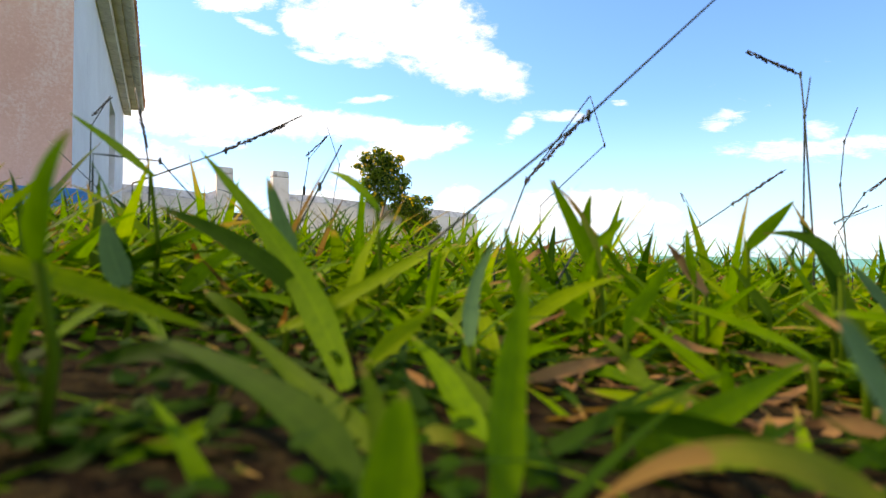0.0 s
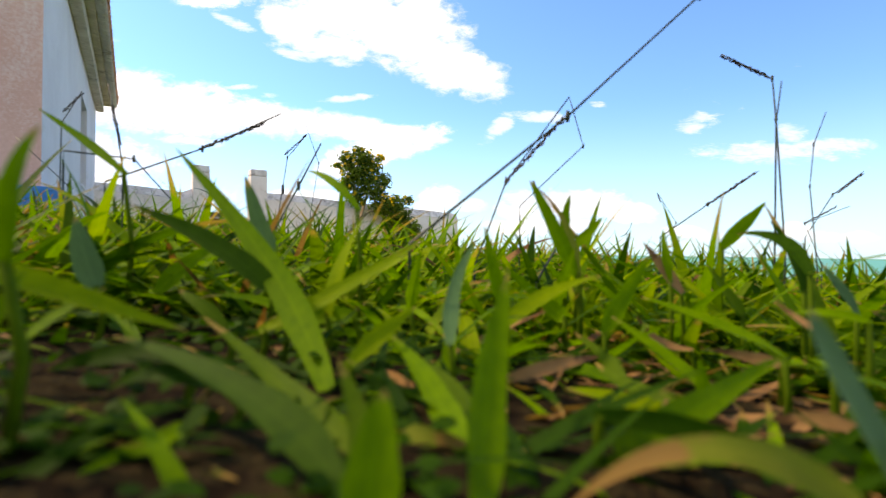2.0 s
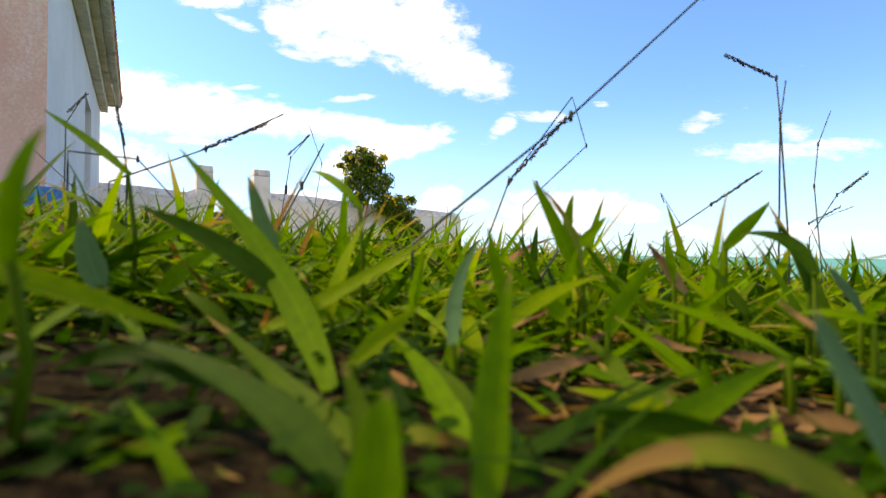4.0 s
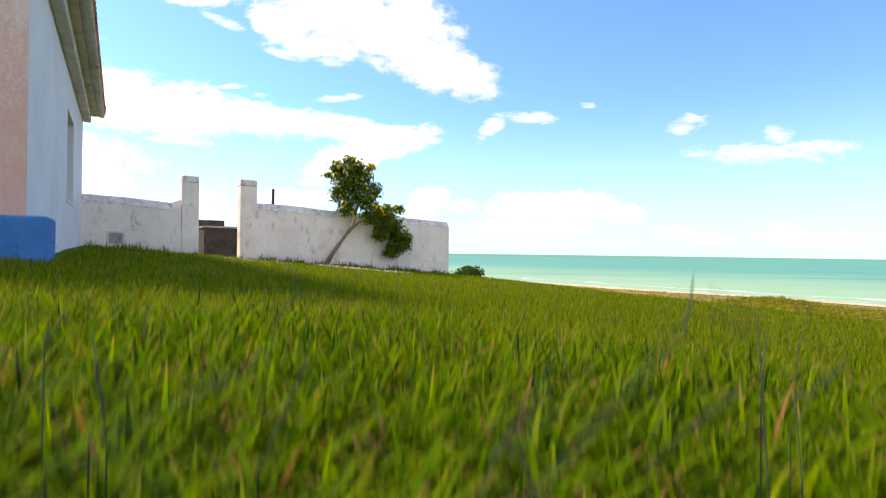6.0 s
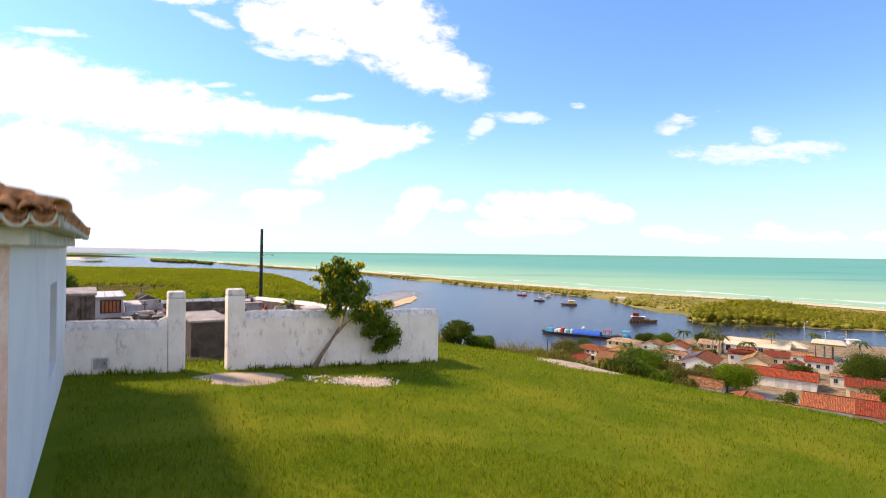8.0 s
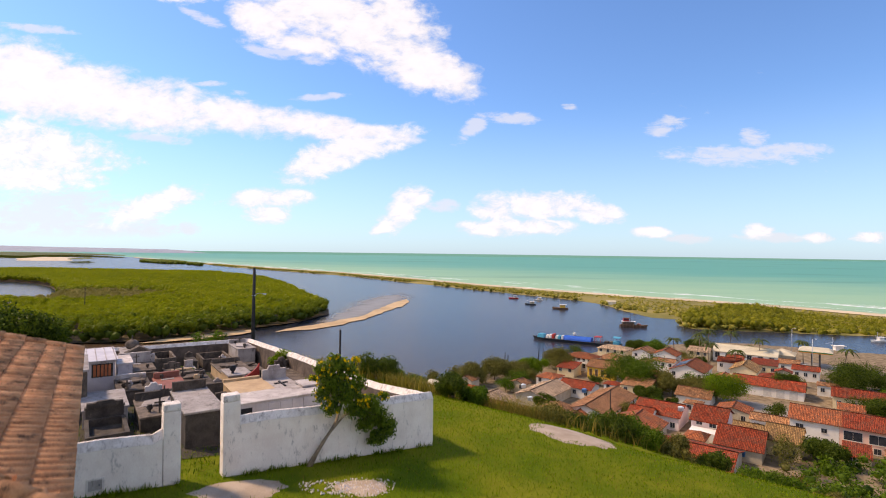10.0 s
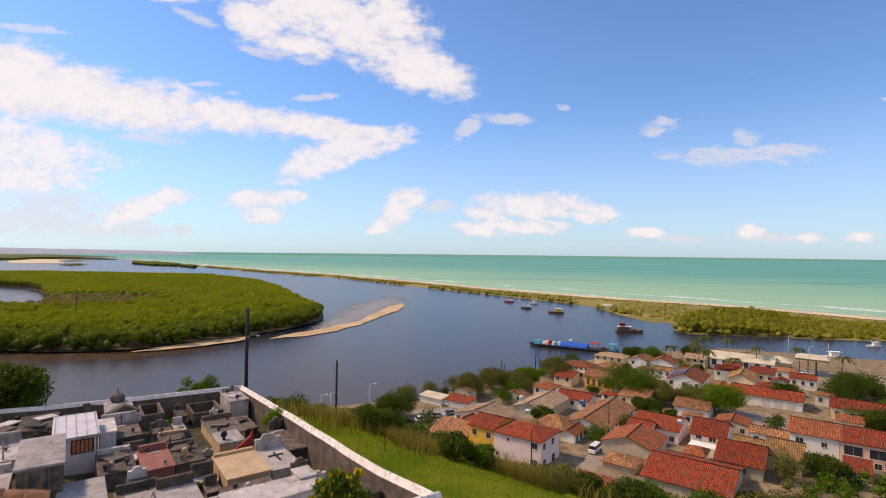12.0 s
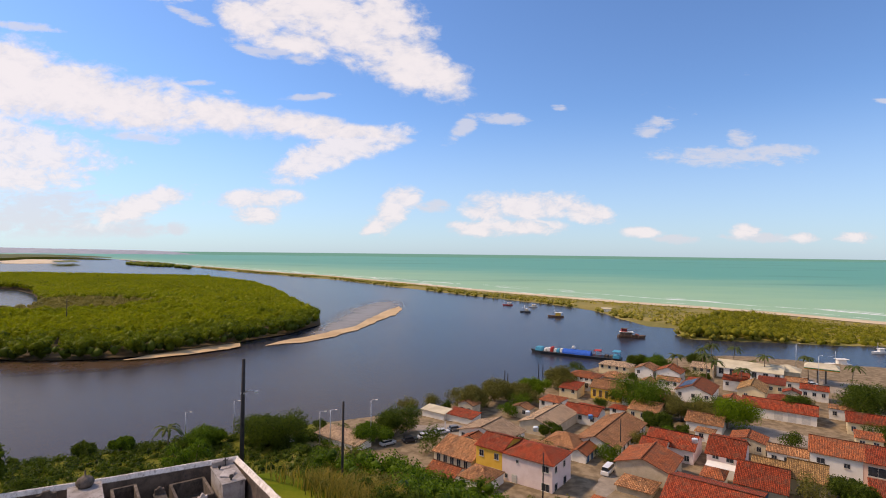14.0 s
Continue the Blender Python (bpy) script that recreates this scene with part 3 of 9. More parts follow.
SPIT_IN = [(700, 230), (420, 280), (261, 299), (225, 303), (197, 311), (166, 316), (152, 323), (159, 346), (172, 364), (155, 371), (150, 424), (148, 476),
           (124, 524), (86, 575), (28, 653), (-50, 766), (-159, 926), (-297, 1068), (-484, 1260), (-711, 1549), (-1289, 2251)]
SPIT_OUT = [(-1351, 2359), (-759, 1654), (-556, 1445), (-334, 1199), (-179, 1045), (-28, 850), (69, 715), (148, 625), (206, 561), (271, 509), (304, 474),
            (330, 439), (355, 402), (520, 330), (800, 290)]
sheet("river_water", [(-4900, -300), (900, -300), (900, 255)] + SPIT_IN[:1] + [(540, 300), (280, 380), (240, 440), (180, 520), (60, 690), (-60, 830), (-170, 985), (-320, 1140), (-520, 1360), (-740, 1600), (-1320, 2310), (-2200, 3300), (-4900, 3500)], WATER, M_RIVER,
      "smooth dark river water below the hill")
sheet("sea_water", SPIT_OUT + [(4900, 200), (4900, 4900), (-4900, 4900), (-4900, 3500), (-2200, 3300)], WATER + 0.02, M_SEA, "milky green sea beyond the sand spit")


def ribbon_land(name, left, right, profile, material, label, category, n=140):
    """A long low bank between two shorelines; profile: (share across, height over the water)."""
    def resample(line):
        line = np.array(line, float)
        s = np.r_[0, np.cumsum(np.linalg.norm(np.diff(line, axis=0), axis=1))]
        t = np.linspace(0, 1, n) ** 1.8 * s[-1]
        return np.stack([np.interp(t, s, line[:, k]) for k in range(2)], 1)
    a, b = resample(left), resample(right)
    rr = np.random.default_rng(4)
    verts = []
    for f, z in profile:
        c = a * (1 - f) + b * f + rr.normal(0, 0.5, a.shape)
        verts.append(np.concatenate([c, np.full((n, 1), WATER + z)], 1))
    k = len(profile)
    faces = [(i_ * n + j, (i_ + 1) * n + j, (i_ + 1) * n + j + 1, i_ * n + j + 1) for i_ in range(k - 1) for j in range(n - 1)]
    ob = mesh_object(name, np.concatenate(verts), [f[::-1] for f in faces], material, smooth=True)
    return tagged(ob, label, category, kind="structure")


ribbon_land("sand_spit", SPIT_IN, SPIT_OUT[::-1], [(-0.01, -0.5), (0.04, 0.5), (0.25, 1.2), (0.7, 1.8), (0.9, 1.0), (1.02, -0.4)], M_SPIT, "long low sandy spit with scrub", "spit")
ribbon_land("beach", [(x - 16, y - 21) for x, y in SPIT_OUT[::-1]], SPIT_OUT[::-1], [(0, 1.6), (0.12, 2.4), (0.6, 2.2), (0.9, 1.1), (1.08, -0.3)], M_BEACH, "pale sand beach facing the sea", "beach")

ISLAND = [(-80, 373), (-87, 330), (-105, 298), (-127, 270), (-146, 256), (-168, 250), (-232, 246), (-420, 258), (-900, 400), (-1050, 760), (-700, 935), (-375, 880), (-246, 735), (-179, 610), (-103, 436), (-85, 402)]
flat_land("mangrove_island_ground", ISLAND, WATER - 0.3, WATER + 0.5, M_MUD, "muddy ground under the mangroves", "ground", rim=3.0, step=15, amount=1.5)
SANDBAR = [(-91, 290), (-72, 303), (-59, 323), (-49, 348), (-42, 383), (-29, 431), (-25, 472), (-30, 498), (-38, 466), (-43, 430), (-50, 394), (-52, 364), (-63, 344), (-76, 320), (-88, 303)]
STRAND = [(-102, 286), (-110, 273), (-119, 264), (-131, 254), (-142, 251), (-137, 262), (-122, 280), (-106, 297)]
flat_land("sand_bar", SANDBAR, WATER - 0.15, WATER + 0.35, M_SAND, "golden sand bar curling out from the mangroves", "sandbar", rim=3.0, step=8, amount=0.7)
flat_land("sand_strand", STRAND, WATER - 0.15, WATER + 0.7, M_SAND, "wet golden sand along the mangroves", "sandbar", rim=1.5, step=6, amount=0.8)


def shoal(name, points, halves, material, label):
    """Shallow water over sand or mud: a sheet just over the water that thins out to its edges."""
    pts_, verts, uvs_, faces = np.array(points, float), [], [], []
    d = np.gradient(pts_, axis=0)
    nrm_ = np.stack([-d[:, 1], d[:, 0]], 1) / np.linalg.norm(d, axis=1, keepdims=True)
    k, cols_ = len(pts_), 5
    for i_ in range(k):
        for j in range(cols_):
            f = 2 * j / (cols_ - 1) - 1
            verts.append((*(pts_[i_] + nrm_[i_] * f * halves[i_]), WATER + 0.06))
            uvs_.append((f, 2 * i_ / (k - 1) - 1))
    corner = []
    for i_ in range(k - 1):
        for j in range(cols_ - 1):
            a = i_ * cols_ + j
            faces.append((a, a + 1, a + cols_ + 1, a + cols_))
            corner += [uvs_[c] for c in faces[-1]]
    return tagged(mesh_object(name, verts, faces, material, uvs=corner), label, "water", kind="structure")


def shallows(name, colour):
    mat = bpy.data.materials.new(name)
    mat.use_nodes = True
    n = Nodes(mat.node_tree)
    uv = n.add("ShaderNodeSeparateXYZ", {0: n.add("ShaderNodeTexCoord").outputs["UV"]})
    pos = n.add("ShaderNodeNewGeometry").outputs["Position"]
    rim_ = n.m("ADD", n.m("POWER", n.m("ABSOLUTE", uv.outputs[0]), 2.0), n.m("POWER", n.m("ABSOLUTE", uv.outputs[1]), 4.0))
    f = n.ramp(n.m("ADD", rim_, n.m("MULTIPLY_ADD", n.noise(pos, 0.07, 5, 0.65), 0.9, -0.45)), -0.1, 0.95, 0.62, 0.0)
    b = n.add("ShaderNodeBsdfPrincipled", {"Base Color": n.mix(n.noise(pos, 0.05, 4), colour, tuple(0.7 * c for c in colour)), "Roughness": 0.3, "IOR": 1.33, "Specular IOR Level": 0.3})
    t = n.add("ShaderNodeBsdfTransparent")
    n.add("ShaderNodeOutputMaterial", {0: n.add("ShaderNodeMixShader", {0: f, 1: t.outputs[0], 2: b.outputs[0]}).outputs[0]})
    return mat


M_SHOAL = shallows("water over pale sand", (0.44, 0.36, 0.28))
M_MUDWATER = shallows("water over brown mud", (0.13, 0.078, 0.042))
shoal("shoal_water", [(-78, 306), (-64, 348), (-58, 400), (-54, 452), (-46, 512), (-40, 575)], [12, 18, 22, 27, 29, 26], M_SHOAL, "pale shallows round the sand bar's tip")
shoal("mud_shallows", [(-330, 240), (-262, 232), (-205, 233), (-170, 238), (-145, 242), (-122, 254), (-92, 276)], [18, 20, 20, 18, 15, 12, 8], M_MUDWATER, "brown shallows before the mangrove island")
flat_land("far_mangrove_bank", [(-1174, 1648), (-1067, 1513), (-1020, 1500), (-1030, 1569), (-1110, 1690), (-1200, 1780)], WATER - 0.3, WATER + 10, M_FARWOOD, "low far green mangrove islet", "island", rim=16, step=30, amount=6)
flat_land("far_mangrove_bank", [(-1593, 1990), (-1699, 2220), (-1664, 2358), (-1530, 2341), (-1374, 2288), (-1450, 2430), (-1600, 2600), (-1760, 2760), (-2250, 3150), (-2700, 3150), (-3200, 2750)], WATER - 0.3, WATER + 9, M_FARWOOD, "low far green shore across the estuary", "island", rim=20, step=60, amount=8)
flat_land("far_sand_flat", [(-1521, 1894), (-1648, 2154), (-1720, 2260), (-1520, 2200), (-1300, 1850), (-1180, 1680), (-1240, 1640), (-1330, 1660)], WATER - 0.2, WATER + 0.5, M_BEACH, "pale far sand flat in the estuary", "sandbar", rim=20, step=50, amount=8)
flat_land("far_sand_flat", [(-1900, 2960), (-2300, 3330), (-2900, 3330), (-2750, 3180), (-2260, 3170)], WATER - 0.2, WATER + 0.6, M_BEACH, "pale far beach behind the green shore", "sandbar", rim=20, step=60, amount=8)
# a low hazy ridge closing the coast
across = np.linspace(0, 1, 90)
crest = np.interp(across, (0, 0.28, 0.42, 0.52, 0.67, 0.77, 0.88, 0.94, 1), (52, 49, 44, 41, 38, 35, 31, 22, 0.5)) + np.random.default_rng(21).normal(0, 0.5, 90)
ridge_x = -4890 + across * 2770
rows_ = [np.stack([ridge_x, y_, z_], 1) for y_, z_ in ((3600 + 1080 * across ** 0.7, WATER - 0.3 + 0 * across), (4300 + 430 * across, WATER + 0.75 * crest), (4780 - 20 * across, WATER + crest), (4880 + 0 * across, WATER - 0.3 + 0 * across))]
faces = [(k * 90 + j, k * 90 + j + 1, (k + 1) * 90 + j + 1, (k + 1) * 90 + j) for k in range(3) for j in range(89)]
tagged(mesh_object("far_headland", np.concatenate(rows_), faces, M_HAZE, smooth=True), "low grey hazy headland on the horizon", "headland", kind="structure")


# ------------------------------------------------------------------ far woods
def crowns(name, places, radius, height, material, label, category, sub=2, leaves=0, leaf_size=0.5, core=0.86, r=np.random.default_rng(11)):
    """Many rough tree crowns in one mesh: a wood that nobody could count."""
    bm = bmesh.new()
    bmesh.ops.create_icosphere(bm, subdivisions=sub, radius=1.0)
    base = np.array([v.co[:] for v in bm.verts])
    tri = np.array([[v.index for v in f.verts] for f in bm.faces])
    bm.free()
    n, k = len(places), len(base)
    size = radius * r.uniform(0.6, 1.3, n)
    jag = 1 + r.normal(0, 0.24, (n, k))
    shape = core * base[None] * jag[:, :, None] * np.stack([size, size, size * r.uniform(0.7, 1.1, n)], -1)[:, None]
    turn = r.uniform(0, 6.28, n)
    c, s = np.cos(turn)[:, None], np.sin(turn)[:, None]
    shape[:, :, 0], shape[:, :, 1] = shape[:, :, 0] * c - shape[:, :, 1] * s, shape[:, :, 0] * s + shape[:, :, 1] * c
    top = height * r.uniform(0.88, 1.08, n)
    verts = shape + np.concatenate([places[:, :2], (places[:, 2] + top - size * 0.8)[:, None]], 1)[:, None]
    faces = tri[None] + (np.arange(n) * k)[:, None, None]
    ob = tagged(big_mesh(name, verts.reshape(-1, 3), faces.reshape(-1, 3), material, smooth=True), label, category, kind="stuff")
    if leaves:
        lumps = np.concatenate([places[:, :2], (places[:, 2] + top - size * 0.75)[:, None], np.stack([size * 1.08] * 3, 1)], 1)
        lv, lf = lumps_to_leaves(lumps, n * leaves, leaf_size, 0.6, 0.85, r)
        tagged(big_mesh(name + "_leaves", lv, lf, material), label, category, kind="stuff")
    return ob


def inside(points, outline):
    o = np.array(outline, float)
    hit = np.zeros(len(points), bool)
    for (x0, y0), (x1, y1) in zip(o, np.roll(o, -1, 0)):
        cross = (y0 > points[:, 1]) != (y1 > points[:, 1])
        hit ^= cross & (points[:, 0] < (x1 - x0) * (points[:, 1] - y0) / (y1 - y0 + 1e-9) + x0)
    return hit


def scatter(outline, spacing, r=np.random.default_rng(5)):
    o = np.array(outline, float)
    lo, hi = o.min(0), o.max(0)
    n = int(np.prod(hi - lo) / spacing**2)
    pts = r.uniform(lo, hi, (n, 2))
    return pts[inside(pts, outline)]


pts = scatter(ISLAND, 3.7)
lagoon = [(-318, 408), (-316, 424), (-324, 445), (-342, 474), (-408, 556), (-434, 587), (-490, 638), (-540, 660), (-900, 672), (-900, 420), (-500, 402)]
pts = pts[~inside(pts, lagoon)]
rim_d = np.min([np.linalg.norm(pts - np.array(a), axis=1) for a in ragged(ISLAND, 8, 0)], axis=0)
low = (np.sin(pts[:, 0] * 0.021 + 1) * np.sin(pts[:, 1] * 0.024) > 0.86) & (rim_d > 25)
h = np.where(low, 6.8, 8.2) + np.clip(rim_d, 0, 40) * 0.02
near = pts[:, 1] + np.random.default_rng(8).normal(0, 55, len(pts)) < 430
clearing = ((pts[:, 0] + 300) / 72) ** 2 + ((pts[:, 1] - 440) / 58) ** 2 < 1 + 0.3 * np.sin(pts[:, 0] * 0.3)
h = np.where(clearing, 7.4, h)
# trees along the front take the shaded leaf tone
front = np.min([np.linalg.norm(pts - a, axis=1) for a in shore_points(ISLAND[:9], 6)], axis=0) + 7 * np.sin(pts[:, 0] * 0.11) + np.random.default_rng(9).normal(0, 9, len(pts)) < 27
for sel, rad, lv, ls, leaf_m, label in ((clearing & ~front, 1.7, 60, 0.4, M_MARSH, "low pale marsh growth in the mangroves"), (near & ~front & ~clearing, 2.1, 110, 0.40, M_MANGROVE, "dense bright green mangrove canopy"), (front, 2.2, 170, 0.36, M_FRINGE, "front of the mangrove wood in a shaded leaf tone"),
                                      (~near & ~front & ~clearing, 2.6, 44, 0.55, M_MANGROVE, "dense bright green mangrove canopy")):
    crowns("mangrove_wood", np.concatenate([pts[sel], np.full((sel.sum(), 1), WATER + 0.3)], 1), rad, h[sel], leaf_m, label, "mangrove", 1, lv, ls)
bank = [(x, float(np.interp(x, SHORE_X, SHORE_Y)) - (3 if x < -55 else 16)) for x in range(-190, -19, 10)]
bank += [(x, max(y - 88, 52)) for x, y in bank[::-1]]
pts_b = scatter(bank, 2.1)
pts_b = pts_b[(pts_b[:, 0] < -24) & (pts_b[:, 1] > 50)]
z_b = ground_z(pts_b[:, 0], pts_b[:, 1])
crowns("bank_scrub", np.concatenate([pts_b, z_b[:, None]], 1), 1.3, np.full(len(pts_b), 1.25), M_BUSH, "dense dark scrub on the river bank", "scrub", 1, 80, 0.22, 0.6)
sheet("lagoon_water", lagoon, WATER + 0.62, M_RIVER, "still pale lagoon among the mangroves")
# leafy scrub at the hill's foot before the town
foot = [(-30, 110), (4, 112), (16, 104), (26, 99), (42, 99), (56, 96), (72, 102), (86, 106), (102, 99), (140, 92), (140, 50), (100, 40), (40, 50), (-20, 78)]
pts_f = scatter(foot, 2.6)
z_f = ground_z(pts_f[:, 0], pts_f[:, 1])
h_f = np.random.default_rng(77).uniform(1.2, 3.0, len(pts_f)) * np.where(pts_f[:, 0] < 26, 1.55, 1.0)
some = np.sin(pts_f[:, 0] * 0.17 + 1) + np.sin(pts_f[:, 1] * 0.21 + pts_f[:, 0] * 0.05) > -0.7
for sel, leaf_m, label in ((some, M_TREE, "dense green scrub on the hill's foot"), (~some, M_OLIVE, "dry olive scrub on the hill's foot")):
    crowns("hill_scrub", np.concatenate([pts_f[sel], z_f[sel, None]], 1), 1.5, h_f[sel], leaf_m, label, "scrub", 1, 150, 0.22, 0.62)
# waterside crowns take dark shrub leaves as painted shade
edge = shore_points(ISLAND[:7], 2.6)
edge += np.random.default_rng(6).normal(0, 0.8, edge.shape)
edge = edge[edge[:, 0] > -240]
crowns("mangrove_fringe", np.concatenate([edge + np.array((-1.5, 2.5)), np.full((len(edge), 1), WATER)], 1), 2.6, np.full(len(edge), 6.2), M_BUSH, "mangrove fringe at the water in a shaded tone", "mangrove", 1, 60, 0.35)

spit_poly = SPIT_IN + SPIT_OUT
WOOD = [(430, 285), (262, 303), (225, 307), (197, 315), (166, 321), (157, 330), (165, 346), (190, 385), (230, 420), (262, 420), (300, 372), (420, 330), (560, 290)]
pts = scatter(WOOD, 3.8)
bearing = (pts[:, 0] + 3) / (pts[:, 1] - 7)
wood_h = 1.9 + 4.2 * np.clip((bearing - 0.44) / 0.06, 0, 1) * np.clip((0.74 - bearing) / 0.08, 0, 1)
crowns("spit_wood", np.concatenate([pts, np.full((len(pts), 1), WATER + 0.8)], 1), 2.7, wood_h, M_SPITWOOD, "olive green wood on the spit", "wood", 1, 45, 0.45)
pts = scatter(spit_poly, 5.0)
pts = pts[(pts[:, 1] < 2000)]
ins = np.min([np.linalg.norm(pts - a, axis=1) for a in shore_points(SPIT_OUT, 12)], axis=0)
inr = np.min([np.linalg.norm(pts - a, axis=1) for a in shore_points(SPIT_IN, 12)], axis=0)
keep = (ins > 30) & (inr > 3) & (np.sin(pts[:, 0] * 0.07) + np.sin(pts[:, 1] * 0.05 + pts[:, 0] * 0.03) > -1.0)
pts, inr = pts[keep], inr[keep]
crowns("dune_scrub", np.concatenate([pts, np.full((len(pts), 1), WATER + 1.0)], 1), 2.0, 1.4 + 1.8 * np.exp(-inr / 12), M_DUNE, "low olive scrub along the spit", "scrub", 1, 14, 0.6)

# thickets on the far spit
for patch_ in ([(-991, 1729), (-924, 1635), (-802, 1514), (-727, 1485), (-760, 1580), (-850, 1700), (-960, 1800)], [(-701, 1459), (-615, 1359), (-640, 1420), (-715, 1500)]):
    pts = scatter(patch_, 6.0)
    crowns("spit_thicket", np.concatenate([pts, np.full((len(pts), 1), WATER + 0.3)], 1), 4.5, np.full(len(pts), 7.0), M_FRINGE, "dark green thicket far along the spit", "thicket", 1)

# surf along the beach: thin broken lines of foam
for off, wid, seed in ((5, 3.6, 1), (14, 2.6, 2), (27, 1.8, 3)):
    r = np.random.default_rng(seed)
    line = ragged(SPIT_OUT[:-1], 10, 0)[: -12]
    a = np.gradient(line, axis=0)
    nrm = np.stack([-a[:, 1], a[:, 0]], 1) / (np.linalg.norm(a, axis=1, keepdims=True) + 1e-9)
    nrm *= np.sign(nrm @ np.array((0.6, 0.8)))[:, None]
    o = off + 4 * np.sin(np.arange(len(line)) * 0.6 + seed) + r.normal(0, 1, len(line))
    half = wid * r.uniform(0.2, 1.2, len(line))
    half[np.convolve(r.normal(0, 1, len(line)), np.ones(5), "same") < (-1.6 if off < 10 else 0.7)] = 0.02
    verts = np.concatenate([line + nrm * (o - half)[:, None], line + nrm * (o + half)[:, None]])
    verts = np.concatenate([verts, np.full((len(verts), 1), WATER + 0.07 + 0.01 * seed)], 1)
    k = len(line)
    faces = [(j, j + 1, k + j + 1, k + j) for j in range(k - 1)]
    tagged(mesh_object("surf", verts, faces, M_SURF), "broken white line of surf off the beach", "surf", kind="stuff")


# ------------------------------------------------------------------ the graveyard, laid out along its front wall
YARD = Matrix.LocRotScale((PL[0], PL[1], 0), Euler((0, 0, math.atan2(U[1], U[0]))), None)


def yard_z(u, v):
    p = PL + u * U + v * V
    return gz(*p)


def wall_run(name, u0, v0, u1, v1, thick, tops, label, depth=1.0, slope=0.22, segs=24, face=None):
    """A masonry wall from one point to another, its foot below ground, its top with a sloped, uneven coping."""
    a, b = np.array((u0, v0)), np.array((u1, v1))
    along = (b - a) / np.linalg.norm(b - a)
    side = np.array((-along[1], along[0]))
    r = np.random.default_rng(int(100 + 7 * abs(u0) + 3 * abs(v1)))
    wob = np.convolve(r.normal(0, 0.014, segs + 9), np.ones(5) / 2, "valid")
    body, cope = bmesh.new(), bmesh.new()
    rows = []
    for k in range(segs + 1):
        t = k / segs
        p = a + (b - a) * t
        top = float(np.interp(t, [x for x, _ in tops], [y for _, y in tops])) + wob[k]
        foot = yard_z(*p) - depth
        rows.append([(*(p + side * s * thick / 2), z) for s, z in ((-1, foot), (-1, top - slope), (1, top - slope), (1, foot))] + [(*(p + side * s * (thick / 2 - w)), z) for s, w, z in ((-1, -0.012, top - slope), (-1, 0.13, top), (1, 0.13, top), (1, -0.012, top - slope))])
    for bm, lo, hi in ((body, 0, 4), (cope, 4, 8)):
        vs = [[bm.verts.new(c) for c in row[lo:hi]] for row in rows]
        for k in range(segs):
            for j in range(4):
                m = (j + 1) % 4
                bm.faces.new((vs[k][j], vs[k + 1][j], vs[k + 1][m], vs[k][m]))
        bm.faces.new(vs[0])
        bm.faces.new(vs[-1][::-1])
        bmesh.ops.recalc_face_normals(bm, faces=bm.faces[:])
    ob = part(name, body, face or M_LIME, None)
    ob.matrix_basis = YARD
    tagged(ob, label, "wall", kind="structure")
    part("coping", cope, M_LIMETOP, ob, "stained sloped coping")
    return ob


wall_run("wall_front", 1.55, 0.17, 8.44, 0.17, 0.34, [(0, 1.62), (0.45, 1.50), (0.62, 1.46), (0.63, 1.50), (1, 1.30)], "whitewashed graveyard wall with black stains and a leaning tree")
wall_run("wall_gate_side", -2.75, 0.17, -0.45, 0.17, 0.34, [(0, 1.60), (0.5, 1.56), (0.93, 1.50), (1, 1.62)], "whitewashed wall between the house and the gate post", segs=10)
wall_run("wall_east", 8.27, 0.36, 8.0, 23.5, 0.34, [(0, 1.24), (0.06, 1.10), (0.15, 0.88), (0.31, 0.68), (0.45, 0.58), (0.61, 0.42), (0.92, 0.05), (1, -0.06)], "long whitewashed graveyard side wall with a stained inner face", segs=40, depth=1.4, face=M_OLDWALL)
wall_run("wall_back", 8.1, 23.7, -26.0, 29.8, 0.34, [(0, -0.08), (0.32, -0.18), (1, 0.5)], "stained graveyard back wall above the river", segs=40, depth=1.4, face=M_OLDWALL)


def gate_post(u0, u1, top, label):
    g = yard_z((u0 + u1) / 2, 0.2)
    t = thing("gate_post", label, "gate post", YARD @ Matrix.Translation((0, 0, 0)), "gate posts")
    part("shaft", box(u0, u1, 0.0, 0.42, g - 0.6, top - 0.20, 0.03), M_LIME, t)
    part("cap", box(u0 - 0.004, u1 + 0.004, -0.004, 0.424, top - 0.197, top, 0.045, (0.012, 0.012)), M_LIMETOP, t, "flaking pinkish top of the post")
    return t


gate_post(-0.44, 0.0, 2.27, "square whitewashed gate post with a flaking top")
gate_post(1.10, 1.58, 2.29, "square whitewashed gate post joined to the wall")

# a small meter hatch low on the wall by the gate
hatch = thing("meter_hatch", "rusty white meter hatch set low in the wall", "hatch", YARD)
part("frame", box(-2.17, -1.77, -0.02, 0.0, 0.32, 0.66, 0.008), M_LIMETOP, hatch)
part("door", box(-2.12, -1.82, -0.032, -0.022, 0.36, 0.62, 0.006), M_WHITE, hatch)
part("latch", box(-1.90, -1.87, -0.045, -0.033, 0.47, 0.50, 0.004), M_BLACK, hatch)

# ------------------------------------------------------------------ the house beside the lawn
HOUSE = Matrix.LocRotScale((*(PL - 2.72 * U - 0.0 * V), 0), Euler((0, 0, math.atan2(U[1], U[0]) - math.atan2(0.2, 10.3) * 0 - radians(1.1))), None)
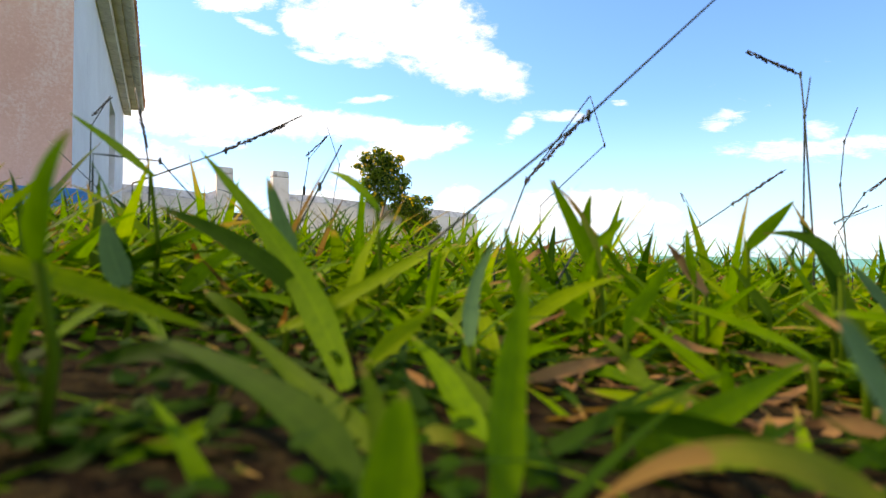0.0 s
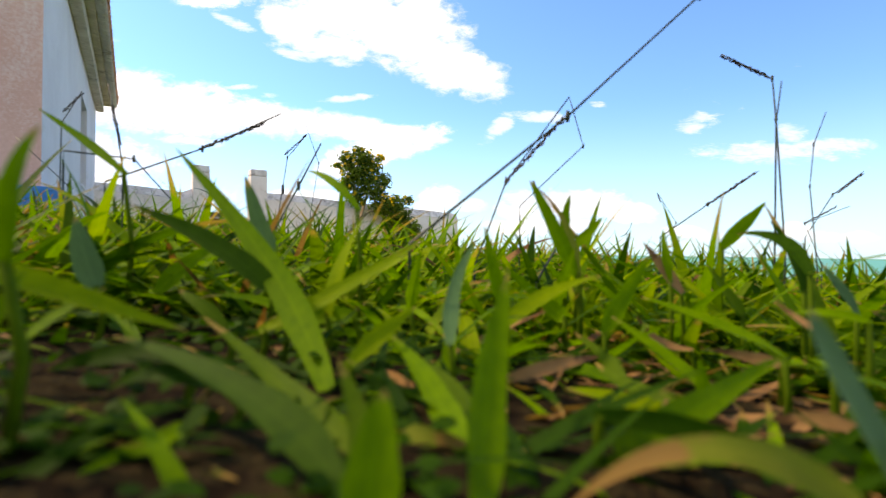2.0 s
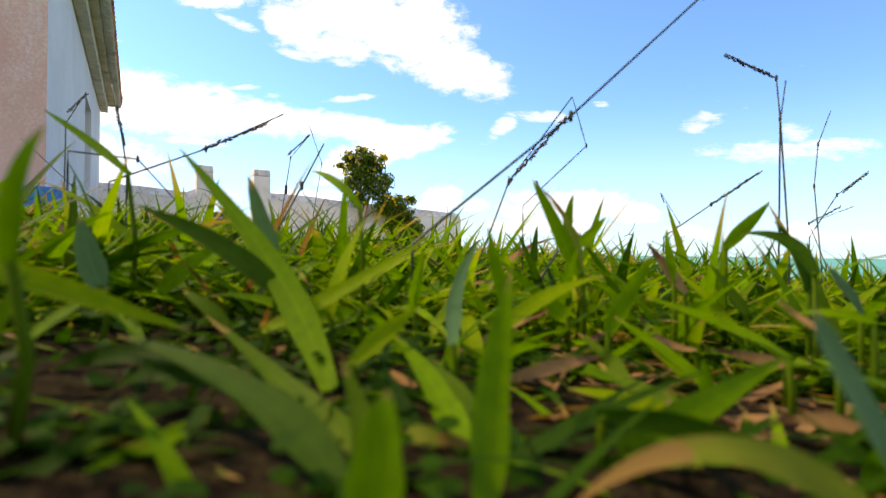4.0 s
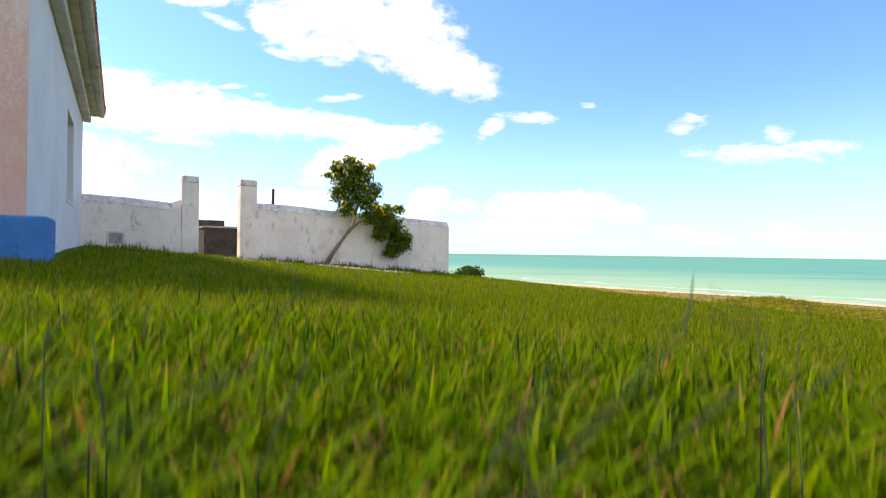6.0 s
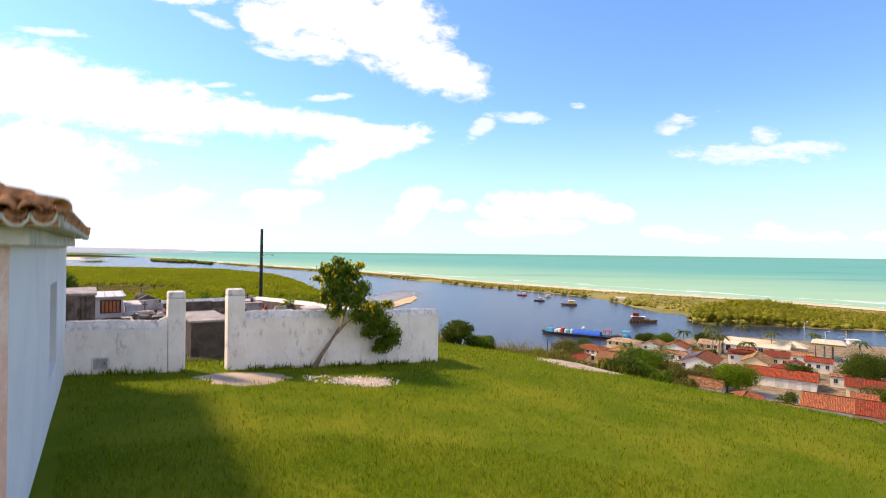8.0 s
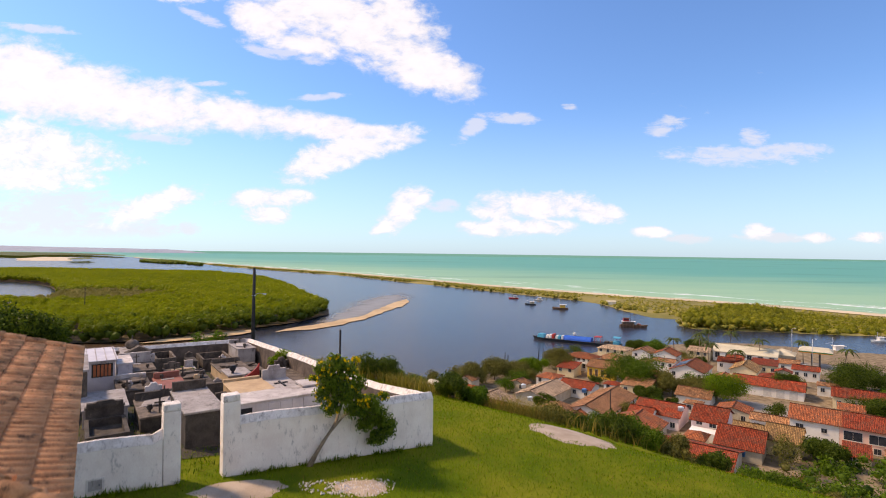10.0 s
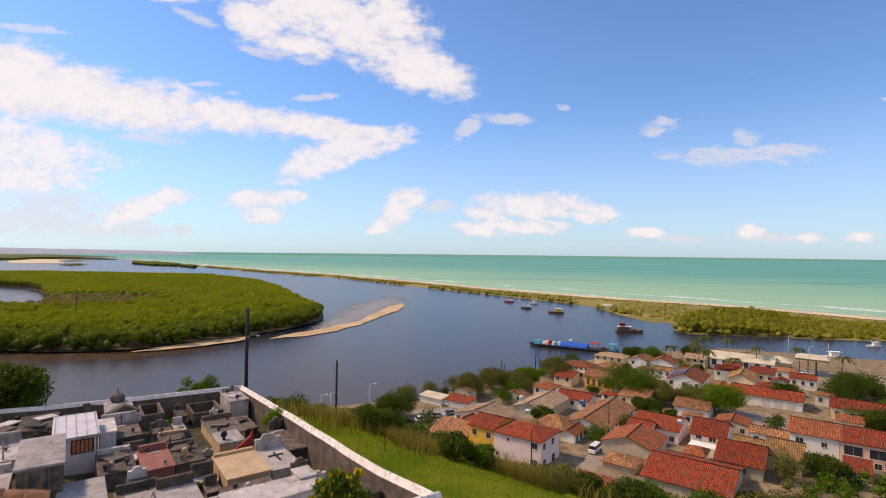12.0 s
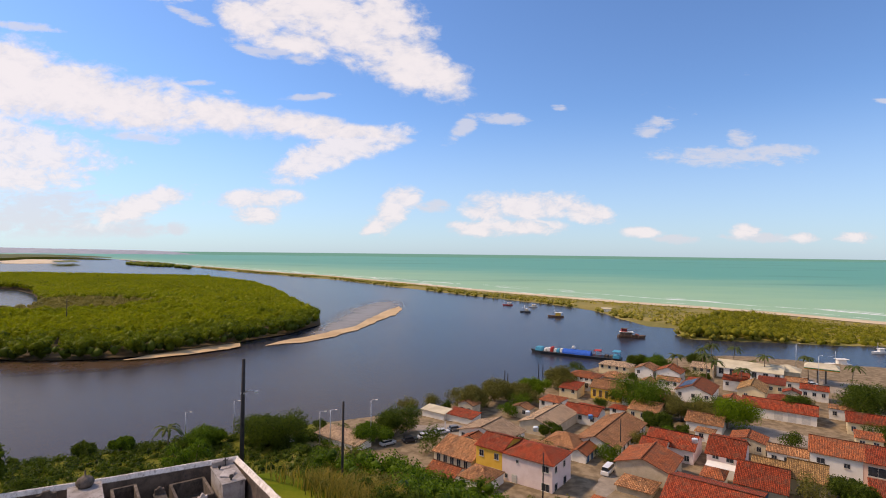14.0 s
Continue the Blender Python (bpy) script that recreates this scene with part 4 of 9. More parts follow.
# in its own measure: x to the lawn side (0 = side wall), y back (-10 front .. 0.3 back)
hx0, hy0, hy1, eave = -7.4, -9.1, 0.3, 3.70
hg = gz(*(PL - 2.72 * U - 5 * V))
ridge_x, rise = hx0 / 2, 0.33
ridge_z = eave + 0.12 + rise * -ridge_x
house = thing("house", "single-storey whitewashed house with salmon front and clay tile roof", "house", HOUSE)


def slab_with_hole(x0, x1, y0, y1, z0, z1, hole, axis):
    """A wall panel round a rectangular opening (a0, a1, z0, z1) along the given axis."""
    bm = bmesh.new()
    a0, a1, b0, b1 = hole
    lo, hi = (y0, y1) if axis == "y" else (x0, x1)
    for s0, s1, t0, t1 in ((lo, a0, z0, z1), (a1, hi, z0, z1), (a0, a1, z0, b0), (a0, a1, b1, z1)):
        if axis == "y":
            add_box(bm, x0, x1, s0, s1, t0, t1)
        else:
            add_box(bm, s0, s1, y0, y1, t0, t1)
    bmesh.ops.remove_doubles(bm, verts=bm.verts[:], dist=0.001)
    return bm


part("side_wall", slab_with_hole(-0.3, 0.0, hy0, hy1, hg - 0.8, eave, (-4.25, -2.75, 1.12, 2.78), "y"), M_SIDE, house, "white plaster side wall with grey streaks")
part("far_side_wall", box(hx0, hx0 + 0.3, hy0, hy1, hg - 0.8, eave), M_SIDE, house)


def gable(y0, y1):
    bm = bmesh.new()
    prof = [(hx0 + 0.303, hg - 0.8), (-0.303, hg - 0.8), (-0.303, eave + 0.02), (ridge_x, ridge_z - 0.1), (hx0 + 0.303, eave + 0.02)]
    a, b = [bm.verts.new((x, y0, z)) for x, z in prof], [bm.verts.new((x, y1, z)) for x, z in prof]
    bm.faces.new(a), bm.faces.new(b[::-1])
    for k in range(5):
        bm.faces.new((a[k], b[k], b[(k + 1) % 5], a[(k + 1) % 5]))
    bmesh.ops.recalc_face_normals(bm, faces=bm.faces[:])
    return bm


part("front_wall", box(hx0 + 0.303, -0.303, hy0 + 0.002, hy0 + 0.3, hg - 0.8, eave), M_PINK, house, "faded salmon plaster front")
part("corner_band", box(-0.45, 0.004, hy0 - 0.006, hy0 - 0.001, hg - 0.3, eave), M_PINK, house)
part("back_wall", gable(hy1 - 0.3, hy1 - 0.002), M_SIDE, house)
pl = part("plinth", box(-2.6, 0.20, hy0 - 0.15, hy0 + 0.62, hg - 0.6, 0.56, 0.03), M_BLUE, house, "bright blue painted corner plinth")
win = part("window", box(-0.29, -0.25, -4.25, -2.75, 1.12, 2.78), M_SHUTTER, house, "closed grey shutter deep in the wall")
for k in range(2):
    part("shutter_leaf", box(-0.248, -0.225, -4.22 + 0.74 * k, -3.52 + 0.74 * k, 1.15, 2.75, 0.01), M_SHUTTER, win)
part("sill", box(-0.24, 0.02, -4.28, -2.72, 1.07, 1.117, 0.01), M_SIDE, win)
# plaster cornice under the eave, in two steps
part("cornice", box(-0.1, 0.30, hy0 - 0.25, hy1 + 0.25, eave - 0.02, eave + 0.05, 0.015), M_EAVE, house, "stained stepped plaster eave")
part("cornice", box(0.003, 0.17, hy0 - 0.12, hy1 + 0.12, eave - 0.22, eave - 0.022, 0.02), M_EAVE, house)


def roof_slope(sign):
    """The deck under the tiles."""
    bm = bmesh.new()
    xo = 0.42 if sign > 0 else hx0 - 0.42
    zo = eave + 0.05
    pts = [(xo, hyf, zo), (xo, hy1 + 0.35, zo), (ridge_x, hy1 + 0.35, ridge_z), (ridge_x, hyf + 0.42 - ridge_x, ridge_z)]
    if sign == 0:           # the hip over the front
        pts = [(hx0 - 0.42, hyf, zo), (0.42, hyf, zo), (ridge_x, hyf + 0.42 - ridge_x, ridge_z)]
    top = [bm.verts.new(p) for p in pts]
    bot = [bm.verts.new((x, y, z - 0.07)) for x, y, z in pts]
    bm.faces.new(top), bm.faces.new(bot[::-1])
    m = len(pts)
    for k in range(m):
        bm.faces.new((top[k], bot[k], bot[(k + 1) % m], top[(k + 1) % m]))
    bmesh.ops.recalc_face_normals(bm, faces=bm.faces[:])
    return bm


hyf = hy0 - 0.30
roof = part("roof", roof_slope(1), M_EAVE, house, "clay barrel tile roof")
roof_hip = part("roof", roof_slope(0), M_TILE, house, "clay barrel tile roof")
roof_far = part("roof", roof_slope(-1), M_TILE, house, "clay barrel tile roof")


def barrel(length, r0, r1, up):
    """A half-round tile along -x, tapering; up: cover tile, else a channel."""
    bm = bmesh.new()
    n, th = 6, 0.022
    rings = []
    for x, r in ((0.0, r0), (-length, r1)):
        for rr in (r, r - th):
            rings.append([bm.verts.new((x, rr * math.cos(math.pi * k / n), (1 if up else -1) * rr * math.sin(math.pi * k / n) * 0.8)) for k in range(n + 1)])
    o0, i0, o1, i1 = rings
    for a, b in ((o0, o1), (i1, i0)):
        for k in range(n):
            bm.faces.new((a[k], b[k], b[k + 1], a[k + 1]))
    for k in range(n):
        bm.faces.new((o0[k], o0[k + 1], i0[k + 1], i0[k]))
    bmesh.ops.recalc_face_normals(bm, faces=bm.faces[:])
    me = bpy.data.meshes.new("tile")
    bm.to_mesh(me)
    bm.free()
    me.materials.append(M_TILE)
    me.polygons.foreach_set("use_smooth", [True] * len(me.polygons))
    return me


cover_me, pan_me = barrel(0.50, 0.105, 0.085, True), barrel(0.50, 0.10, 0.085, False)
tr = np.random.default_rng(21)
slope_len = math.hypot(0.42 - ridge_x, ridge_z - eave - 0.05)
lean = math.atan2(ridge_z - eave - 0.05, 0.42 - ridge_x)
rest_v, rest_f = [], []
tile_n = 0
for row in range(int((hy1 - hy0 + 0.6) / 0.215)):
    y = hy1 + 0.27 - row * 0.215
    for course in range(10):
        s = 0.42 * course - 0.03
        if y < hyf + 0.10 + max(s, 0) * math.cos(lean):
            continue
        for me, dy, dz in ((pan_me, 0.0, 0.075), (cover_me, 0.107, 0.085)):
            m = Matrix.Translation((0.42 - s * math.cos(lean) + 0.02, y + dy + tr.normal(0, 0.008), eave + 0.05 + s * math.sin(lean) + dz)) @ Euler((tr.normal(0, 0.04), lean - 0.065, tr.normal(0, 0.035))).to_matrix().to_4x4()
            if course < 5 and tile_n < 270 and row < 44:
                t = new("tile", me)
                t.parent = roof
                t.matrix_basis = m
                tile_n += 1
            else:
                k = len(rest_v)
                rest_v += [m @ v.co for v in me.vertices]
                rest_f += [[k + v for v in p.vertices] for p in me.polygons]
for course in range(9):
    s = 0.42 * course - 0.03
    t = new("tile", cover_me)
    t.parent = roof
    t.matrix_basis = Matrix.Translation((0.42 - s * math.cos(lean) + 0.02, hy1 + 0.20 + tr.normal(0, 0.01), eave + 0.05 + s * math.sin(lean) + 0.15)) @ Euler((tr.normal(0, 0.04), lean - 0.04, tr.normal(0, 0.04))).to_matrix().to_4x4() @ Matrix.Scale(1.22, 4)
# tiles of the front hip
for row in range(int((0.84 - hx0) / 0.215)):
    x = 0.30 - row * 0.215
    for course in range(9):
        s = 0.42 * course - 0.03
        if not hx0 - 0.32 + s * math.cos(lean) < x < 0.34 - s * math.cos(lean):
            continue
        for me, dx, dz in ((pan_me, 0.0, 0.075), (cover_me, 0.107, 0.085)):
            m = Matrix.Translation((x - dx, hyf + s * math.cos(lean) - 0.02, eave + 0.05 + s * math.sin(lean) + dz)) @ Euler((0, 0, -math.pi / 2)).to_matrix().to_4x4() @ Euler((tr.normal(0, 0.03), lean - 0.035, tr.normal(0, 0.03))).to_matrix().to_4x4()
            k = len(rest_v)
            rest_v += [m @ v.co for v in me.vertices]
            rest_f += [[k + v for v in p.vertices] for p in me.polygons]
# hip caps from the front corner up to the ridge
hip_lean = math.atan2(ridge_z - eave - 0.05, (0.42 - ridge_x) * math.sqrt(2))
for k in range(13):
    s = 0.43 * k
    d = s * math.cos(hip_lean) / math.sqrt(2)
    t = new("tile", cover_me)
    t.parent = roof
    t.matrix_basis = Matrix.Translation((0.44 - d, hyf - 0.02 + d, eave + 0.17 + s * math.sin(hip_lean))) @ Euler((0, 0, -math.pi / 4)).to_matrix().to_4x4() @ Euler((tr.normal(0, 0.04), hip_lean - 0.03, tr.normal(0, 0.04))).to_matrix().to_4x4() @ Matrix.Scale(1.25, 4)
part("cornice", box(hx0, 0.297, hy0 - 0.25, hy0 - 0.003, eave - 0.017, eave + 0.047, 0.015), M_EAVE, house)
part("cornice", box(hx0, 0.167, hy0 - 0.117, hy0 - 0.003, eave - 0.217, eave - 0.025, 0.02), M_EAVE, house)
# lime-washed scallops under the tile ends along the eave
lip_me = barrel(0.10, 0.118, 0.112, False)
lip_me.materials.clear()
lip_me.materials.append(M_EAVE)
for row in range(int((hy1 - hyf + 0.2) / 0.215)):
    t = new("scallop", lip_me)
    t.parent = roof
    t.matrix_basis = Matrix.Translation((0.455, hy1 + 0.27 - row * 0.215, eave + 0.11 + tr.normal(0, 0.008))) @ Matrix.Diagonal((1, 1, 1.5, 1))
for row in range(20):
    t = new("scallop", lip_me)
    t.parent = roof
    t.matrix_basis = Matrix.Translation((0.30 - row * 0.215, hyf - 0.035, eave + 0.11 + tr.normal(0, 0.008))) @ Euler((0, 0, -math.pi / 2)).to_matrix().to_4x4() @ Matrix.Diagonal((1, 1, 1.5, 1))
rest = mesh_object("tile_field", rest_v, rest_f, M_TILE, roof, "clay barrel tiles", smooth=True)
rest["kind"] = "stuff"

# ------------------------------------------------------------------ bare patches on the lawn
def patch(name, cx, cy, rx, ry, turn, material, label, lift=0.012, seed=0):
    r = np.random.default_rng(seed)
    n = 40
    ring = 1 + np.convolve(r.normal(0, 0.16, n + 4), np.ones(5) / 3, "valid")
    verts, faces = [(cx, cy, gz(cx, cy) + lift)], []
    for k in range(1, 6):
        for j in range(n):
            a = 2 * math.pi * j / n
            f = k / 5 * ring[j]
            x, y = rx * f * math.cos(a), ry * f * math.sin(a)
            X_, Y_ = cx + x * math.cos(turn) - y * math.sin(turn), cy + x * math.sin(turn) + y * math.cos(turn)
            verts.append((X_, Y_, gz(X_, Y_) + (lift if k < 5 else -0.01)))
    for j in range(n):
        faces.append((0, 1 + j, 1 + (j + 1) % n))
        for k in range(4):
            a, b = 1 + k * n + j, 1 + k * n + (j + 1) % n
            faces.append((a, a + n, b + n, b))
    return tagged(mesh_object(name, verts, faces, material, smooth=True), label, "bare ground", kind="structure")


PATCHES = [(-5.5, 14.2, 1.35, 0.8, 0.4), (-2.3, 15.1, 0.85, 0.6, 0.2), (6.0, 22.7, 2.1, 1.7, -0.70), (-6.3, 31.1, 0.5, 2.8, 0.56)]
patch("bare_earth", *PATCHES[0], M_DIRT, "worn pale earth before the gate", seed=1)
patch("bare_earth", *PATCHES[1], M_DIRT, "worn earth strewn with pale rubble", seed=2)
patch("bare_earth", *PATCHES[2], M_DIRT, "worn pale earth at the lawn's brow", seed=3)
patch("bare_earth", *PATCHES[3], M_DIRT, "worn footpath beside the graveyard wall", seed=4)
r = np.random.default_rng(31)
vs, fs = [], []
for k in range(430):
    # a heap, and stones strewn in a ring beside it
    a, d = r.uniform(0, 6.28), (r.uniform(0, 1.15) ** 0.6 if k < 290 else r.uniform(0.6, 1.05))
    x, y = (-2.3 + 0.95 * d * math.cos(a), 15.1 + 0.62 * d * math.sin(a) + 0.2 * math.cos(a) * d) if k < 290 else (-3.3 + 0.75 * d * math.cos(a), 14.85 + 0.42 * d * math.sin(a))
    s = r.uniform(0.010, 0.034) if k < 290 else r.uniform(0.016, 0.042)
    c = np.array([(1, 0, 0), (0, 1, 0), (-1, 0, 0), (0, -1, 0), (0, 0, 1), (0, 0, -1)]) * s * r.uniform(0.6, 1.3, (6, 1)) + (x, y, gz(x, y) + (0.012 if k < 290 else 0.022))
    k0 = len(vs)
    vs += list(c)
    fs += [(k0 + i_, k0 + j_, k0 + 4) for i_, j_ in ((0, 1), (1, 2), (2, 3), (3, 0))] + [(k0 + j_, k0 + i_, k0 + 5) for i_, j_ in ((0, 1), (1, 2), (2, 3), (3, 0))]
tagged(mesh_object("rubble", vs, fs, M_RUBBLE), "pale broken stones lying on the lawn", "rubble", kind="stuff")


# ------------------------------------------------------------------ tombs
FOOTPRINTS = []
us, vs_ = np.linspace(-7.4, 8.0, 24), np.linspace(2.2, 23.3, 30)
yard_v = [(u_, v_, yard_z(u_, v_) + 0.02) for v_ in vs_ for u_ in us]
yard_f = [(a + 24 * b, a + 1 + 24 * b, a + 25 + 24 * b, a + 24 + 24 * b) for b in range(29) for a in range(23)]
yard_floor = mesh_object("yard_ground", yard_v, yard_f, M_YARD, smooth=True)
yard_floor.matrix_basis = YARD
tagged(yard_floor, "trodden dark earth with weeds between the tombs", "ground", kind="structure")


def tomb_base(name, label, category="tomb"):
    return thing(name, label, category, YARD, "tombs in the graveyard")


def slab_tomb(u0, u1, v0, v1, z, body, lid, label, head=0.0, head_mat=None, cross=False, tablet=False, arch=False):
    FOOTPRINTS.append((u0, u1, v0, v1))
    g = yard_z((u0 + u1) / 2, (v0 + v1) / 2) - 0.25
    t = tomb_base("tomb", label)
    part("plinth", box(u0 - 0.06, u1 + 0.06, v0 - 0.06, v1 + 0.06, g, g + 0.4, 0.02), M_CONC, t)
    part("body", box(u0, u1, v0, v1, g + 0.395, z - 0.075, 0.015), body, t)
    part("lid", box(u0 - 0.045, u1 + 0.045, v0 - 0.045, v1 + 0.045, z - 0.073, z, 0.018), lid, t)
    if head:
        um = (u0 + u1) / 2
        bm = box(u0 + 0.02, u1 - 0.02, v1 - 0.2, v1 - 0.02, z - 0.003, z + head * (0.72 if arch else 1), 0.02)
        if arch:
            add_box(bm, um - (u1 - u0) * 0.28, um + (u1 - u0) * 0.28, v1 - 0.19, v1 - 0.03, z + head * 0.70, z + head, 0.03, (0.1, 0.0))
        part("headboard", bm, head_mat or lid, t)
    um, vm = (u0 + u1) / 2, (v0 + v1) / 2
    if cross:
        bm = box(um - 0.045, um + 0.045, vm - 0.55, vm + 0.5, z + 0.002, z + 0.05, 0.008)
        add_box(bm, um - 0.34, um + 0.34, vm + 0.10, vm + 0.19, z + 0.003, z + 0.055, 0.008)
        part("cross", bm, M_BLACK, t, "flat black cross")
    if tablet:
        part("tablet", box(um - 0.28, um + 0.28, v1 - 0.75, v1 - 0.5, z + 0.001, z + 0.03, 0.006), M_WHITE, t, "small pale tablet")
    return t


def mausoleum(u0, u1, v0, v1, z, wall, roofm, label, over=0.12, opening=None, stripes=None):
    FOOTPRINTS.append((u0, u1, v0, v1))
    g = yard_z((u0 + u1) / 2, (v0 + v1) / 2) - 0.3
    t = tomb_base("mausoleum", label, "mausoleum")
    part("chamber", box(u0, u1, v0, v1, g, z - 0.10, 0.012), wall, t)
    part("roof_slab", box(u0 - over, u1 + over, v0 - over, v1 + over, z - 0.098, z, 0.02), roofm, t)
    if opening:
        a, b, z0, z1 = opening
        fr = part("opening_frame", box(a - 0.05, b + 0.05, v0 - 0.02, v0 - 0.002, z0 - 0.05, z1 + 0.05, 0.006), M_DARK, t)
        n = 5
        for k in range(n):
            w_ = (b - a) / n
            part("brick_bar", box(a + w_ * (k + 0.1), a + w_ * (k + 0.8), v0 - 0.06, v0 - 0.022, z0, z1, 0.008), M_BRICKRED, fr)
    if stripes:
        for k in range(int((u1 - u0) / stripes)):
            x = u0 + stripes * (k + 0.3)
            part("relief_strip", box(x, x + stripes * 0.45, v0 - 0.022, v0 - 0.002, g + 0.2, z - 0.16, 0.008), wall, t)
        for k in range(int((v1 - v0) / stripes)):
            y = v0 + stripes * (k + 0.3)
            part("relief_strip", box(u1 + 0.002, u1 + 0.022, y, y + stripes * 0.45, g + 0.2, z - 0.16, 0.008), wall, t)
    return t


def open_vault(u0, u1, v0, v1, z, mat, label, fill=None):
    FOOTPRINTS.append((u0, u1, v0, v1))
    g = yard_z((u0 + u1) / 2, (v0 + v1) / 2) - 0.2
    t = tomb_base("vault", label, "burial vault")
    w_ = 0.14
    for x0, x1, y0, y1 in ((u0, u1, v0, v0 + w_), (u0, u1, v1 - w_, v1), (u0, u0 + w_, v0 + w_, v1 - w_), (u1 - w_, u1, v0 + w_, v1 - w_)):
        part("side", box(x0, x1, y0, y1, g, z, 0.012), mat, t)
    part("floor", box(u0 + w_, u1 - w_, v0 + w_, v1 - w_, g + 0.02, g + 0.3), fill or M_DARK, t)
    return t


slab_tomb(0.62, 1.85, 3.3, 6.6, 1.02, M_DARK, M_WHITE, "tall box tomb with white lid and blackened front", head=0.35, head_mat=M_CONC)
mausoleum(-3.4, -2.05, 9.5, 13.0, 1.62, M_CONC, M_WHITE, "mausoleum with ribbed grey walls under a flat white roof", 0.08, stripes=0.16)
mausoleum(-2.35, -0.85, 14.2, 17.8, 1.05, M_TILEWHITE, M_WHITE, "tiled white mausoleum with an orange brick opening", 0.10, opening=(-1.75, -0.98, 0.30, 0.85))
mausoleum(-0.62, 0.05, 16.2, 18.6, 0.45, M_TILEWHITE, M_WHITE, "narrow mausoleum faced with white tiles", 0.05)
long_tomb = slab_tomb(2.4, 5.7, 3.5, 4.9, 1.0, M_TILEWHITE, M_WHITE, "long white tiled tomb behind the front wall", head=0.0)
for k in range(6):
    part("panel", box(2.98 + 0.45 * k, 3.40 + 0.45 * k, 3.47, 3.498, -0.1, 0.88, 0.006), M_TILEWHITE, long_tomb)
# a flat black panel stands for the shade inside an opening
part("niche", box(2.46, 2.86, 3.485, 3.498, 0.2, 0.80, 0.004), M_BLACK, long_tomb, "flat black panel for a shaded niche")
slab_tomb(5.1, 5.7, 4.4, 5.3, 1.1, M_WHITE, M_WHITE, "white square tomb pillar", head=0.0)
slab_tomb(5.45, 6.75, 8.7, 11.6, -0.22, M_WHITE, M_WHITE, "white tomb with a flat black cross and carved headboard", 0.7, M_WHITE, cross=True, arch=True)
slab_tomb(7.1, 7.95, 11.2, 14.8, -0.45, M_DARK, M_CONC, "grey granite tomb with a small pale tablet", 0.65, M_CONC, tablet=True, arch=True)
slab_tomb(3.5, 5.3, 8.4, 11.3, -0.02, M_BEIGE, M_BEIGE, "wide beige plastered tomb", 0.12, M_BEIGE)
slab_tomb(4.3, 5.5, 13.4, 15.2, -0.25, M_BEIGE, M_WHITE, "white-topped tomb with a dark urn", 0.0)
slab_tomb(4.5, 6.2, 15.9, 19.0, -0.62, M_BEIGE, M_CONC, "weathered brown concrete tomb", 0.25, M_CONC)
slab_tomb(0.75, 1.95, 11.2, 13.8, 0.0, M_BROWN, M_BROWN, "reddish tiled tomb with a pale plaque", 0.28, M_BROWN, tablet=True)
slab_tomb(-0.45, 0.95, 6.0, 8.7, 0.32, M_DARK, M_CONC, "blackened concrete tomb with broken crosses", 0.3, M_DARK)
slab_tomb(-0.85, 0.5, 11.6, 14.3, 0.05, M_CONC, M_CONC, "grey tomb with worn flower bowls", 0.22, M_WHITE)
slab_tomb(-2.2, -0.75, 7.4, 10.2, 0.50, M_WHITE, M_WHITE, "stepped white tomb with black stains", 0.0)
open_vault(-2.15, -0.85, 4.9, 7.2, 0.22, M_DARK, "black mouldered open vault by the gate")
slab_tomb(-2.1, -0.9, 7.24, 7.36, 0.62, M_DARK, M_DARK, "stepped black gravestone behind the open vault", 0.22, M_DARK, arch=True)
open_vault(4.4, 6.2, 21.0, 23.5, -0.75, M_CONC, "open concrete vault with grass inside")
slab_tomb(6.5, 7.65, 20.6, 23.3, -0.2, M_WHITE, M_WHITE, "ornate white tomb in the wall corner", 0.25, M_WHITE, tablet=True)
slab_tomb(6.1, 7.2, 17.0, 19.6, -0.95, M_CONC, M_CONC, "low stained concrete tomb", 0.0)
slab_tomb(-0.45, 1.25, 17.2, 19.8, -0.25, M_CONC, M_CONC, "grey tomb with a white patterned headboard", 0.6, M_WHITE, tablet=True)
mausoleum(-0.1, 1.3, 21.9, 24.4, -0.1, M_WHITE, M_WHITE, "white tiled tomb with a domed ornament on the back wall", 0.04)
open_vault(1.7, 2.9, 21.4, 24.0, -0.5, M_CONC, "open concrete vault with a red inner wall", M_BROWN)
slab_tomb(2.0, 3.2, 11.4, 14.0, -0.08, M_CONC, M_CONC, "stained tomb heaped with broken ornaments", 0.2, M_CONC)
slab_tomb(2.05, 3.2, 15.0, 17.6, -0.6, M_CONC, M_CONC, "low mossy tomb kerb", 0.15, M_BEIGE)
mausoleum(-5.2, -4.0, 20.0, 22.4, 0.0, M_CONC, M_CONC, "grey concrete mausoleum with a flat slab roof", 0.1)
mausoleum(-3.9, -2.4, 19.6, 22.4, 0.15, M_CONC, M_CONC, "grey mausoleum with a broken roof slab", 0.1)
slab_tomb(-3.3, -2.5, 15.6, 18.6, -0.05, M_DARK, M_DARK, "dark open tomb with iron crosses", 0.4, M_DARK, arch=True)
slab_tomb(-4.7, -3.7, 15.2, 18.0, 0.2, M_WHITE, M_WHITE, "white low tomb with a plain cross", 0.5, M_WHITE)
slab_tomb(3.1, 5.1, 6.6, 8.1, -0.18, M_DARK, M_CONC, "low grey tomb with a flower bowl", 0.0, tablet=True)
slab_tomb(7.0, 7.95, 3.4, 5.0, 0.25, M_CONC, M_DARK, "dark slab tomb in the wall's corner", 0.0)
slab_tomb(6.2, 7.0, 1.5, 3.6, 0.15, M_CONC, M_CONC, "grey tomb behind the flowering tree", 0.0)
